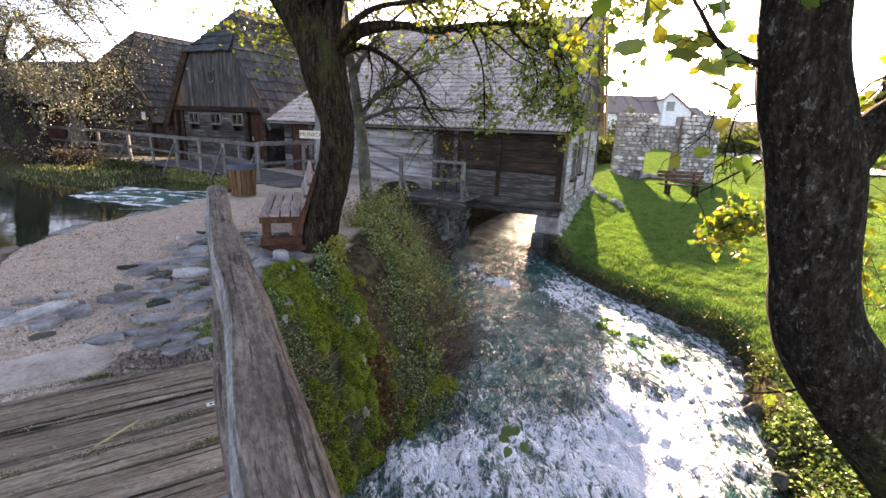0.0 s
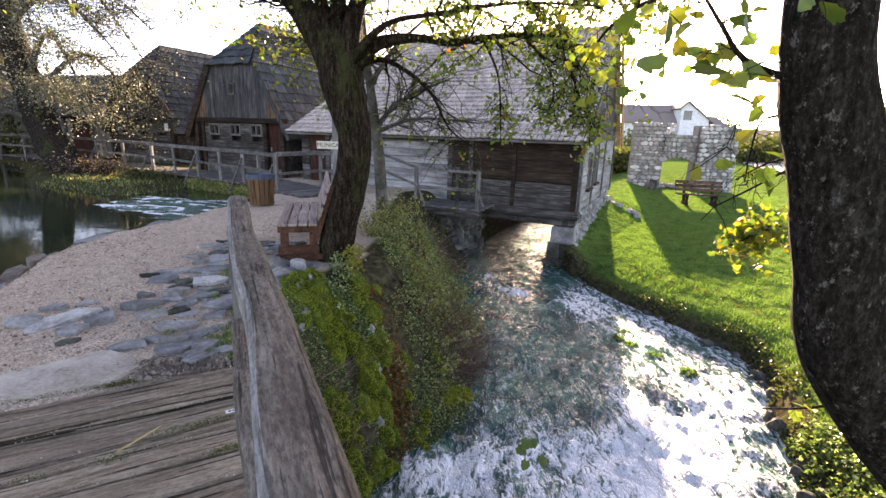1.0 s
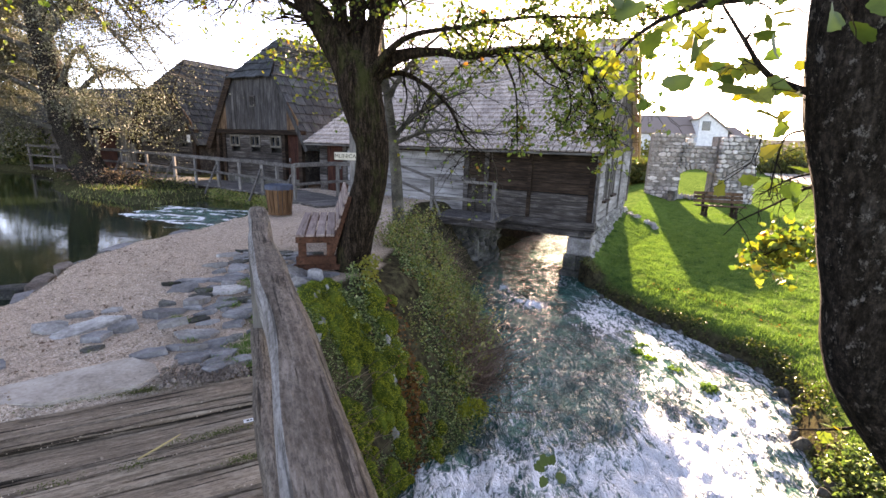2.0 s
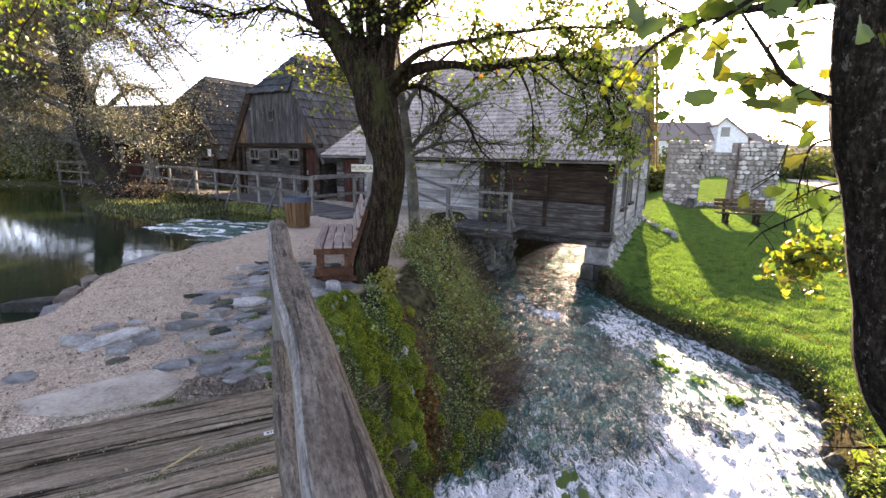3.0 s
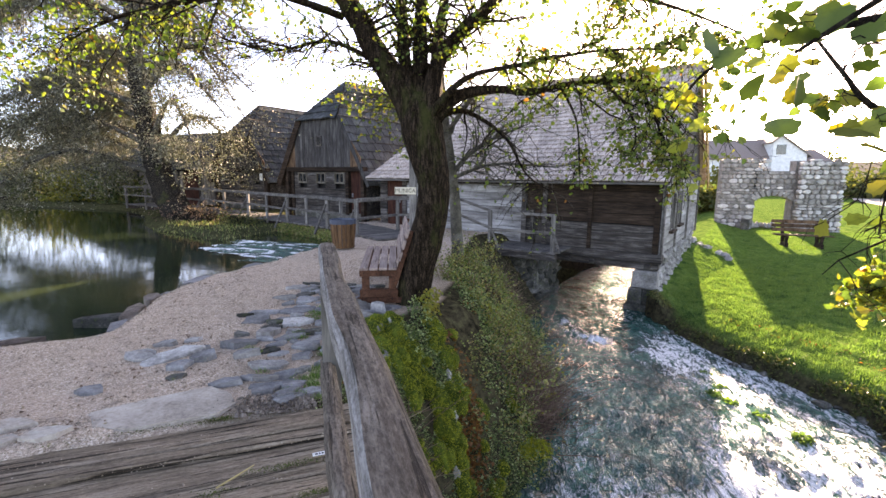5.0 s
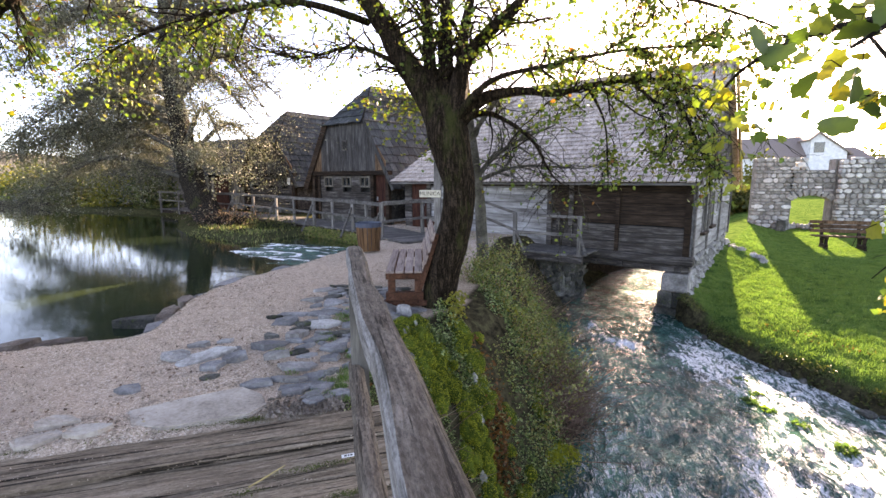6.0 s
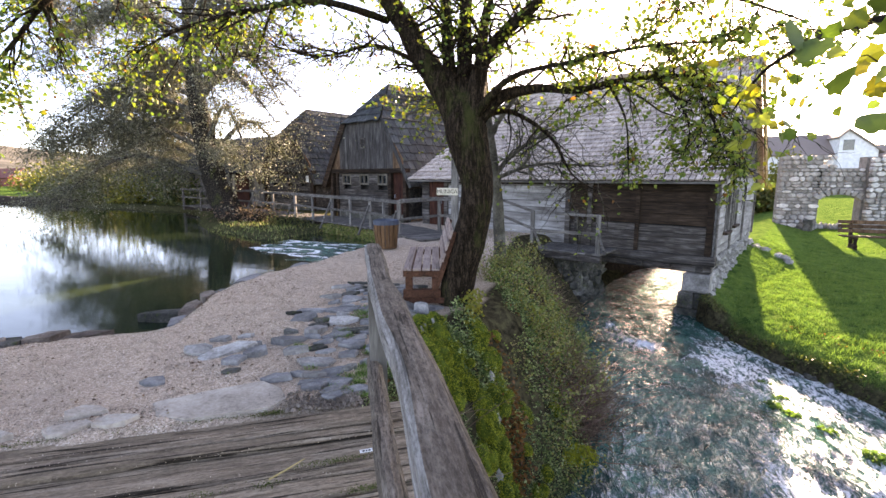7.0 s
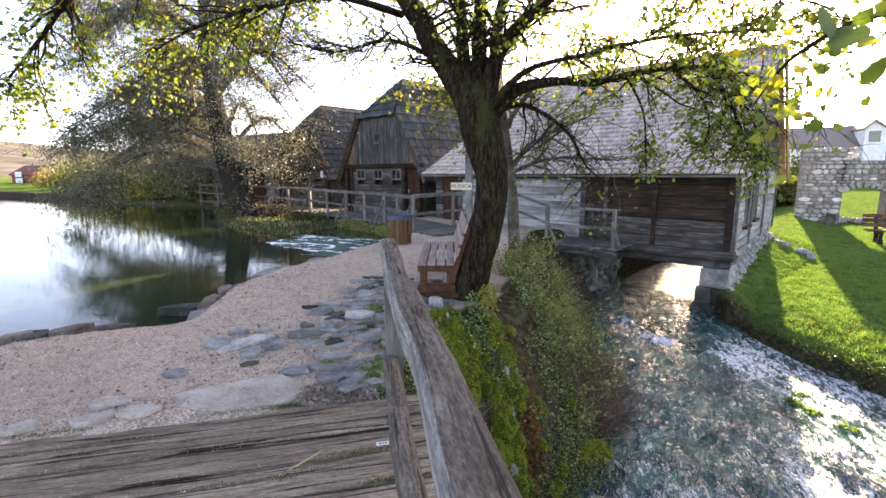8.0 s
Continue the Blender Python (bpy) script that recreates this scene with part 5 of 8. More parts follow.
r = part("roof", slab([(-14.3, -0.6, 1.95), (0.3, -0.6, 1.95), (0.3, 3.2, 4.35), (-14.3, 3.2, 4.35)], 0.08, M_WALL_DARK), M_WALL_DARK, barn)
part("roof_slope", slab([(0.3, 7, 1.95), (-14.3, 7, 1.95), (-14.3, 3.2, 4.35), (0.3, 3.2, 4.35)], 0.08, M_WALL_DARK), M_WALL_DARK, barn)
part("shingles", shingles_joined("shingles", shingle_field((-14.3, -0.6, 1.95), (0.3, -0.6, 1.95), (0.3, 3.2, 4.35), (-14.3, 3.2, 4.35), 0.34, 0.25, 0.022, 71), M_SHINGLE_OLD), M_SHINGLE_OLD, r)["kind"] = "stuff"
part("gable_wall", Shape().prism([(0, 0), (6.4, 0), (6.4, 2.0), (3.2, 4.2), (0, 2.0)], -0.1, 0.0, pose(-0.1, 0, 0, 0, 0, 90)), M_GABLE, barn)


# ---- boardwalk along the houses ----
WALK = [(-4.3, 12.35), (-5.45, 13.2), (-7.15, 14.6), (-9.4, 15.75), (-12.0, 17.0), (-15.5, 18.5), (-19.2, 20.1), (-23.5, 21.6)]
walkway = thing("boardwalk", pose(0, 0, 0), "narrow grey plank boardwalk above the water", "boardwalk", kind="structure")
rr = random.Random(80)
for (ax, ay), (bx, by) in zip(WALK[:-1], WALK[1:]):
    d = Vector((bx - ax, by - ay, 0))
    L = d.length
    d.normalize()
    nrm = Vector((d.y, -d.x, 0))
    if nrm.y < 0:
        nrm = -nrm
    s_ = 0.0
    while s_ < L:
        w = rr.uniform(0.17, 0.23)
        p = Vector((ax, ay, 0.03)) + d * (s_ + w / 2)
        sh = Shape().beam(p - nrm * rr.uniform(0.08, 0.16), p + nrm * rr.uniform(1.4, 1.5), w - 0.015, 0.05)
        part("plank", sh, M_FENCE, walkway)
        s_ += w
    for off in (0.1, 1.2):
        part("beam", Shape().beam(Vector((ax, ay, -0.09)) + nrm * off, Vector((bx, by, -0.09)) + nrm * off, 0.16, 0.18), M_WALL_DARK, walkway)

fence = thing("fence", pose(0, 0, 0), "bleached post-and-rail fence along the boardwalk", "fence")
tops = []
for k, (x, y) in enumerate(WALK[1:]):
    lean = rr.uniform(-0.03, 0.03)
    h = 1.08 + rr.uniform(-0.03, 0.05)
    part("post", Shape().beam((x, y, -0.35), (x + lean, y, h), 0.10, 0.10, (0, 1, 0)), M_POST, fence)
    tops.append((x + lean, y, h))
for (ax, ay), (bx, by) in zip(WALK[1:-1], WALK[2:]):
    if (bx - ax) ** 2 + (by - ay) ** 2 > 4:
        mx, my = (ax + bx) / 2, (ay + by) / 2
        part("post", Shape().beam((mx, my, -0.2), (mx, my, 1.02), 0.08, 0.08, (0, 1, 0)), M_POST, fence)
for k, (p, q) in enumerate(zip(tops[:-1], tops[1:])):
    part("top_rail", Shape().beam(Vector(p) + Vector((0.1, -0.06, -0.06)), Vector(q) + Vector((-0.1, -0.06, -0.06)), 0.05, 0.11), M_FENCE, fence)
    part("mid_rail", Shape().beam(Vector(p) + Vector((0.1, -0.06, -0.56)), Vector(q) + Vector((-0.1, -0.06, -0.5)), 0.04, 0.08), M_FENCE, fence)
for (x, y) in WALK[2:6]:
    part("brace", Shape().beam((x - 0.02, y - 0.05, 0.8), (x - 0.18, y - 0.55, -0.15), 0.06, 0.06), M_FENCE, fence)
part("brace", Shape().beam((-5.5, 13.15, 0.75), (-5.95, 13.5, 0.0), 0.06, 0.05), M_FENCE, fence)

fence2 = thing("fence", pose(0, 0, 0), "short grey rail fence beside the mill entrance", "fence")
SEC = [(-5.35, 13.1), (-4.75, 14.75), (-3.6, 15.0)]
for (x, y) in SEC[1:]:
    part("post", Shape().beam((x, y, -0.2), (x, y, 1.08), 0.1, 0.1, (0, 1, 0)), M_POST, fence2)
for (ax, ay), (bx, by) in zip(SEC[:-1], SEC[1:]):
    part("top_rail", Shape().beam((ax, ay - 0.06, 1.03), (bx, by - 0.06, 1.04), 0.05, 0.12), M_FENCE, fence2)
    part("mid_rail", Shape().beam((ax, ay - 0.06, 0.5), (bx, by - 0.06, 0.5), 0.04, 0.08), M_FENCE, fence2)

# sign post with a painted board
sign = thing("sign_post", pose(-3.75, 13.3, 0), "tall grey wooden post with a lettered cream sign board", "sign")
part("post", Shape().box((-0.09, -0.07, 0.0), (0.09, 0.07, 3.0), None, 0.012), M_POST, sign)
board = part("board", Shape().box((-0.50, -0.13, 1.22), (0.12, -0.085, 1.42), None, 0.006), M_CREAM, sign, "cream board lettered in black")
cu = bpy.data.curves.new("lettering", "FONT")
cu.body, cu.size, cu.align_x, cu.align_y, cu.extrude = "MLINICA", 0.155, "CENTER", "CENTER", 0.002
cu.materials.append(M_INK)
txt = new("lettering", cu)
txt.parent, txt.matrix_basis = board, pose(-0.19, -0.134, 1.32, 90, 0, 0)

# ---- trees ----
def wander(a, b, n, amp, rng, sag=0.0):
    """A crooked line from a to b."""
    a, b = np.array(a, float), np.array(b, float)
    t = np.linspace(0, 1, n)[:, None]
    p = a + (b - a) * t
    off = np.cumsum(rng.normal(size=(n, 3)) * amp, axis=0)
    off -= off[0]
    p = p + off * np.minimum(1, t * 3)
    p[:, 2] -= sag * t[:, 0] ** 2
    return p


def smooth_line(pts, per=6):
    """A rounded line through points of (x, y, z, r)."""
    p = np.array(pts, float)
    out = []
    n = len(p)
    for i in range(n - 1):
        p0, p1, p2, p3 = p[max(0, i - 1)], p[i], p[i + 1], p[min(n - 1, i + 2)]
        for t in np.linspace(0, 1, per, endpoint=False):
            out.append(0.5 * ((2 * p1) + (-p0 + p2) * t + (2 * p0 - 5 * p1 + 4 * p2 - p3) * t * t + (-p0 + 3 * p1 - 3 * p2 + p3) * t ** 3))
    out.append(p[-1])
    return np.array(out)


def limb_with_twigs(pts, rng, subs, sub_len, twigs, twig_len, leaves, down=0.0, bias=(0, 0, 0), seg=10, start=0.25, rough=0.10, spread=1.0, thin=1.0):
    """One limb: its tube, its side shoots and the points where leaves sit."""
    line = smooth_line(pts, 7)
    chunks = [tube_arrays(line[:, :3], line[:, 3], seg, rough)]
    spots = []
    n = len(line)
    bias = np.array(bias, float)
    for _ in range(subs):
        i = int(rng.uniform(start, 1.0) * (n - 1))
        o = line[i, :3]
        d = rng.normal(size=3) * spread
        d[2] = d[2] * 0.6 - down
        tan = line[min(n - 1, i + 1), :3] - line[max(0, i - 1), :3]
        d = d / np.linalg.norm(d) + 0.5 * tan / (np.linalg.norm(tan) + 1e-9) + bias
        d /= np.linalg.norm(d)
        L = rng.uniform(*sub_len)
        s = wander(o, o + d * L, 7, 0.045 * L, rng, 0.12 * L * (1 + 2 * down))
        r0 = min(line[i, 3] * 0.55, 0.009 + 0.012 * L) * thin
        chunks.append(tube_arrays(s, np.linspace(r0, 0.003 * thin, 7), 5))
        for _ in range(twigs):
            k = int(rng.uniform(1, 6.99))
            e = rng.normal(size=3)
            e[2] = e[2] * 0.6 - down * 0.7
            e = e / np.linalg.norm(e) + 0.6 * d
            e /= np.linalg.norm(e)
            T = rng.uniform(*twig_len)
            w = wander(s[k], s[k] + e * T, 5, 0.06 * T, rng, 0.15 * T * (1 + 2 * down))
            chunks.append(tube_arrays(w, np.linspace(0.0045, 0.0018, 5) * thin, 3))
            for _ in range(rng.poisson(leaves)):
                q = w[int(rng.uniform(1, 4.99))]
                spots.append(q + rng.normal(size=3) * 0.03)
    return join_arrays(chunks), np.array(spots).reshape(-1, 3)


def tree_thing(name, label, trunk_pts, limbs, seed, trunk_seg=28, bark=None, leaf_size=(0.05, 0.085), yellow=0.15, rust=0.02, lobed=True, group="", near=()):
    rng = np.random.default_rng(seed)
    bark = bark or M_BARK
    base = trunk_pts[0]
    t = thing(name, pose(base[0], base[1], base[2]), label, "tree", group)
    off = np.array(base[:3], float)
    line = smooth_line(trunk_pts, 12)
    v, f = tube_arrays(line[:, :3], line[:, 3], trunk_seg, 0.07)
    part("trunk", fast_mesh("trunk", v - off, f, bark, True), bark, t)
    spots = []
    for kw in limbs:
        pts = kw.pop("pts")
        (v, f), sp = limb_with_twigs(pts, rng, **kw)
        part("branch", fast_mesh("branch", v - off, f, bark, True), bark, t)
        if len(sp):
            spots.append(sp)
    if spots:
        sp = np.concatenate(spots) - off
        u = rng.random(len(sp))
        for sel, mat, nm in ((u > yellow + rust, M_LEAF, "crown"), ((u <= yellow + rust) & (u > rust), M_LEAF_YELLOW, "crown"), (u <= rust, M_LEAF_RUST, "crown")):
            if sel.sum():
                q = sp[sel]
                v, f = leaf_arrays(q, rng.uniform(*leaf_size, size=len(q)), rng, lobed, 0.1)
                part(nm, fast_mesh(nm, v, f, mat), mat, t, "thin autumn leaves")["kind"] = "stuff"
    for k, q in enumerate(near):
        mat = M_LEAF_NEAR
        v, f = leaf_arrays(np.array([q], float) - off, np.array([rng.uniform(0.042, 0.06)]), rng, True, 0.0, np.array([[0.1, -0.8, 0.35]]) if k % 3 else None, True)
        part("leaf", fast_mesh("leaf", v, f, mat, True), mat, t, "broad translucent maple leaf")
    return t


L = dict
tree_thing("maple_tree", "old field maple with dark ridged bark and thinning leaves", [
    (-1.74, 6.9, -0.8, 0.46), (-1.70, 6.9, -0.45, 0.36), (-1.668, 6.9, -0.2, 0.275), (-1.645, 6.9, 0.1, 0.236), (-1.568, 6.9, 0.5, 0.226), (-1.457, 6.9, 0.9, 0.222), (-1.375, 6.9, 1.28, 0.212), (-1.352, 6.9, 1.65, 0.212), (-1.43, 6.9, 2.0, 0.245), (-1.52, 6.9, 2.36, 0.27), (-1.56, 6.9, 2.62, 0.22), (-1.58, 6.9, 2.8, 0.12)], [
    L(pts=[(-1.52, 6.9, 2.25, 0.21), (-1.70, 6.9, 2.66, 0.19), (-1.9, 6.9, 3.0, 0.175), (-2.19, 6.88, 3.42, 0.15), (-2.37, 6.85, 3.76, 0.135), (-2.7, 6.7, 4.2, 0.1), (-3.4, 6.5, 4.7, 0.06), (-4.2, 6.2, 5.0, 0.03)], subs=38, sub_len=(0.5, 1.3), twigs=8, twig_len=(0.2, 0.5), leaves=2.4, seg=14),
    L(pts=[(-1.56, 6.9, 2.4, 0.15), (-1.7, 6.9, 2.95, 0.1), (-1.77, 6.92, 3.35, 0.082), (-1.8, 6.95, 3.8, 0.07), (-2.0, 7.0, 5.0, 0.03)], subs=24, sub_len=(0.5, 1.2), twigs=7, twig_len=(0.2, 0.5), leaves=2.2, seg=12),
    L(pts=[(-1.54, 6.95, 2.4, 0.16), (-1.56, 6.98, 3.1, 0.11), (-1.56, 7.0, 3.75, 0.085), (-1.5, 7.1, 5.0, 0.03)], subs=26, sub_len=(0.5, 1.2), twigs=7, twig_len=(0.2, 0.5), leaves=2.2, seg=12),
    L(pts=[(-1.47, 7.0, 2.4, 0.15), (-1.37, 7.08, 3.1, 0.1), (-1.34, 7.15, 3.75, 0.065), (-1.1, 7.4, 5.0, 0.03)], subs=26, sub_len=(0.5, 1.2), twigs=7, twig_len=(0.2, 0.5), leaves=2.2, seg=12),
    L(pts=[(-1.42, 6.88, 2.5, 0.14), (-1.3, 6.85, 3.12, 0.1), (-0.98, 6.8, 3.48, 0.082), (-0.70, 6.75, 3.68, 0.07), (-0.2, 6.6, 4.05, 0.05), (0.4, 6.4, 4.5, 0.03)], subs=28, sub_len=(0.4, 1.1), twigs=7, twig_len=(0.2, 0.45), leaves=2.8, seg=12),
    L(pts=[(-0.5, 6.7, 3.85, 0.04), (0.4, 6.5, 3.75, 0.028), (1.2, 6.4, 3.5, 0.018), (1.9, 6.3, 3.15, 0.008)], subs=34, sub_len=(0.3, 0.8), twigs=7, twig_len=(0.15, 0.35), leaves=3.4, down=0.15, start=0.25),
    L(pts=[(-1.4, 6.9, 2.45, 0.13), (-1.05, 6.88, 2.74, 0.085), (-0.55, 6.85, 2.80, 0.052), (-0.13, 6.8, 2.74, 0.038), (0.24, 6.75, 2.8, 0.03), (0.76, 6.7, 2.82, 0.022), (1.2, 6.7, 2.74, 0.016), (1.42, 6.7, 2.2, 0.01)], subs=40, sub_len=(0.35, 0.9), twigs=8, twig_len=(0.15, 0.4), leaves=4.6, down=0.12, start=0.45),
    L(pts=[(-1.38, 6.8, 2.5, 0.07), (-0.9, 6.65, 2.9, 0.036), (-0.2, 6.5, 3.0, 0.024), (0.6, 6.3, 3.05, 0.016), (1.4, 6.2, 3.0, 0.01)], subs=34, sub_len=(0.35, 0.9), twigs=8, twig_len=(0.15, 0.4), leaves=5.0, down=0.1, start=0.45),
    L(pts=[(-1.38, 7.0, 2.5, 0.06), (-1.01, 7.2, 2.6, 0.034), (-0.48, 7.3, 2.27, 0.022), (-0.18, 7.35, 1.78, 0.012), (0.15, 7.3, 1.55, 0.007)], subs=22, sub_len=(0.3, 0.8), twigs=6, twig_len=(0.15, 0.4), leaves=0.8, down=0.2),
    L(pts=[(1.0, 6.7, 2.85, 0.025), (1.25, 6.6, 2.4, 0.016), (1.45, 6.55, 1.95, 0.01), (1.6, 6.5, 1.72, 0.005)], subs=26, sub_len=(0.15, 0.4), twigs=6, twig_len=(0.08, 0.22), leaves=3.8, down=0.1),
    L(pts=[(0.2, 6.75, 2.84, 0.02), (0.42, 6.65, 2.4, 0.012), (0.48, 6.6, 1.95, 0.008), (0.5, 6.55, 1.6, 0.004)], subs=14, sub_len=(0.12, 0.32), twigs=5, twig_len=(0.08, 0.2), leaves=2.2, down=0.2, start=0.4),
    L(pts=[(0.7, 6.7, 2.8, 0.02), (0.95, 6.5, 2.5, 0.014), (1.05, 6.45, 2.2, 0.008), (1.0, 6.4, 1.95, 0.004)], subs=16, sub_len=(0.15, 0.4), twigs=6, twig_len=(0.08, 0.2), leaves=2.8, down=0.1),
    L(pts=[(-1.95, 6.9, 3.1, 0.04), (-2.73, 6.8, 3.48, 0.026), (-3.45, 6.6, 3.36, 0.016), (-4.1, 6.4, 3.5, 0.012)], subs=44, sub_len=(0.3, 1.0), twigs=8, twig_len=(0.15, 0.45), leaves=0.7, down=0.1),
    L(pts=[(-2.6, 6.85, 3.8, 0.05), (-2.9, 5.8, 3.72, 0.036), (-3.54, 5.4, 3.58, 0.026), (-4.5, 5.3, 3.45, 0.016), (-5.2, 5.2, 3.2, 0.01)], subs=36, sub_len=(0.3, 0.9), twigs=8, twig_len=(0.15, 0.4), leaves=4.6, down=0.35),
    L(pts=[(-2.9, 6.2, 4.1, 0.06), (-3.9, 4.8, 4.0, 0.045), (-4.6, 4.1, 3.45, 0.03), (-5.0, 3.9, 3.0, 0.018), (-5.5, 3.8, 2.6, 0.008)], subs=30, sub_len=(0.3, 0.8), twigs=7, twig_len=(0.15, 0.4), leaves=5.2, down=0.4),
], 101, leaf_size=(0.032, 0.06), yellow=0.08, rust=0.015, bark=M_BARK_BROWN)

tree_thing("maple_tree", "young thin maple with grey stem and fine bare twigs", [
    (-1.52, 9.3, -0.5, 0.15), (-1.55, 9.3, 0.3, 0.115), (-1.62, 9.3, 1.3, 0.10), (-1.71, 9.3, 2.05, 0.085), (-1.82, 9.3, 2.85, 0.06), (-1.9, 9.3, 3.8, 0.03)], [
    L(pts=[(-1.68, 9.3, 1.75, 0.05), (-1.43, 9.3, 2.06, 0.042), (-1.03, 9.3, 2.35, 0.03), (-0.4, 9.2, 2.6, 0.015)], subs=34, sub_len=(0.4, 1.2), twigs=7, twig_len=(0.2, 0.5), leaves=0.35),
    L(pts=[(-1.78, 9.3, 2.5, 0.05), (-1.3, 9.2, 3.1, 0.035), (-0.7, 9.1, 3.6, 0.015)], subs=30, sub_len=(0.4, 1.3), twigs=7, twig_len=(0.2, 0.5), leaves=0.4),
    L(pts=[(-1.8, 9.3, 2.6, 0.05), (-2.4, 9.3, 3.1, 0.035), (-3.2, 9.3, 3.2, 0.015)], subs=50, sub_len=(0.5, 1.3), twigs=8, twig_len=(0.2, 0.5), leaves=2.3, down=0.1),
    L(pts=[(-1.66, 9.3, 1.7, 0.04), (-0.9, 9.2, 1.95, 0.025), (0.2, 9.1, 1.9, 0.01)], subs=30, sub_len=(0.4, 1.1), twigs=7, twig_len=(0.2, 0.5), leaves=0.3),
], 102, trunk_seg=16, leaf_size=(0.05, 0.08), yellow=0.3, bark=M_BARK_GREY)

tree_thing("maple_tree", "leaning maple with rough lichen-spotted trunk on the bank", [
    (2.85, 2.35, -2.0, 0.32), (2.75, 2.4, -1.2, 0.25), (2.56, 2.5, -0.2, 0.22), (2.22, 2.58, 0.38, 0.185), (1.88, 2.6, 0.74, 0.16), (1.69, 2.6, 0.96, 0.143), (1.61, 2.6, 1.1, 0.132), (1.56, 2.6, 1.3, 0.124), (1.49, 2.6, 1.6, 0.13), (1.38, 2.6, 1.93, 0.117), (1.32, 2.62, 2.6, 0.10), (1.3, 2.7, 3.4, 0.08), (1.2, 2.8, 4.2, 0.03)], [
    L(pts=[(1.52, 2.6, 1.5, 0.085), (1.66, 2.6, 1.74, 0.06), (1.95, 2.65, 1.95, 0.05), (2.3, 2.8, 2.6, 0.02)], subs=10, sub_len=(0.3, 0.7), twigs=5, twig_len=(0.15, 0.3), leaves=2.0, down=0.2, thin=0.6),
    L(pts=[(1.8, 2.62, 1.85, 0.03), (2.05, 3.1, 1.95, 0.02), (2.2, 3.3, 1.6, 0.01), (2.35, 3.35, 1.1, 0.005)], subs=26, sub_len=(0.15, 0.4), twigs=6, twig_len=(0.08, 0.2), leaves=2.4, down=0.3, thin=0.5),
    L(pts=[(2.05, 3.1, 1.9, 0.016), (2.6, 4.1, 1.5, 0.014), (2.8, 4.5, 1.2, 0.012), (2.52, 4.6, 1.1, 0.009), (2.25, 4.6, 0.95, 0.004)], subs=26, sub_len=(0.1, 0.28), twigs=6, twig_len=(0.06, 0.14), leaves=2.6, start=0.62, thin=0.5),
    L(pts=[(1.38, 2.68, 1.80, 0.005), (1.31, 2.75, 1.78, 0.004), (1.29, 2.75, 1.67, 0.003), (1.29, 2.75, 1.57, 0.002)], subs=10, sub_len=(0.06, 0.2), twigs=4, twig_len=(0.04, 0.1), leaves=0.1, down=0.2, thin=0.4),
    L(pts=[(1.5, 2.72, 1.68, 0.005), (1.46, 2.9, 1.64, 0.004), (1.40, 2.9, 1.61, 0.003), (1.36, 2.95, 1.56, 0.002)], subs=8, sub_len=(0.05, 0.15), twigs=4, twig_len=(0.04, 0.08), leaves=0.1, down=0.2, thin=0.4),
    L(pts=[(1.34, 2.6, 2.3, 0.02), (1.1, 2.2, 2.25, 0.012), (0.85, 1.95, 2.08, 0.007), (0.66, 1.9, 1.95, 0.003)], subs=5, sub_len=(0.08, 0.2), twigs=2, twig_len=(0.05, 0.12), leaves=0.2, down=0.25, thin=0.4),
    L(pts=[(1.36, 2.62, 1.88, 0.012), (1.16, 2.62, 1.95, 0.009), (1.08, 2.65, 2.06, 0.006), (1.0, 2.7, 2.2, 0.003)], subs=16, sub_len=(0.12, 0.35), twigs=5, twig_len=(0.06, 0.16), leaves=1.0, down=0.2, thin=0.45),
    L(pts=[(1.34, 2.6, 2.2, 0.02), (1.1, 3.2, 2.3, 0.012), (0.95, 3.6, 2.25, 0.008), (0.9, 4.0, 2.1, 0.004)], subs=12, sub_len=(0.2, 0.4), twigs=5, twig_len=(0.08, 0.2), leaves=1.2, down=0.35, thin=0.45),
    L(pts=[(1.8, 2.66, 0.8, 0.008), (1.76, 2.8, 0.68, 0.006), (1.65, 2.8, 0.66, 0.004), (1.54, 2.8, 0.65, 0.002)], subs=4, sub_len=(0.04, 0.1), twigs=2, twig_len=(0.03, 0.06), leaves=0.5, down=0.2, thin=0.4),
], 103, leaf_size=(0.045, 0.07), yellow=0.4, rust=0.02, near=[(0.6, 1.9, 1.88), (0.66, 1.9, 1.82), (0.73, 1.9, 1.82), (0.68, 1.92, 1.91), (0.57, 1.9, 1.96), (0.69, 1.9, 1.97), (0.63, 1.9, 2.0), (0.77, 1.9, 1.97), (0.81, 1.92, 1.89), (0.52, 1.88, 1.97), (0.85, 1.95, 2.0), (0.74, 1.95, 2.03), (0.92, 1.9, 2.04), (0.87, 1.88, 1.94), (0.96, 1.92, 1.97), (0.9, 1.95, 2.1), (0.8, 1.9, 2.08), (0.7, 1.92, 2.06), (0.94, 1.9, 1.9), (0.62, 2.8, 0.4), (0.58, 2.8, 0.36), (0.65, 2.82, 0.35), (0.62, 2.78, 0.31), (0.68, 2.8, 0.29)])

# the great willow by the boardwalk
rng = np.random.default_rng(104)
W0 = np.array([-15.9, 17.6, -0.6])
willow = thing("willow_tree", pose(*W0), "huge old willow with drooping grey-brown autumn foliage", "tree")
line = smooth_line([(-15.7, 17.6, -0.7, 0.95), (-16.1, 17.6, 0.0, 0.66), (-16.6, 17.6, 0.9, 0.55), (-16.95, 17.6, 2.0, 0.5), (-17.25, 17.6, 3.4, 0.46), (-17.5, 17.6, 5.0, 0.4), (-17.65, 17.6, 7.2, 0.3), (-17.7, 17.6, 9.5, 0.18)], 8)
v, f = tube_arrays(line[:, :3], line[:, 3], 24, 0.16)
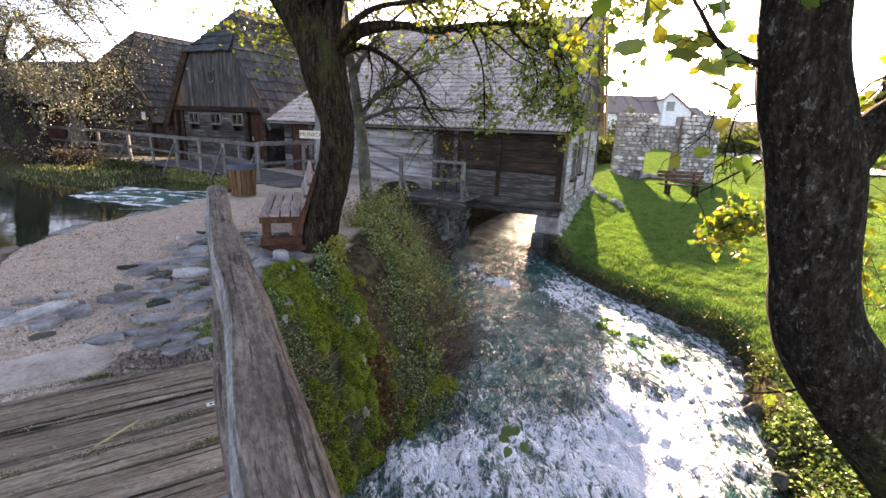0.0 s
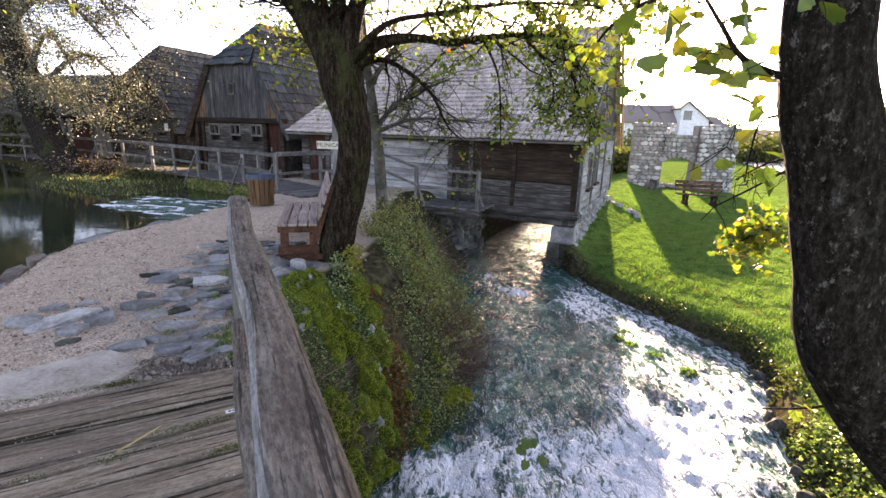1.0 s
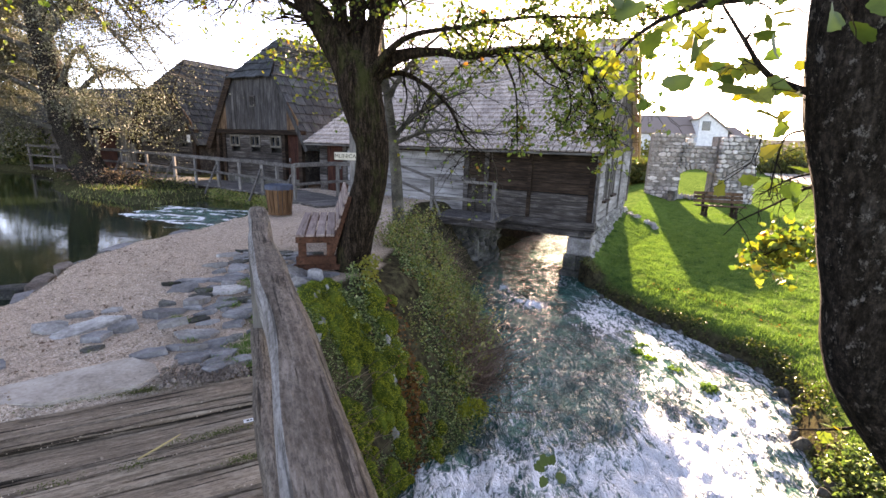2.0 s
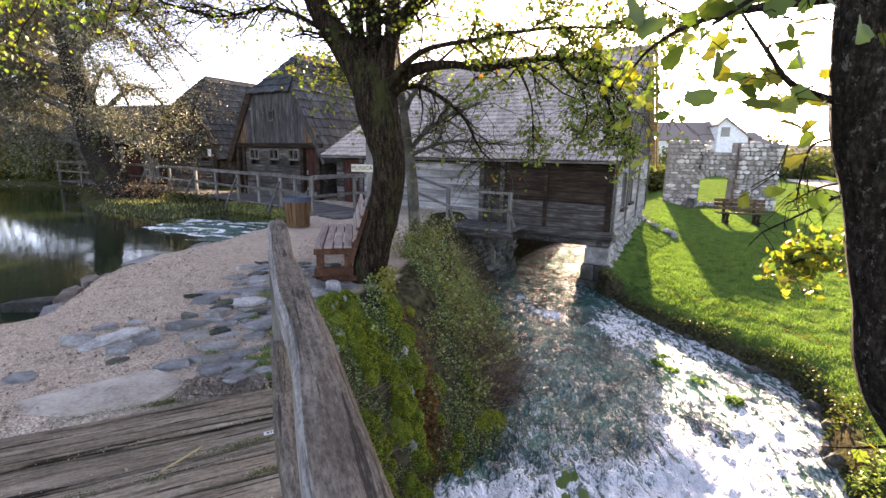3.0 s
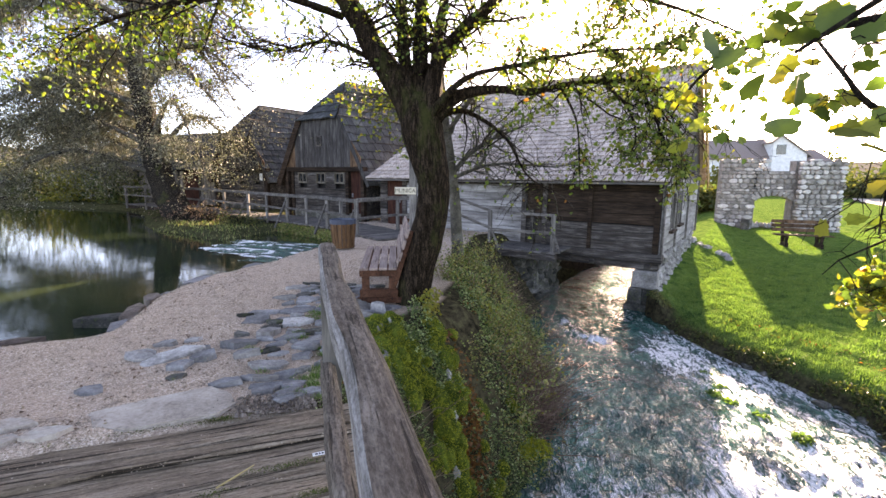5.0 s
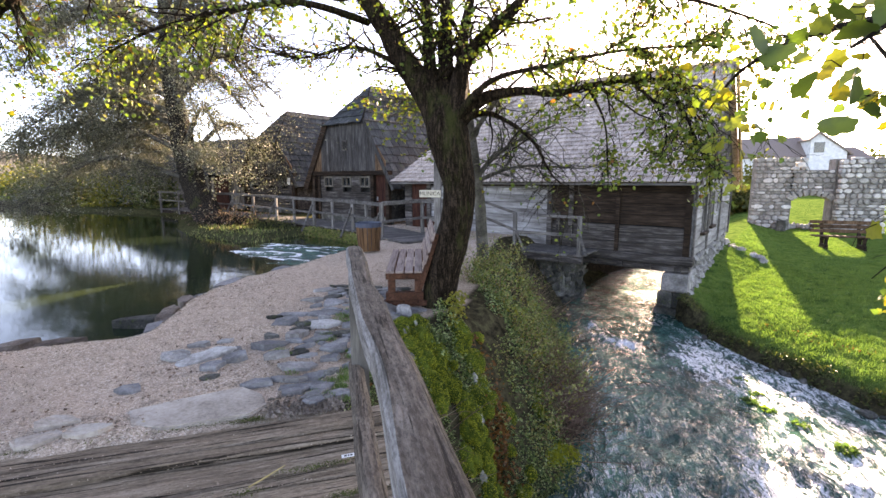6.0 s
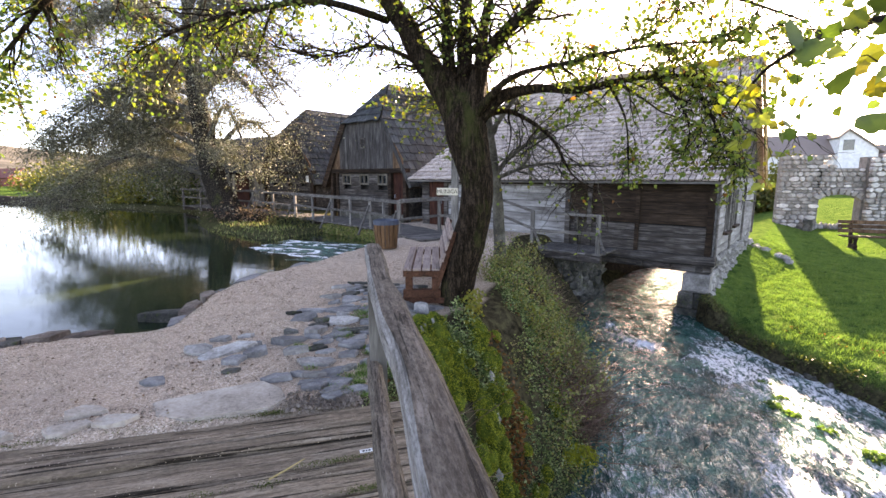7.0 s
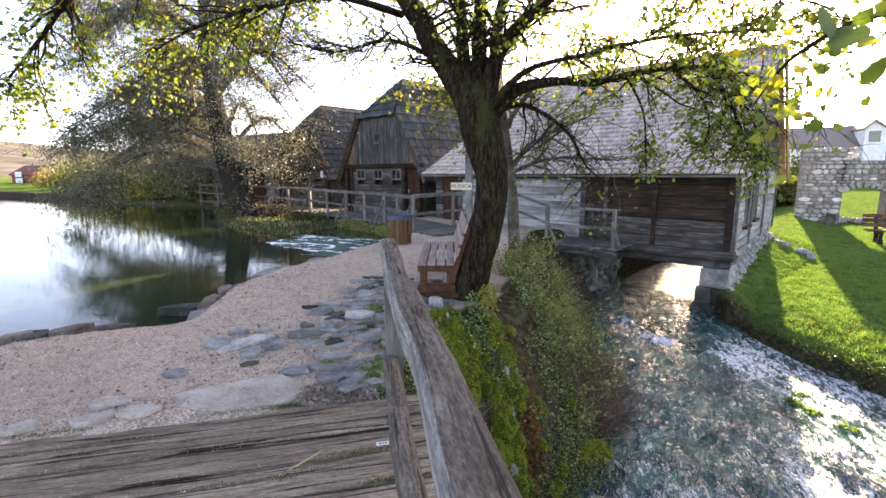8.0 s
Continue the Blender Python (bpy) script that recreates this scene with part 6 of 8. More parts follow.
part("trunk", fast_mesh("trunk", v - W0, f, M_BARK, True), M_BARK, willow)
spots = []
for k in range(36):
    bare = k >= 24
    h = 1.6 + 7.2 * ((k * 0.618) % 1.0)
    a = (0.0 if bare else np.pi if k % 5 < 3 else 0.0) + rng.uniform(-0.9, 0.9)
    h = h * 0.6 + 4.0 if bare else h
    o = np.array([np.interp(h, [0, 2, 5, 9], [-16.2, -16.95, -17.5, -17.7]), 17.6, h])
    reach = rng.uniform(4.0, 9.0) * (1.0 if np.cos(a) < 0 else 0.8 if bare else 0.5) * (1.0 - 0.05 * max(0, h - 4))
    d = np.array([np.cos(a), np.sin(a) * 0.8, 0.0])
    mid = o + d * reach * 0.5 + np.array([0, 0, rng.uniform(0.8, 2.0)])
    end = o + d * reach + np.array([0, 0, rng.uniform(-1.4, 0.9)])
    pts = smooth_line([(*o, 0.13), (*mid, 0.07), (*end, 0.02)], 6)
    chunks = [tube_arrays(pts[:, :3], pts[:, 3], 7, 0.1)]
    for _ in range(150 if np.cos(a) < 0 else 80):
        i = rng.integers(3, len(pts))
        s = pts[i, :3]
        e = np.array([rng.normal() * 0.9, rng.normal() * 0.9, rng.uniform(-0.3, 0.8)])
        e += d * 0.4
        T = rng.uniform(0.8, 2.1)
        w = wander(s, s + e * T * 0.8, 7, 0.05, rng, T * rng.uniform(0.4, 1.2) * (1.0 if np.cos(a) < 0 else 0.6))
        chunks.append(tube_arrays(w, np.linspace(0.014, 0.005, 7), 3))
        m_ = rng.poisson(3 if bare else 78 if np.cos(a) < 0 else 44)
        idx = rng.integers(1, 7, size=m_)
        spots.append(w[idx] + rng.normal(size=(m_, 3)) * 0.17)
    v, f = join_arrays(chunks)
    part("branch", fast_mesh("branch", v - W0, f, M_BARK_GREY, True), M_BARK_GREY, willow)
sp = np.concatenate(spots)
clear = np.abs(sp[:, 0] - np.interp(sp[:, 2], [0, 2, 5, 9], [-16.2, -16.95, -17.5, -17.7])) < 0.9
sp = sp[~(clear & (sp[:, 1] < 17.8) & (sp[:, 2] < 6.5) & (rng.random(len(sp)) < 0.85))]
v, f = leaf_arrays(sp - W0, rng.uniform(0.04, 0.095, size=len(sp)), rng, False, 0.0)
part("crown", fast_mesh("crown", v, f, M_WILLOW), M_WILLOW, willow, "drooping narrow willow leaves")["kind"] = "stuff"


def bush_thing(name, label, centre, radius, n, leaf, mat, seed, twigs=40):
    """A shrub of stems and small leaves with an uneven outline."""
    rng = np.random.default_rng(seed)
    c = np.array(centre, float)
    t = thing(name, pose(*c), label, "bush")
    chunks, sp = [], []
    for _ in range(twigs):
        d = rng.normal(size=3)
        d[2] = abs(d[2]) * 0.9 + 0.25
        d /= np.linalg.norm(d)
        e = d * np.array(radius) * rng.uniform(0.55, 1.15)
        w = wander(np.zeros(3), e, 7, 0.03 * max(radius), rng)
        chunks.append(tube_arrays(w, np.linspace(0.012 + 0.01 * max(radius), 0.004, 7), 3))
        m_ = n // twigs
        idx = rng.integers(2, 7, size=m_)
        sp.append(w[idx] + rng.normal(size=(m_, 3)) * np.array(radius) * 0.16)
    v, f = join_arrays(chunks)
    part("stem", fast_mesh("stem", v, f, M_BARK), M_BARK, t, "tangle of thin stems")["kind"] = "stuff"
    sp = np.concatenate(sp)
    v, f = leaf_arrays(sp, rng.uniform(*leaf, size=len(sp)), rng, False, 0.2)
    part("crown", fast_mesh("crown", v, f, mat), mat, t)["kind"] = "stuff"
    return t

# ---- the ruin on the meadow ----
ruin = thing("stone_ruin", pose(8.33, 28.0, -0.92) @ Matrix.Scale(1.174, 4), "roofless limestone wall ruin with an arched opening", "ruin")
rr = random.Random(30)
RW, RH = 4.5, 3.15


def rubble_stone(x0, x1, z0, z1, yf, rr):
    """An uneven stone face filling its bed, chamfered to the mortar."""
    n, cx, cz = 8, (x0 + x1) / 2, (z0 + z1) / 2
    outline = []
    for k in range(n):
        a = 2 * math.pi * (k + 0.5 + rr.uniform(-0.25, 0.25)) / n
        c, d = math.cos(a), math.sin(a)
        r = rr.uniform(0.86, 1.06) / max(abs(c), abs(d)) ** 0.8
        outline.append((c * r * (x1 - x0) / 2, d * r * (z1 - z0) / 2))
    vs = [(cx + px * f, y, cz + pz * f) for f, y in ((0.8, yf), (1.0, yf + 0.035), (1.0, yf + 0.25)) for px, pz in outline]
    fs = [tuple(range(n))] + [(r * n + k, r * n + (k + 1) % n, (r + 1) * n + (k + 1) % n, (r + 1) * n + k) for r in range(2) for k in range(n)]
    return Shape().add(vs, fs)


def stone_wall(parent, x0, x1, z0, z1, yf, mat_pick, seed, holes=(), rag=0.16):
    rr = random.Random(seed)
    z = z0
    while z < z1:
        h = rr.uniform(0.1, 0.24)
        x = x0 + rr.uniform(-0.06, 0.03)
        while x < x1 - 0.05:
            l = min(rr.uniform(0.13, 0.4), x1 + 0.04 - x)
            mx, mz = x + l / 2, z + h / 2
            hit = any(a < mx < b and c < mz < d for a, b, c, d in holes)
            if not hit and mz < z1 - rr.uniform(0, rag):
                g = 0.004
                split = h > 0.22 and rr.random() < 0.5
                for (p, q) in (((z, z + h * 0.5), (z + h * 0.5, z + h)) if split else ((z, z + h),)):
                    s = rubble_stone(x + g, x + l - g, p + g, q - g, yf - rr.uniform(0.0, 0.035), rr)
                    part("stone", s, mat_pick(rr, x), parent)
            x += l
        z += h


core = Shape().box((0.05, 0.06, 0), (1.42, 0.65, RH - 0.1)).box((2.84, 0.06, 0), (RW - 0.05, 0.65, RH - 0.15)).box((1.28, 0.06, 1.6), (2.84, 0.65, 2.56))
part("core", core, M_MORTAR, ruin)
stone_wall(ruin, 0.0, 2.84, 0.0, RH, 0.02, lambda r, x: M_STONE_PALE if r.random() < 0.15 else M_STONE, 31, [(1.40, 2.9, -1, 1.5), (1.86, 2.8, 2.6, 4)])
stone_wall(ruin, 2.86, RW, 0.0, RH - 0.05, -0.42, lambda r, x: M_STONE_PALE if r.random() < 0.35 else M_STONE, 32)
part("core", Shape().box((2.92, -0.36, 0), (RW - 0.06, 0.1, RH - 0.2)), M_MORTAR, ruin)
# voussoirs over the arch
for k in range(9):
    a = radians(205 + k * 130 / 8)
    s = Shape().box((-0.07, -0.05, -0.13), (0.07, 0.4, 0.13), pose(2.12 + 0.82 * math.cos(a), 0.02, 1.22 - 0.4 * math.sin(a), 0, math.degrees(a) + 90, 0), 0.02, 0.008)
    part("voussoir", s, M_STONE, ruin)
for k in range(10):
    ob = part("stone", rock_mesh("stone", M_STONE, 0.4, 0.35, 0.3, 300 + k, 0.2, 1), M_STONE, ruin)
    ob.matrix_basis = pose(1.35 + 0.13 * k, 0.55 + rr.uniform(-0.1, 0.25), 0.05, 0, 0, rr.uniform(0, 90))
stump = thing("stone_block", pose(9.5, 27.6, -0.98) @ Matrix.Scale(1.174, 4), "short dark stump against the ruin", "stump")
part("body", Shape().tube([(0, 0, 0), (0.02, 0, 0.25), (0, 0, 0.5)], [0.2, 0.17, 0.16], 10, 0.1), M_STONE_DARK, stump)


# ---- benches ----
def bench(m, label, length, mat_frame, mat_slat, inset=0.0):
    """A slatted bench; local y runs along it, the back stands on the x side."""
    t = thing("bench", m, label, "bench", "park benches")
    for y in (inset, length - 0.09 - inset):
        e = Shape()
        e.prism([(-0.36, 0.0), (0.40, 0.0), (0.33, 0.075), (-0.29, 0.075)], y, y + 0.09)
        part("foot", e, mat_frame, t)
        part("leg", Shape().box((-0.23, y + 0.005, 0.075), (-0.13, y + 0.085, 0.37), None, 0.006), mat_frame, t)
        part("leg", Shape().box((0.13, y + 0.005, 0.075), (0.23, y + 0.085, 0.37), None, 0.006), mat_frame, t)
        part("lower_board", Shape().box((-0.26, y - 0.01, 0.08), (0.25, y + 0.095, 0.19), None, 0.006), mat_frame, t)
        part("seat_support", Shape().box((-0.26, y + 0.0, 0.37), (0.27, y + 0.09, 0.455), None, 0.006), mat_frame, t)
        part("back_post", Shape().beam((0.19, y + 0.045, 0.2), (0.44, y + 0.045, 0.98), 0.07, 0.1, (0, 1, 0)), mat_frame, t)
    for k in range(4):
        x = -0.255 + k * 0.128
        part("seat_slat", Shape().box((x, -0.04, 0.458), (x + 0.108, length + 0.04, 0.495), None, 0.008), mat_slat, t)
    for (z, x) in ((0.64, 0.285), (0.80, 0.335), (0.95, 0.385)):
        s = Shape().box((-0.018, -0.05, -0.062), (0.018, length + 0.05, 0.062), pose(x, 0, z, 0, 17.8, 0), 0.006)
        part("back_slat", s, mat_slat, t)
    return t


bench(pose(-2.02, 6.58, 0.035, 0, 0, 20.6), "red-brown wooden park bench with worn grey slats", 1.85, M_BENCH, M_BENCH_GREY)
bench(pose(10.78, 22.4, -1.06, 0, 0, 86) @ Matrix.Scale(1.08, 4), "dark brown wooden bench on the grass before the ruin", 1.75, M_WALL_DARK, M_GABLE_RED, 0.28)

# ---- litter bin ----
bin_ = thing("litter_bin", pose(-4.72, 10.9, 0.0), "tapered litter bin of brown wooden slats with blue liner", "bin")
for k in range(18):
    a = 2 * math.pi * k / 18
    m_ = pose(0, 0, 0, 0, 0, math.degrees(a))
    s = Shape()
    s.add([(0.232, -0.036, 0.04), (0.252, -0.036, 0.04), (0.252, 0.036, 0.04), (0.232, 0.036, 0.04), (0.285, -0.044, 0.6), (0.305, -0.044, 0.6), (0.305, 0.044, 0.6), (0.285, 0.044, 0.6)],
          [(3, 2, 1, 0), (4, 5, 6, 7), (0, 1, 5, 4), (1, 2, 6, 5), (2, 3, 7, 6), (3, 0, 4, 7)], m_)
    part("slat", s, M_BIN, bin_)
part("liner", Shape().tube([(0, 0, 0.05), (0, 0, 0.58), (0, 0, 0.71)], [0.225, 0.275, 0.29], 24, 0, False), M_BLUE, bin_, "blue plastic liner")
part("rim", Shape().tube([(0, 0, 0.6), (0, 0, 0.70)], [0.312, 0.318], 24, 0, False), M_BLUE, bin_)
part("hoop", Shape().tube([(0, 0, 0.03), (0, 0, 0.08)], [0.262, 0.265], 24, 0, False), M_BIN, bin_)

# ---- stones of the path ----
def flag_stone(x, y, sx, sy, sz, seed, mat, label="flat grey stone set in the gravel", group="path stones", rz=0.0, z=None, tilt=5.0):
    """A broken flat slab with a rough top and chipped edges."""
    rr = random.Random(seed)
    n = rr.randint(5, 8)
    ang = [(i + rr.uniform(-0.3, 0.3)) * 2 * math.pi / n for i in range(n)]
    rad = [rr.uniform(0.66, 1.2) for _ in range(n)]
    vs, fs = [], []
    for k_, zz in ((1.03, -0.12), (1.0, sz * 0.75), (0.97, sz * 0.97), (0.8, sz), (0.45, sz)):
        for a, r in zip(ang, rad):
            j = rr.uniform(-1, 1)
            vs.append((math.cos(a) * r * k_ * sx / 2 * (1 + 0.03 * j), math.sin(a) * r * k_ * sy / 2 * (1 + 0.03 * j), zz + j * (0.007 if k_ < 1 else 0.012)))
    vs.append((0, 0, sz + rr.uniform(-0.006, 0.008)))
    for q in range(4):
        fs += [(q * n + i, q * n + (i + 1) % n, (q + 1) * n + (i + 1) % n, (q + 1) * n + i) for i in range(n)]
    fs += [(4 * n + i, 4 * n + (i + 1) % n, 5 * n) for i in range(n)]
    ob = new("stone", Shape().add(vs, fs).mesh("stone", mat))
    ob.matrix_world = pose(x, y, ground_z(x, y) if z is None else z, rr.uniform(-tilt, tilt), rr.uniform(-tilt, tilt), rz)
    return tagged(ob, label, "stone", group)


def scatter_rock(x, y, sx, sy, sz, seed, mat, name="rock", label="flat grey stone set in the gravel", sink=0.35, flat=0.35, group="path stones", rz=None, z=None):
    zz = ground_z(x, y) if z is None else z
    ob = new(name, rock_mesh(name, mat, sx, sy, sz, seed, flat, 3 if max(sx, sy) > 0.28 else 2))
    ob.matrix_world = pose(x, y, zz - sz * sink, 0, 0, seed * 47 % 360 if rz is None else rz)
    return tagged(ob, label, "stone", group)

STONES = [(-3.34, 3.66, 0.22, 0.17), (-3.29, 4.4, 0.5, 0.26), (-2.93, 4.45, 0.24, 0.17), (-2.84, 4.86, 0.46, 0.24), (-2.75, 5.19, 0.36, 0.26), (-3.28, 5.91, 0.4, 0.26), (-3.15, 5.54, 0.38, 0.28),
          (-2.65, 5.56, 0.42, 0.26), (-2.95, 6.01, 0.46, 0.26), (-3.07, 6.5, 0.34, 0.24), (-2.24, 4.46, 0.46, 0.24), (-2.37, 4.05, 0.28, 0.18), (-2.12, 4.96, 0.3, 0.22), (-3.55, 4.34, 0.3, 0.2),
          (-3.01, 4.22, 0.2, 0.16), (-2.46, 5.1, 0.3, 0.2), (-3.6, 7.1, 0.3, 0.2), (-3.33, 7.0, 0.3, 0.2), (-2.2, 5.4, 0.34, 0.22), (-2.4, 6.0, 0.3, 0.24), (-2.05, 4.72, 0.26, 0.16), (-1.9, 5.2, 0.28, 0.2), (-2.6, 4.6, 0.24, 0.15), (-2.3, 5.7, 0.3, 0.2)]
for k, (x, y, sx, sy) in enumerate(STONES):
    flag_stone(x, y, sx * 1.05, sy * 1.1, 0.025 + 0.03 * ((k * 7) % 5) / 5, 400 + k, (M_PATH_STONE, M_STONE, M_PATH_STONE)[k % 3], rz=30 + (k * 37) % 40 - 20, tilt=8)
rr = random.Random(77)
placed = [(x, y, sx / 2) for x, y, sx, sy in STONES]
for k in range(420):
    # rubble between the larger slabs, thickest beside the rail
    y = rr.uniform(4.0, 7.6)
    x = rr.uniform(-3.6, -1.75 if y < 6.6 else -2.4)
    near_rail = x > -2.75 - 0.35 * (y - 5.0)
    s_ = rr.uniform(0.09, 0.3) if near_rail else rr.uniform(0.08, 0.2)
    if (not near_rail and rr.random() < 0.85) or any(math.hypot(x - a, y - b) < (c + s_ / 2) * 0.72 for a, b, c in placed) or len(placed) > 110:
        continue
    placed.append((x, y, s_ / 2))
    flag_stone(x, y, s_ * rr.uniform(1.1, 1.9), s_ * rr.uniform(0.6, 0.9), rr.uniform(0.012, 0.04), 700 + k, (M_PATH_STONE, M_STONE_DARK, M_STONE, M_PATH_STONE)[k % 4], rz=30 + rr.uniform(-25, 25), tilt=11)
for k, (x, y, sx, sy) in enumerate([(-3.55, 2.62, 0.34, 0.2), (-3.22, 2.86, 0.36, 0.2), (-2.98, 3.05, 0.3, 0.2), (-3.3, 3.08, 0.3, 0.18), (-3.75, 2.5, 0.3, 0.2), (-1.72, 3.95, 0.26, 0.12), (-1.98, 4.0, 0.22, 0.13), (-1.6, 4.12, 0.2, 0.13), (-1.85, 4.2, 0.24, 0.14), (-4.1, 2.2, 0.3, 0.2)]):
    flag_stone(x, y, sx, sy, 0.03, 440 + k, M_CONCRETE if k < 5 else M_PATH_STONE, label="flat worn stone beside the bridge deck", rz=34, tilt=2)
slab_bm = bmesh.new()
pts = [(-2.98, 3.36), (-2.75, 3.62), (-2.43, 3.96), (-2.2, 3.9), (-2.02, 3.76), (-2.06, 3.58), (-2.5, 3.25), (-2.76, 3.2)]
vv = [slab_bm.verts.new((x, y, z)) for z in (-0.06, 0.02) for x, y in pts]
slab_bm.faces.new(vv[8:])
for i in range(8):
    slab_bm.faces.new((vv[i], vv[(i + 1) % 8], vv[(i + 1) % 8 + 8], vv[i + 8]))
bmesh.ops.bevel(slab_bm, geom=[e for e in slab_bm.edges if all(v.co.z > 0 for v in e.verts)], offset=0.012, segments=2, affect="EDGES")
me = bpy.data.meshes.new("slab")
slab_bm.to_mesh(me)
slab_bm.free()
me.materials.append(M_CONCRETE)
tagged(new("stone_slab", me), "large smooth worn slab at the foot of the bridge", "stone slab")
# slabs edging the pond
rr = random.Random(78)
edge = [(-6.7, -1.0), (-6.35, 2.5), (-6.0, 3.8), (-5.5, 4.4), (-4.95, 4.85), (-5.3, 5.5), (-5.78, 6.5), (-5.9, 7.35), (-5.85, 8.2), (-5.8, 9.2), (-5.75, 10.6), (-5.7, 11.8)]
for (ax, ay), (bx, by) in zip(edge[:-1], edge[1:]):
    length, go = math.hypot(bx - ax, by - ay), 0.0
    while go < length - 0.08:
        l = rr.uniform(0.26, 0.6)
        q = min(1.0, (go + l / 2) / length)
        nx_, ny_ = (by - ay) / length, -(bx - ax) / length
        o = rr.uniform(0.0, 0.12)
        flag_stone(ax + (bx - ax) * q + nx_ * o, ay + (by - ay) * q + ny_ * o, l * 1.1, rr.uniform(0.2, 0.36), rr.uniform(0.035, 0.075), 900 + int(go * 97) + int(ay * 31), (M_STONE_DARK, M_STONE_BROWN, M_STONE_BROWN, M_PATH_STONE)[rr.randint(0, 3)], "weathered slab edging the pond", "pond edge stones", math.degrees(math.atan2(by - ay, bx - ax)) + rr.uniform(-12, 12), (-0.09 if ay < 4.3 else -0.2) + rr.uniform(-0.03, 0.03), 5)
        go += l
flag_stone(-5.62, 5.66, 0.8, 0.34, 0.05, 461, M_STONE_DARK, "long dark slab lying at the pond's edge", "pond edge stones", 20, -0.22, 3)
for k, (x, y, s_) in enumerate([(-2.2, 6.3, 0.5), (-1.92, 6.28, 0.34), (-1.66, 5.95, 0.22), (-1.75, 5.7, 0.26), (-2.0, 6.0, 0.36), (-2.25, 5.85, 0.3)]):
    scatter_rock(x, y, s_ * 1.05, s_ * 0.8, s_ * 0.62, 480 + k, M_STONE, label="grey boulder under the bench", sink=0.3, flat=0.3, group="boulders")
rr = random.Random(81)
for k in range(17):
    q = k / 16
    x, y = -0.93 + 0.26 * q + rr.uniform(-0.05, 0.05), 5.95 - 0.5 * q + rr.uniform(-0.05, 0.05)
    s_ = rr.uniform(0.07, 0.15)
    scatter_rock(x, y, s_ * 1.5, s_ * 0.9, s_ * 1.5, 490 + k, M_STONE_PALE if k % 2 else M_STONE, label="white limestone showing through the mossy bank", sink=0.3, flat=0.25, group="bank rocks")
for k, (x, y, s_) in enumerate([(-1.4, 5.13, 0.16), (-1.62, 5.6, 0.2), (-1.45, 5.3, 0.12)]):
    scatter_rock(x, y, s_ * 1.3, s_ * 0.9, s_ * 1.4, 515 + k, M_STONE, label="grey limestone at the crest of the bank", sink=0.35, flat=0.25, group="bank rocks")
for k in range(26):
    y = 4.6 + 0.36 * k * (0.6 + 0.4 * ((k * 7) % 5) / 5)
    if y > 13:
        break
    x = float(np.interp(y, Y_R, X_R)) + 0.05 + 0.12 * math.sin(k * 2.3)
    s_ = 0.10 + 0.13 * ((k * 13) % 7) / 7
    scatter_rock(x, y, s_ * 1.5, s_, s_ * 0.8, 520 + k, M_STONE_DARK, label="dark wet stone at the stream's edge", sink=0.1, z=-1.8, group="stream stones")
rr = random.Random(79)
for k in range(17):
    q = k / 16
    x, y = 4.8 + 1.15 * q + rr.uniform(-0.14, 0.14), 20.5 - 1.8 * q + rr.uniform(-0.14, 0.14)
    s_ = rr.uniform(0.24, 0.5)
    scatter_rock(x, y, s_ * 1.2, s_ * 0.8, s_ * 0.5, 560 + k, M_STONE if k % 3 else M_STONE_PALE, label="pale tumbled stone at the foot of the mill's gable", sink=0.25, flat=0.3, group="loose stones")

# ---- small things on the deck ----
lab = new("label", Shape().box((-0.04, -0.017, 0), (0.04, 0.017, 0.003)).mesh("label", M_PAPER))
lab.matrix_world = pose(-1.10, 3.355, 0.012, 0, 0, 36)
tagged(lab, "small white paper label on the planks", "label")
for a, b_ in ((-0.024, -0.008), (-0.002, 0.008), (0.014, 0.028)):
    part("print_bar", Shape().box((a, -0.009, 0.003), (b_, 0.006, 0.0042)), M_INK, lab)
st = new("straw", Shape().tube([(-0.12, -0.02, 0.0), (0, 0.0, 0.004), (0.12, 0.035, 0.0)], [0.005, 0.006, 0.003], 6).mesh("straw", M_STRAW))
st.matrix_world = pose(-1.45, 3.03, 0.014, 0, 0, 60)
tagged(st, "dry yellow straw lying on the planks", "straw")

# loose gravel
def chips(p, size, rng):
    n = len(p)
    a = rng.uniform(0, 2 * np.pi, n)
    v = np.zeros((n, 4, 3))
    for k in range(3):
        b_ = a + k * 2.09 + rng.uniform(-0.5, 0.5, n)
        r = size * rng.uniform(0.5, 1.0, n)
        v[:, k] = p + np.stack([np.cos(b_) * r, np.sin(b_) * r, -0.002 + 0 * r], axis=-1)
    v[:, 3] = p + np.stack([rng.normal(size=n) * size * 0.2, rng.normal(size=n) * size * 0.2, size * rng.uniform(0.35, 0.8, n)], axis=-1)
    o = np.arange(n)[:, None] * 4
    return v.reshape(-1, 3), np.concatenate([o + np.array([[0, 1, 3]]), o + np.array([[1, 2, 3]]), o + np.array([[2, 0, 3]])])


rng = np.random.default_rng(199)
x, y = rng.uniform(-6.2, -1.7, 60000), rng.uniform(2.2, 11, 60000)
k_ = (rng.random(60000) < np.clip(1.3 - y / 11, 0.1, 1)) & (pond_distance(x, y) > 0.1) & ((x - DECK_P[0]) * DECK_N[0] + (y - DECK_P[1]) * DECK_N[1] > 0.05) & (x < np.interp(y, Y_T, X_T)) & (fbm(x * 0.8, y * 0.8, 81) > -0.45)
x, y = x[k_], y[k_]
p = np.stack([x, y, ground_height(x, y)[0]], axis=-1)
v, f = chips(p, rng.uniform(0.005, 0.016, len(p)), rng)
tagged(new("gravel", fast_mesh("gravel", v, f, M_CHIP)), "loose beige and grey gravel chips on the path", "gravel", kind="stuff")
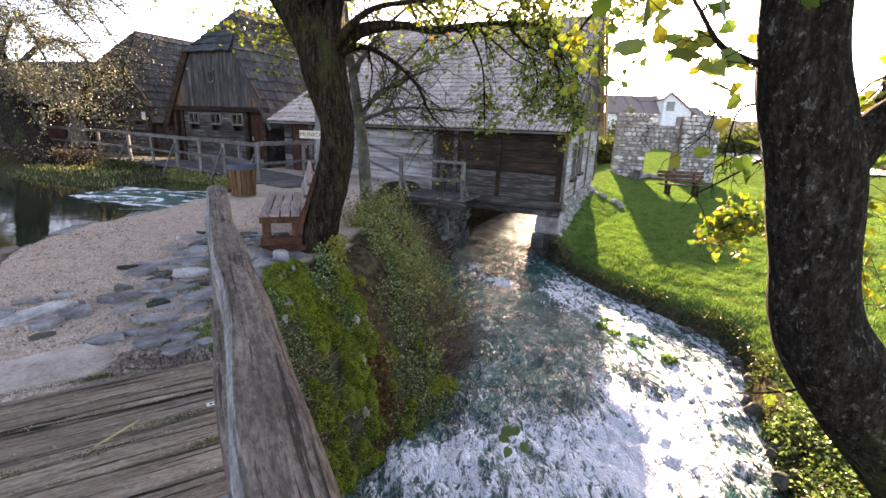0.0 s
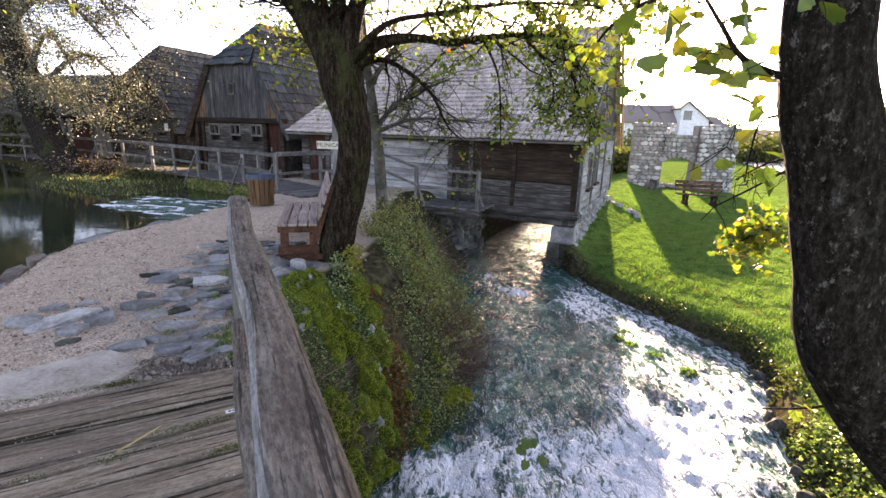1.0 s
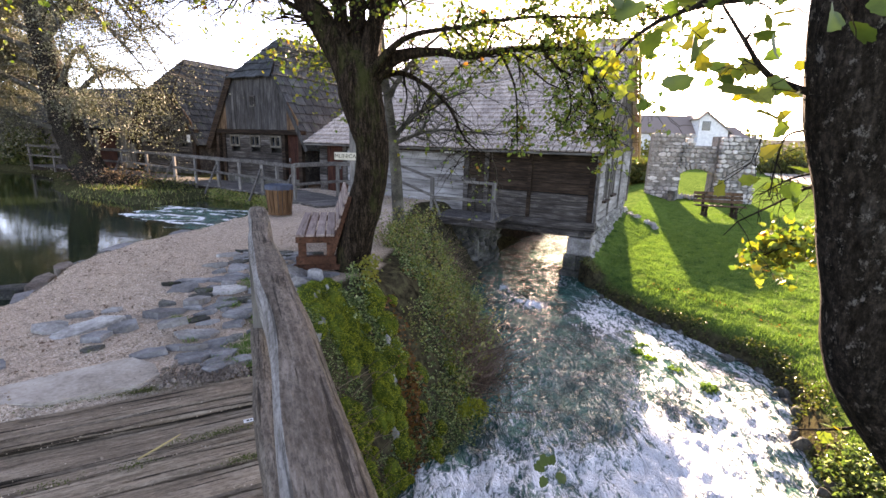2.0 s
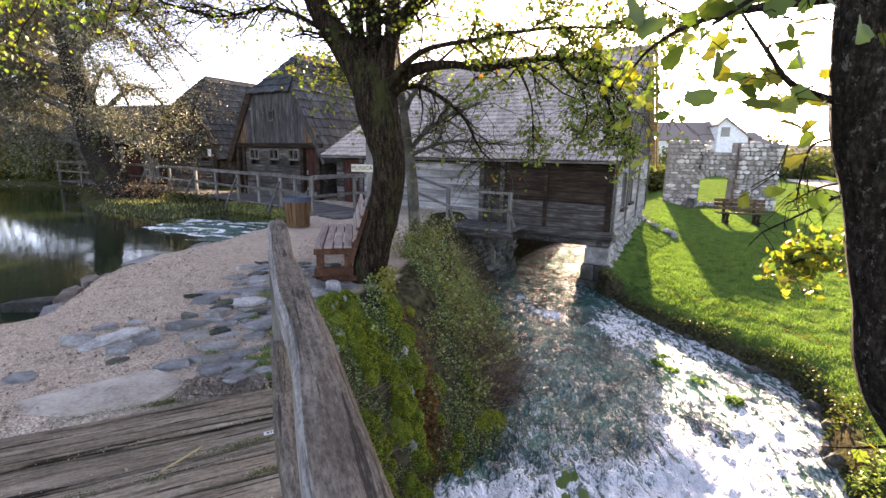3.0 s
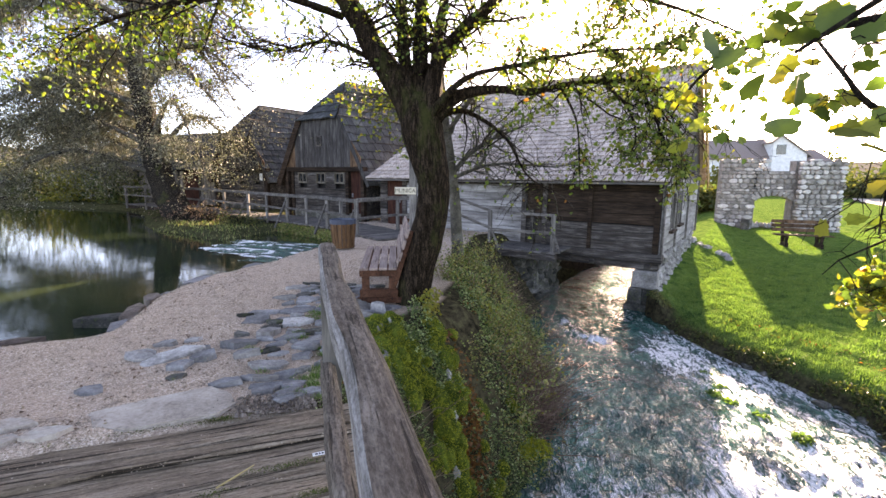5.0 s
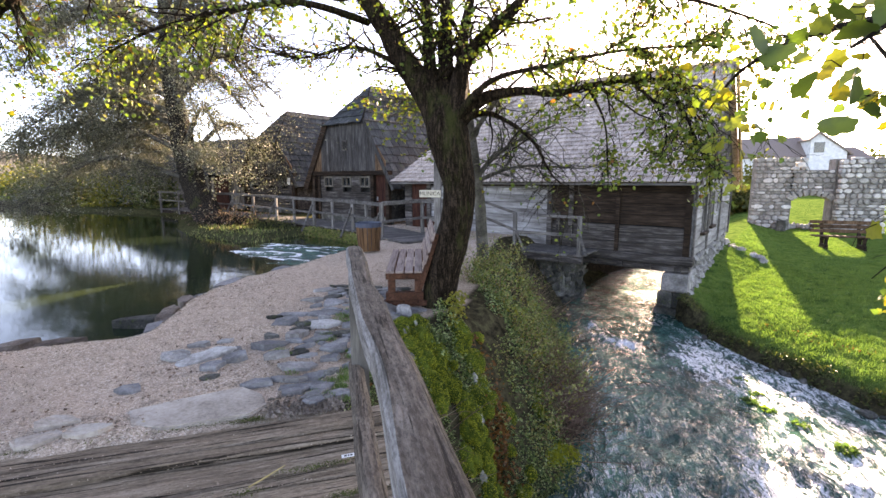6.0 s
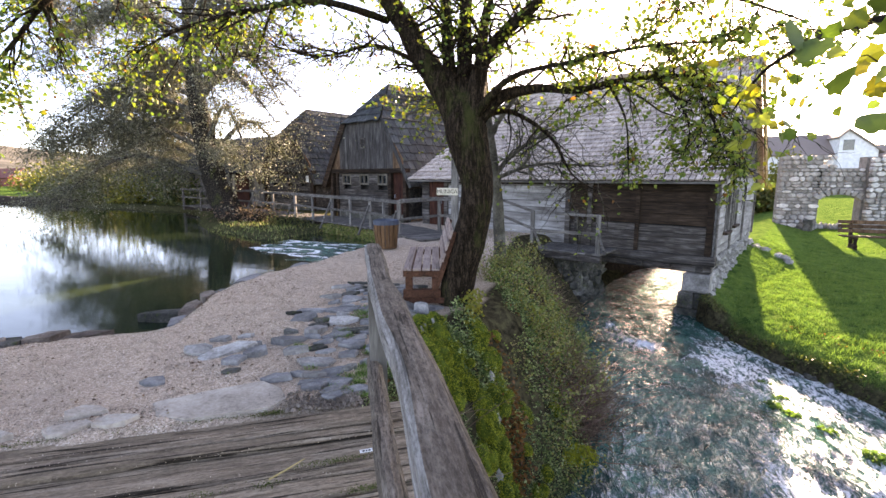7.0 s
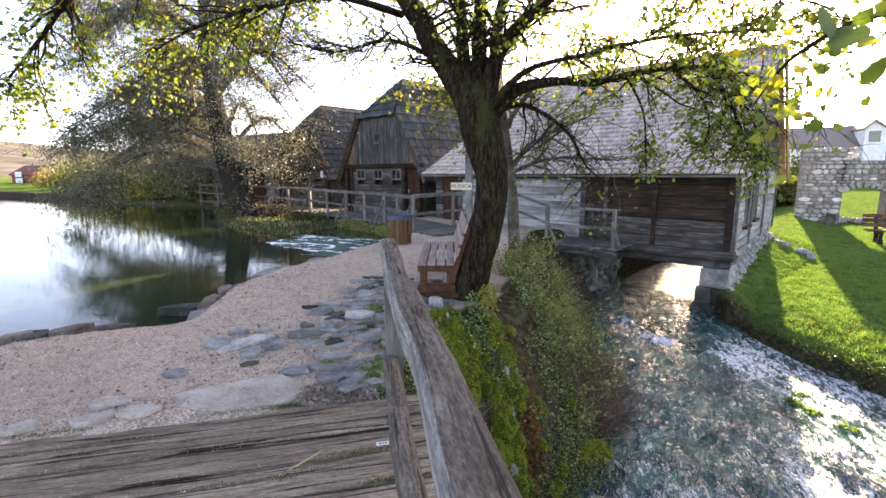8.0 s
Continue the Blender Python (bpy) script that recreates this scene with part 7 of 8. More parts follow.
# leaf litter and bits of twig on the path
x, y = rng.uniform(-6.0, -1.9, 2600), rng.uniform(3.0, 11.5, 2600)
k_ = (pond_distance(x, y) > 0.15) & ((x - DECK_P[0]) * DECK_N[0] + (y - DECK_P[1]) * DECK_N[1] > 0.1) & (fbm(x * 1.2, y * 1.2, 83) > -0.1)
p = np.stack([x, y, ground_height(x, y)[0] + 0.006], axis=-1)[k_]
v, f = leaf_arrays(p, rng.uniform(0.015, 0.045, len(p)), rng, False, 1.6)
tagged(new("leaf_litter", fast_mesh("leaf_litter", v, f, M_DRY)), "brown leaf litter strewn over the gravel", "leaves", kind="stuff")
# crumbled earth and chips along the end of the deck
u_, w_ = rng.uniform(-0.85, 0.15, 1100), np.abs(rng.normal(0.0, 0.14, 1100))
k_ = fbm(u_ * 4, w_ * 4, 86) > -0.25
x, y = (DECK_P[0] + u_ * BU.x + w_ * BV.x)[k_], (DECK_P[1] + u_ * BU.y + w_ * BV.y)[k_]
p = np.stack([x, y, ground_height(x, y)[0] + 0.012], axis=-1)
v, f = chips(p, rng.uniform(0.008, 0.03, len(p)), rng)
tagged(new("rubble", fast_mesh("rubble", v, f, M_STONE_BROWN)), "crumbled earth and stone chips at the end of the deck", "rubble", kind="stuff")
# grit and moss in the joints of the deck
GAPS = (-0.2, -0.3, -0.43, -0.69, -0.81, -0.99, -1.21)
u_, w_ = rng.uniform(-3.0, 0.1, 700), np.array(GAPS)[rng.integers(0, len(GAPS), 700)] + rng.normal(size=700) * 0.02
p = np.stack([DECK_P[0] + u_ * BU.x + w_ * BV.x, DECK_P[1] + u_ * BU.y + w_ * BV.y, np.full(700, 0.002)], axis=-1)
v, f = chips(p, rng.uniform(0.004, 0.009, 700), rng)
tagged(new("grit", fast_mesh("grit", v, f, M_CHIP)), "pale grit lodged between the deck planks", "gravel", kind="stuff")
u_ = np.concatenate([rng.normal(c_, s_, n_) for c_, s_, n_ in ((-0.3, 0.12, 380), (-0.7, 0.05, 120), (-0.15, 0.08, 300), (-1.05, 0.06, 90), (-0.75, 0.07, 420), (-1.3, 0.3, 260), (-2.4, 0.35, 500))])
w_ = np.concatenate([np.full(n_, c_) for c_, n_ in ((-0.69, 380), (-0.81, 120), (-0.99, 300), (-0.81, 90), (0.03, 420), (0.03, 260), (0.03, 500))]) + rng.normal(size=len(u_)) * 0.014
p = np.stack([DECK_P[0] + u_ * BU.x + w_ * BV.x, DECK_P[1] + u_ * BU.y + w_ * BV.y, rng.uniform(-0.01, 0.012, len(u_))], axis=-1)
v, f = leaf_arrays(p, rng.uniform(0.006, 0.014, len(p)), rng, False, 1.0)
tagged(new("moss", fast_mesh("moss", v, f, M_JOINT_MOSS)), "green moss growing in the joints of the deck", "moss", kind="stuff")

# ---- growth on the banks ----
def on_ground(n, rng, box, keep):
    (x0, x1), (y0, y1) = box
    x, y = rng.uniform(x0, x1, n), rng.uniform(y0, y1, n)
    xl, xt, xr = np.interp(y, Y_S, X_L), np.interp(y, Y_T, X_T), np.interp(y, Y_R, X_R)
    t = (x - xt) / np.maximum(0.2, xl - xt)
    k = keep(x, y, t, x - xr)
    x, y, t = x[k], y[k], t[k]
    z = ground_height(x, y)[0]
    return np.stack([x, y, z], axis=-1), t


def stuff(name, label, chunks, mat, category="plants"):
    v, f = join_arrays(chunks)
    return tagged(new(name, fast_mesh(name, v, f, mat)), label, category, kind="stuff")


rng = np.random.default_rng(200)


def cushion(p, rad, hgt, n, rng):
    """Points on low domes about each p."""
    a, r = rng.uniform(0, 2 * np.pi, (len(p), n)), np.sqrt(rng.random((len(p), n)))
    q = np.repeat(p[:, None, :], n, axis=1)
    q[:, :, 0] += np.cos(a) * r * rad[:, None]
    q[:, :, 1] += np.sin(a) * r * rad[:, None]
    q[:, :, 2] += hgt[:, None] * (1 - r * r)
    return q.reshape(-1, 3)


# moss cushions along the crest of the bank
def near_line(x, y, pts):
    best = np.full(x.shape, 1e9)
    for (ax, ay), (bx, by) in zip(pts[:-1], pts[1:]):
        ex, ey = bx - ax, by - ay
        k = np.clip(((x - ax) * ex + (y - ay) * ey) / (ex * ex + ey * ey), 0, 1)
        best = np.minimum(best, np.hypot(x - ax - k * ex, y - ay - k * ey))
    return best


def slope_axes(p):
    """Upward normal, downhill and level directions of the ground at each point."""
    e = 0.05
    z0 = ground_height(p[:, 0], p[:, 1])[0]
    gx_ = (ground_height(p[:, 0] + e, p[:, 1])[0] - z0) / e
    gy_ = (ground_height(p[:, 0], p[:, 1] + e)[0] - z0) / e
    n_ = np.stack([-gx_, -gy_, np.ones(len(p))], axis=-1)
    n_ /= np.linalg.norm(n_, axis=1)[:, None]
    down_ = np.array([[0, 0, -1.0]]) + n_ * n_[:, 2:3]
    down_ /= np.linalg.norm(down_, axis=1)[:, None] + 1e-6
    return n_, down_, np.cross(n_, down_)


def moss_domes(p, rad, hgt, tufts, rng):
    """Cushions hanging on the slope: solid domes, and the tufts on them with their outward directions."""
    n_, d_, b_ = slope_axes(p)
    k, rings, seg = len(p), 5, 12
    th, ph = np.linspace(0.0, np.pi / 2, rings), np.linspace(0, 2 * np.pi, seg, endpoint=False)
    T, P = np.meshgrid(th, ph, indexing="ij")
    dirs = np.stack([np.sin(T) * np.cos(P), np.sin(T) * np.sin(P), np.cos(T)], axis=-1).reshape(-1, 3)

    def place(u, shrink):
        return p[:, None] + shrink * (d_[:, None] * (u[..., 0:1] * rad[:, None, None] * 1.5) + b_[:, None] * (u[..., 1:2] * rad[:, None, None]) + n_[:, None] * (u[..., 2:3] * hgt[:, None, None]))

    u = np.repeat(dirs[None], k, axis=0) * (1 + 0.12 * rng.normal(size=(k, len(dirs), 1)))
    verts = place(u, 0.9).reshape(-1, 3)
    i_, j_ = np.meshgrid(np.arange(rings - 1), np.arange(seg), indexing="ij")
    q_ = np.stack([i_ * seg + j_, (i_ + 1) * seg + j_, (i_ + 1) * seg + (j_ + 1) % seg, i_ * seg + (j_ + 1) % seg], axis=-1).reshape(-1, 4)
    faces = (np.arange(k)[:, None, None] * len(dirs) + q_[None]).reshape(-1, 4)
    u = rng.normal(size=(k, tufts, 3))
    u[..., 2] = np.abs(u[..., 2])
    u /= np.linalg.norm(u, axis=2)[..., None]
    out = d_[:, None] * u[..., 0:1] + b_[:, None] * u[..., 1:2] + n_[:, None] * u[..., 2:3]
    return (verts, faces), place(u, 0.97).reshape(-1, 3), out.reshape(-1, 3)


M_MOSS_BODY = mineral("moss_body", (0.02, 0.032, 0.006), (0.06, 0.085, 0.012), (0.12, 0.15, 0.02), scale=16, vary=0.3, bump=1.0, dist=0.03)
MOSS_A = [(-1.6, 5.75), (-1.45, 5.5), (-1.24, 5.5), (-1.08, 5.53), (-0.97, 5.47), (-0.72, 5.43), (-0.84, 4.95)]
MOSS_B = [(-0.94, 6.09), (-0.81, 5.95), (-0.8, 5.8)]
MOSS_C = [(-1.2, 6.3), (-1.1, 6.05)]
p, t = on_ground(26000, rng, ((-1.9, -0.2), (4.2, 7.0)), lambda x, y, t, d: (rng.random(len(x)) < np.clip(1.2 - near_line(x, y, MOSS_A) / 0.22, 0.0, 0.6)) & (fbm(x * 5, y * 5, 68) > -0.15) | (rng.random(len(x)) < np.clip(0.9 - near_line(x, y, MOSS_B) / 0.12, 0, 0.5)) | (rng.random(len(x)) < np.clip(0.9 - near_line(x, y, MOSS_C) / 0.1, 0, 0.5)) | ((rng.random(len(x)) < 0.02) & (t > 0.2)))
p = p[:260]
solid, q, out = moss_domes(p, rng.uniform(0.04, 0.11, len(p)), rng.uniform(0.05, 0.15, len(p)), 300, rng)
me = fast_mesh("moss", *solid, M_MOSS_BODY, True)
tagged(new("moss", me), "dense green moss cushions hanging on the bank", "moss", kind="stuff")
stuff("moss", "yellow-green moss tips on the cushions of the bank", [leaf_arrays(q, rng.uniform(0.008, 0.017, len(q)), rng, False, 0.6, out)], M_MOSS, "moss")
# bright cress clump at the water's edge
q = cushion(np.array([[0.1, 6.45, -1.72], [0.2, 6.6, -1.78], [0.0, 6.3, -1.66]]), np.array([0.2, 0.15, 0.14]), np.array([0.16, 0.12, 0.1]), 420, rng)
stuff("water_weeds", "yellow-green leafy clump at the foot of the bank", [leaf_arrays(q, rng.uniform(0.02, 0.045, len(q)), rng, False, 0.6)], M_MOSS)
# small glossy ivy beside the rail and down to the water
p, t = on_ground(60000, rng, ((-1.8, 0.2), (3.4, 6.0)), lambda x, y, t, d: (t > 0.05) & (t < 0.97) & (rng.random(len(x)) < 0.8) & ((near_line(x, y, MOSS_A) > 0.12) | (fbm(x * 7, y * 7, 75) > 0.1)))
p[:, 2] += rng.random(len(p)) ** 2 * 0.09
stuff("ivy", "small glossy ivy leaves on the bank beside the bridge", [leaf_arrays(p, rng.uniform(0.014, 0.032, len(p)), rng, False, 0.7)], M_IVY)
# ivy and low herbs
p, t = on_ground(52000, rng, ((-2.2, 0.8), (5.6, 13.2)), lambda x, y, t, d: ((t > 0.1) | ((t > -0.06) & (y > 6.2))) & (t < 0.93) & (fbm(x * 2.4, y * 2.4, 62) > -0.08) & (y < 11.2))
p[:, 2] += rng.random(len(p)) ** 2 * 0.2 * (1 + fbm(p[:, 0] * 3, p[:, 1] * 3, 76))
stuff("ivy", "dark ivy and low herbs covering the bank", [leaf_arrays(p, rng.uniform(0.02, 0.05, len(p)), rng, False, 0.5)], M_IVY)
# low cover on the steep foot of the bank
p, t = on_ground(36000, rng, ((-1.6, 0.9), (5.4, 12.4)), lambda x, y, t, d: (t > 0.35) & (t < 1.02) & (fbm(x * 2.9, y * 2.9, 70) > 0.05))
p[:, 2] += rng.random(len(p)) ** 2 * 0.24
stuff("ivy", "dark tangled herbs at the foot of the bank", [leaf_arrays(p, rng.uniform(0.018, 0.045, len(p)), rng, False, 0.4)], M_SHRUB)
# yellow leaves at the foot of the maple
p, t = on_ground(9000, rng, ((-1.7, -0.8), (5.9, 7.2)), lambda x, y, t, d: np.hypot((x + 1.25) / 0.16, (y - 6.4) / 0.3) < rng.uniform(0.2, 1.0, len(x)))
p = p[:260]
p[:, 2] += rng.uniform(0.02, 0.36, len(p))
stuff("yellow_leaves", "yellow autumn leaves at the foot of the maple", [leaf_arrays(p, rng.uniform(0.025, 0.05, len(p)), rng, True, 0.3)], M_LEAF_YELLOW, "leaves")
# dead leaves
p, t = on_ground(9000, rng, ((-2.0, 0.6), (3.2, 9)), lambda x, y, t, d: (t > 0.1) & (t < 0.85) & (((fbm(x * 1.1, y * 1.1, 63) > 0.35) & (rng.random(len(x)) < 0.3)) | (np.hypot((x + 0.98) / 0.14, (y - 6.2) / 0.2) < 1)))
p[:, 2] += 0.03 + rng.random(len(p)) * 0.06
stuff("dead_leaves", "rust-brown fallen leaves caught on the bank", [leaf_arrays(p, rng.uniform(0.03, 0.06, len(p)), rng, True, 0.9)], M_LEAF_RUST, "leaves")
x, y = rng.normal(-0.56, 0.09, 800), rng.normal(5.7, 0.24, 800)
x = x - 0.35 * (y - 5.7)
p = np.stack([x, y, ground_height(x, y)[0] + rng.uniform(0.03, 0.13, 800)], axis=-1)
stuff("dead_leaves", "rust-brown leaves gathered in a hollow of the bank", [leaf_arrays(p, rng.uniform(0.025, 0.05, 800), rng, True, 0.7)], M_LEAF_RUST, "leaves")
# a drift of fallen leaves across the meadow
DRIFT = [(4.05, 11.78), (4.79, 10.97), (5.46, 10.13), (5.59, 9.17), (5.64, 8.66)]
p, t = on_ground(5200, rng, ((3.5, 8.5), (6.0, 13)), lambda x, y, t, d: (d > 0.5) & (near_line(x, y, DRIFT) < 0.14 + 0.1 * rng.random(len(x))))
p[:, 2] += 0.01
stuff("dead_leaves", "line of brown fallen leaves across the grass", [leaf_arrays(p[::2], rng.uniform(0.03, 0.06, len(p[::2])), rng, False, 1.0)], M_LEAF_RUST, "leaves")
# shrubby growth between the tree and the mill
chunks, sp = [], []
p, t = on_ground(1500, rng, ((-2.3, 0.2), (6.3, 10.0)), lambda x, y, t, d: (t > -0.12) & (t < 0.75) & (rng.random(len(x)) < 0.8 - 0.6 * np.abs(t)) & (fbm(x * 2.0, y * 2.0, 77) > 0.0))
for o in p:
    d = rng.normal(size=3) * 0.45 + np.array([0.15, -0.1, 1.0])
    H_ = rng.uniform(0.15, 0.5) + 0.8 * max(0.0, float(fbm(np.array([o[0] * 1.1]), np.array([o[1] * 1.1]), 69)[0]))
    w = wander(o, o + d * H_, 6, 0.05 * H_, rng, 0.25 * H_)
    chunks.append(tube_arrays(w, np.linspace(0.005, 0.002, 6), 3))
    m_ = rng.poisson(30)
    idx = rng.integers(1, 6, size=m_)
    sp.append(w[idx] + rng.normal(size=(m_, 3)) * 0.05)
sp = np.concatenate(sp)
stuff("shrub_stems", "thin stems of the bank shrubs", chunks, M_DRY)
pick = rng.random(len(sp)) < 0.8
stuff("shrub_leaves", "small green shrub leaves on the bank", [leaf_arrays(sp[pick], rng.uniform(0.028, 0.06, pick.sum()), rng, False, 0.3)], M_SHRUB)
stuff("shrub_leaves", "yellowing shrub leaves on the bank", [leaf_arrays(sp[~pick], rng.uniform(0.025, 0.05, (~pick).sum()), rng, False, 0.3)], M_LEAF_YELLOW)
# dry brown stalks over the water's edge
chunks = []
p, t = on_ground(9000, rng, ((-1.2, 0.9), (4.6, 12.4)), lambda x, y, t, d: (t > 0.42) & (t < 1.0) & ((fbm(x * 0.9, y * 0.7, 64) > 0.15) | (np.hypot((x - 0.1) / 0.45, (y - 7.9) / 1.1) < 1)))
for o in p:
    d = rng.normal(size=3) * 0.5 + np.array([0.35, -0.1, 0.6])
    H_ = rng.uniform(0.12, 0.42)
    w = wander(o, o + d * H_, 4, 0.06 * H_, rng, 0.2 * H_)
    chunks.append(tube_arrays(w, np.linspace(0.005, 0.002, 4), 3))
p, t = on_ground(9000, rng, ((-0.6, 0.9), (6.2, 9.6)), lambda x, y, t, d: (t > 0.45) & (t < 1.0) & (np.hypot((x - 0.2) / 0.5, (y - 7.9) / 1.4) < rng.uniform(0.3, 1.0, len(x))))
for o in p[:1100]:
    d = rng.normal(size=3) * 0.6 + np.array([0.25, -0.15, 0.6])
    H_ = rng.uniform(0.15, 0.45)
    w = wander(o, o + d * H_, 5, 0.1 * H_, rng, 0.25 * H_)
    chunks.append(tube_arrays(w, np.linspace(0.006, 0.002, 5), 3))
stuff("dry_stalks", "dry reddish-brown stalks and twigs along the water", chunks, M_DRY)


def blades(p, hgt, wid, rng, lean=0.35):
    n = len(p)
    a = rng.uniform(0, 2 * np.pi, n)
    d = np.stack([np.cos(a), np.sin(a), np.zeros(n)], axis=-1) * (wid / 2)[:, None]
    top = p + np.stack([rng.normal(size=n) * lean, rng.normal(size=n) * lean, np.ones(n)], axis=-1) * hgt[:, None]
    v = np.stack([p - d, p + d, top], axis=1).reshape(-1, 3)
    return v, np.arange(3 * n).reshape(-1, 3)


# meadow grass
p, t = on_ground(560000, rng, ((2.2, 15.0), (4.8, 27.5)), lambda x, y, t, d: (d > 0.32 + 0.15 * fbm(x * 2, y * 2, 67)) & (rng.random(len(x)) < np.clip(1.25 - y / 24, 0.25, 1)) & ((x - 2.7) * 0.938 - (y - 13.4) * 0.348 > 0.25))
stuff("grass", "short green meadow grass", [blades(p, rng.uniform(0.02, 0.07, len(p)) * (1 + 0.9 * fbm(p[:, 0] * 2.2, p[:, 1] * 2.2, 73) + 1.1 * fbm(p[:, 0] * 7, p[:, 1] * 7, 78, 2)).clip(0.25, 2.6), rng.uniform(0.006, 0.014, len(p)), rng, 0.45)], M_GRASS, "grass")
# tufts along the gravel and deck edge
p, t = on_ground(2500, rng, ((-2.7, -1.5), (4.0, 6.4)), lambda x, y, t, d: (t < 0.1) & (fbm(x * 2.5, y * 2.5, 65) > 0.05))
q = cushion(p[:150], np.full(150, 0.06), np.zeros(150), 40, rng)
stuff("grass", "small grass tufts at the edge of the gravel", [blades(q, rng.uniform(0.02, 0.05, len(q)), rng.uniform(0.006, 0.01, len(q)), rng, 0.6)], M_GRASS, "grass")
# rank weeds at the far waterline and on the near bank under the leaning tree
p, t = on_ground(42000, rng, ((2.2, 5.6), (2.6, 13.5)), lambda x, y, t, d: (d > -0.08) & (d < 0.42 + 0.5 * smooth(8, 5, y) + 0.3 * fbm(x * 2, y * 2, 79)) & (fbm(x * 2.2, y * 2.2, 66) > -0.15))
p[:, 2] += rng.random(len(p)) * 0.12
stuff("water_weeds", "rank dark green weeds along the stream bank", [leaf_arrays(p, rng.uniform(0.03, 0.075, len(p)), rng, False, 0.6)], M_HEDGE)
p, t = on_ground(32000, rng, ((2.2, 5.0), (2.7, 6.2)), lambda x, y, t, d: (d > -0.1) & (d < 0.9 + 0.4 * fbm(x * 2, y * 2, 85)) & (fbm(x * 2.4, y * 2.4, 74) > -0.25))
p[:, 2] += rng.random(len(p)) ** 2 * 0.2
stuff("water_weeds", "leafy green weeds round the foot of the leaning maple", [leaf_arrays(p, rng.uniform(0.03, 0.07, len(p)), rng, False, 0.6)], M_IVY)
for k, (x, y) in enumerate([(3.0, 9.85), (3.1, 9.3), (3.35, 8.4), (2.9, 9.0), (3.05, 8.75), (3.7, 7.9)]):
    q = cushion(np.array([[x, y, -1.84]]), np.array([0.16]), np.array([0.06]), 260, rng)
    stuff("water_weeds", "clump of cress standing in the stream", [leaf_arrays(q, rng.uniform(0.03, 0.07, len(q)), rng, False, 0.6)], M_GRASS)

# foliage on the spit under the willow
p, t = on_ground(9000, rng, ((-19, -7), (11.5, 19)), lambda x, y, t, d: (ground_height(x, y)[0] > -0.33) & (x > -14) & (x < -9.4) & (y < 15.6) & (rng.random(len(x)) < 0.8))
stuff("grass", "rough grass on the spit below the willow", [blades(p, rng.uniform(0.05, 0.16, len(p)), rng.uniform(0.02, 0.035, len(p)), rng, 0.5)], M_SHRUB, "grass")
bush_thing("bush", "tangled brown bush at the willow's foot", (-13.8, 16.2, -0.2), (1.9, 0.8, 0.75), 1500, (0.04, 0.09), M_DRY, 210, 190)
bush_thing("bush", "low brown bush beside the boardwalk", (-11.2, 15.4, -0.2), (1.2, 0.6, 0.6), 1600, (0.04, 0.09), M_HEDGE, 211, 60)

# rank growth and dead stems under the edge of the boardwalk
p = np.stack([np.interp(rng.random(3600), np.linspace(0, 1, 4), [-9.6, -8.6, -7.2, -5.9]), np.zeros(3600), np.zeros(3600)], axis=-1)
p[:, 1] = np.interp(p[:, 0], [-9.6, -7.15, -5.45], [15.75, 14.5, 13.15]) - rng.random(3600) ** 1.5 * 0.5
p[:, 2] = -0.3 + rng.random(3600) ** 1.6 * 0.28
stuff("bank_growth", "brown and green growth under the boardwalk edge", [leaf_arrays(p, rng.uniform(0.05, 0.11, len(p)), rng, False, 0.2)], M_SHRUB)

# foaming water where the pond spills towards the boardwalk
fx, fy = np.linspace(0, 1, 90), np.linspace(0, 1, 60)
U, V = np.meshgrid(fx, fy)
A, B, C, D = (np.array(q) for q in ((-10.1, 11.4), (-5.9, 9.7), (-5.7, 13.4), (-9.6, 13.6)))
XY = (A * (1 - U[..., None]) + B * U[..., None]) * (1 - V[..., None]) + (D * (1 - U[..., None]) + C * U[..., None]) * V[..., None]
hz = -0.27 + 0.045 * fbm(XY[..., 0] * 1.2 + 0.4 * XY[..., 1], XY[..., 1] * 4, 71)
edge_f = np.minimum(np.minimum(U, 1 - U) * 4, np.minimum(V, 1 - V) * 4).clip(0, 1)
ii = (np.arange(59)[:, None] * 90 + np.arange(89)[None, :])
me = fast_mesh("spill", np.concatenate([XY, (hz - 0.06 * (1 - edge_f))[..., None]], axis=-1).reshape(-1, 3), np.stack([ii, ii + 1, ii + 91, ii + 90], axis=-1).reshape(-1, 4), M_STREAM, True)
me.attributes.new("foam_glint", "FLOAT", "POINT").data.foreach_set("value", np.clip(0.08 + 0.75 * (1 - 2 * np.abs(fbm(XY[..., 0] * 0.8 + 0.3 * XY[..., 1], XY[..., 1] * 2.6, 72, 3))).clip(0, 1) ** 4 + 0.1 * smooth(0.2, 0.6, V) * smooth(0.9, 0.5, V), 0, 1).astype(np.float32).ravel())
me.attributes.new("chop", "FLOAT", "POINT").data.foreach_set("value", np.full(XY.shape[0] * XY.shape[1], 0.8, dtype=np.float32))
tagged(new("water", me), "white ripples where the pond runs over a sill", "stream", kind="structure")

# ---- far things ----
far = thing("house", pose(25.0, 90.0, 1.0), "distant white house with a brown tiled roof", "house")
part("wall", Shape().box((0, 1.5, 0), (9.2, 9, 4.2)), M_WHITE, far)
part("roof", slab([(-0.6, 0.9, 4.0), (9.4, 0.9, 4.0), (9.4, 5.2, 7.4), (-0.6, 5.2, 7.4)], 0.25, M_TILE), M_TILE, far)
part("gable_wall", Shape().prism([(9.0, 0), (14.0, 0), (14.0, 4.6), (10.0, 7.6), (9.0, 6.6)], 0.0, 9.0), M_WHITE, far)
part("roof", slab([(10.0, -0.4, 7.9), (14.8, -0.4, 4.3), (14.8, 9, 4.3), (10.0, 9, 7.9)], 0.25, M_TILE), M_TILE, far)
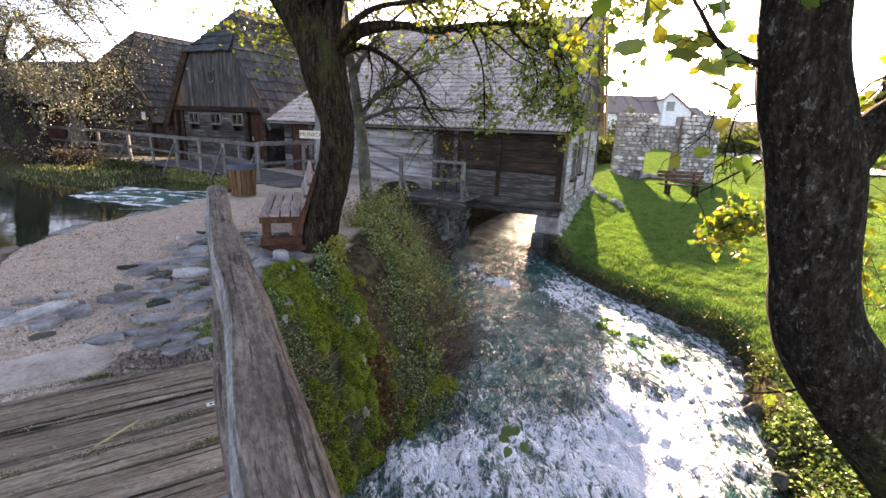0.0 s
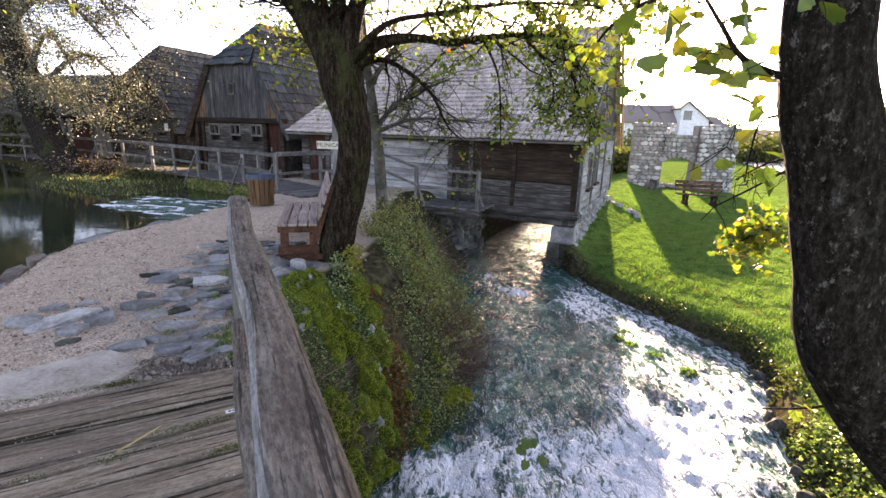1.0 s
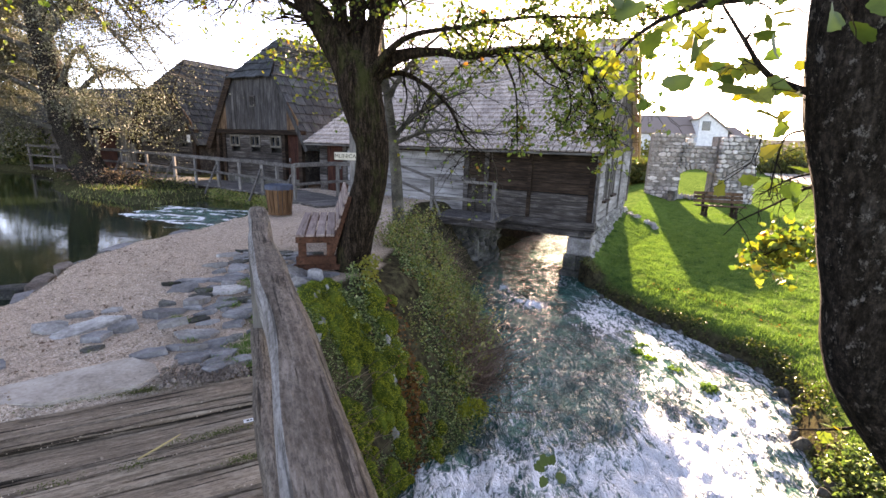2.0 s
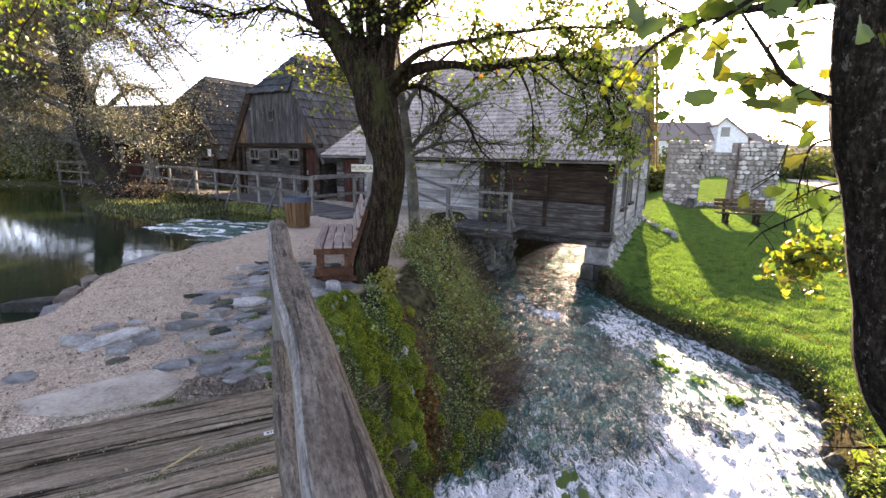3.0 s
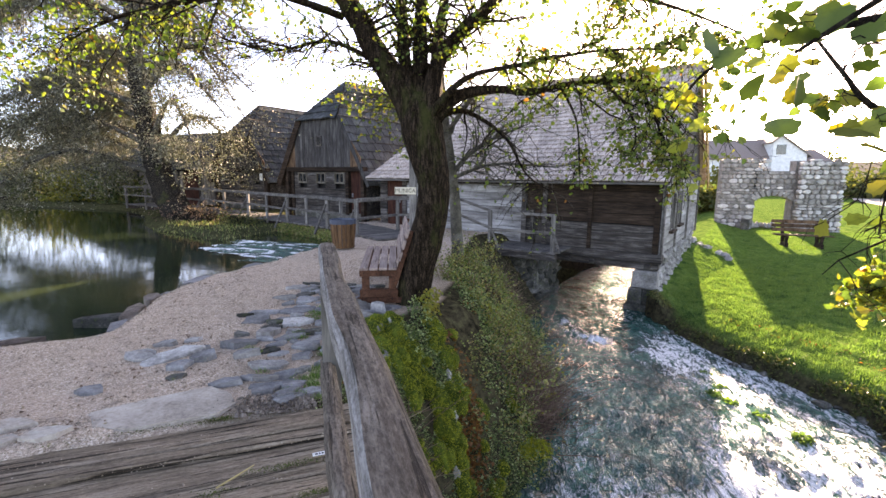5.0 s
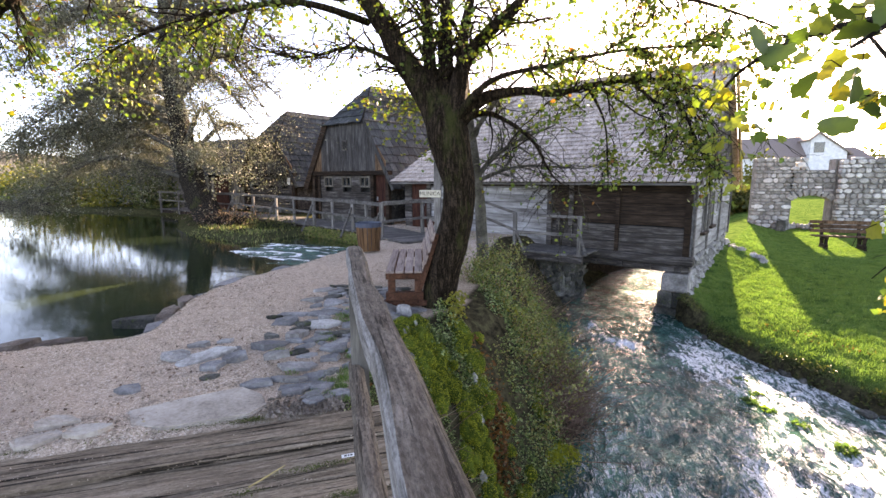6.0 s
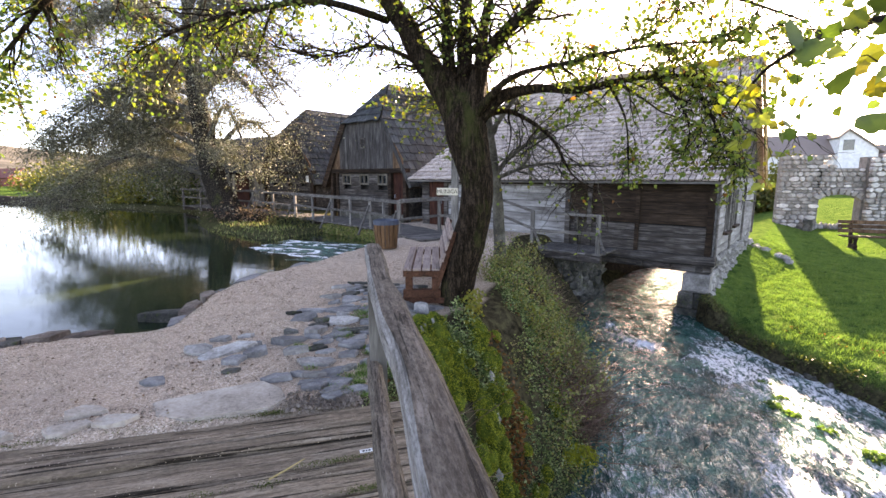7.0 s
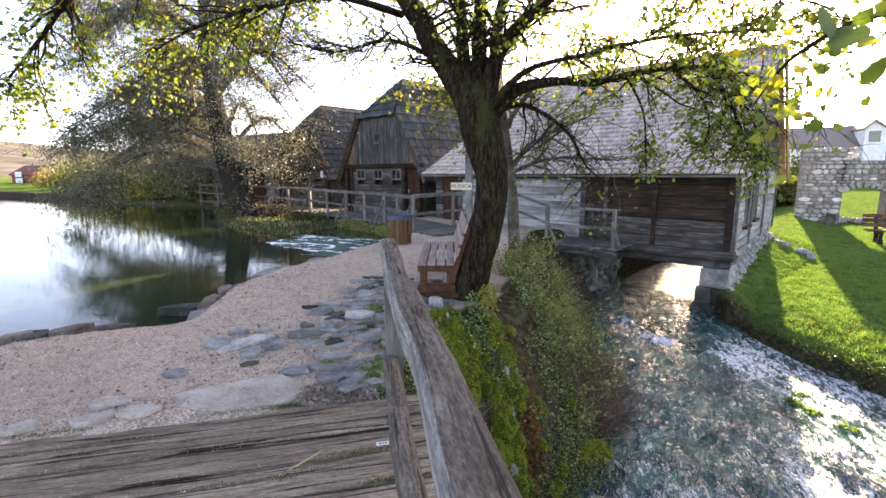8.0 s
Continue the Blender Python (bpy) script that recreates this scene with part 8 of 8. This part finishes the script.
part("roof", slab([(10.0, -0.4, 7.9), (8.6, -0.4, 6.6), (8.6, 9, 6.6), (10.0, 9, 7.9)], 0.25, M_TILE), M_TILE, far)
part("window", Shape().box((9.5, -0.06, 4.6), (10.9, -0.01, 6.2)), M_GLASS_DARK, far)
part("wall", Shape().box((14.0, 1.0, 0), (17.5, 8, 3.6)), M_WHITE, far)
part("roof", slab([(14.0, 0.4, 3.6), (17.9, 0.4, 3.6), (16.8, 4.2, 5.6), (14.0, 4.2, 5.6)], 0.2, M_TILE), M_TILE, far)
for x in (14.6, 15.7, 16.7):
    part("window", Shape().box((x, 0.94, 1.6), (x + 0.6, 0.99, 2.9)), M_GLASS_DARK, far)
red = thing("house", pose(-104, 52, -0.4) @ Matrix.Scale(0.8, 4), "distant red-roofed barn across the pond", "house")
part("wall", Shape().box((-2, 0, 0), (6, 6, 2.6)), M_RED, red)
part("roof", slab([(-2.4, -0.4, 2.5), (6.4, -0.4, 2.5), (6.4, 3, 4.6), (-2.4, 3, 4.6)], 0.2, M_RED), M_RED, red)
for z in (0.6, 2.0):
    part("sign_board", Shape().box((0.6, -0.6, z), (3.0, -0.45, z + 1.1)), M_WHITE, red, "white board")
dam = thing("weir", pose(0, 0, 0), "long dark weir beam across the pond", "weir")
part("beam", Shape().beam((-62, 27.0, -0.1), (-36, 23.4, -0.1), 0.5, 0.5), M_WALL_DARK, dam)
ROAD = [(22, 34, 30, 34), (24.2, 40, 33, 42), (28.3, 55, 38, 55), (40, 80, 49, 80), (62, 126, 74, 124), (90, 185, 104, 183)]
rv = [(x, y, ground_z(x, y) + 0.1) for a, b_, c_, d_ in ROAD for x, y in ((a, b_), (c_, d_))]
road = tagged(new("road", fast_mesh("road", rv, [(2 * k, 2 * k + 1, 2 * k + 3, 2 * k + 2) for k in range(len(ROAD) - 1)], M_CONCRETE)), "pale country road beyond the meadow", "road", kind="structure")
# the four hedges at y 46-47 are added, to block low sky glare
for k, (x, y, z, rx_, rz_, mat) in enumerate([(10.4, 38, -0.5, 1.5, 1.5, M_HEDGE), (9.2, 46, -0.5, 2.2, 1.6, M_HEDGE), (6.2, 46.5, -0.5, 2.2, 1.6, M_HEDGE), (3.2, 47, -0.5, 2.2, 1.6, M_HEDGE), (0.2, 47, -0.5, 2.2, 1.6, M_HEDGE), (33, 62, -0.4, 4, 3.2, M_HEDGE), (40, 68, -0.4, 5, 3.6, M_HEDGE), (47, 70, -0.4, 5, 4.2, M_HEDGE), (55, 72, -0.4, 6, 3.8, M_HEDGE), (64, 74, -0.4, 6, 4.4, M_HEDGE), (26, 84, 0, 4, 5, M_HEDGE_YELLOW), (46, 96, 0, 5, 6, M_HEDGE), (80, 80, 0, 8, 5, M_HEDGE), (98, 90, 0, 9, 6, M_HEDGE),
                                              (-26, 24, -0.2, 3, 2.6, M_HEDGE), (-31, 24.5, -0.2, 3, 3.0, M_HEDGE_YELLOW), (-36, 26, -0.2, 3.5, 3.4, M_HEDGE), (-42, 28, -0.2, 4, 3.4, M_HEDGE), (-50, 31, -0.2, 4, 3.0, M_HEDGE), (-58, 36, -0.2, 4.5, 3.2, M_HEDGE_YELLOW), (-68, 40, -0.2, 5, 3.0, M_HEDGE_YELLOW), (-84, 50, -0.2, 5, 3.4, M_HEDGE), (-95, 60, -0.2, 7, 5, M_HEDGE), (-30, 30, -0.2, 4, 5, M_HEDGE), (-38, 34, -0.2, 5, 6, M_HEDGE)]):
    bush_thing("bush", "distant hedge bush beyond the meadow, four of them added to block low sky" if x > 0 else "waterside bush on the far bank", (x, y, z), (rx_, rx_ * 0.7, rz_), 1800, (0.1 + 0.004 * y, 0.2 + 0.006 * y), mat, 600 + k, 40)

# ---- the mill's lowest shingles, one by one ----
for c_ in MILL_CELLS:
    me = bpy.data.meshes.new("shingle")
    me.from_pydata(c_.tolist(), [], [(0, 1, 2, 3), (3, 2, 5, 4), (0, 3, 4), (1, 5, 2)])
    me.materials.append(M_SHINGLE)
    part("shingle", me, M_SHINGLE, MILL_ROOF)
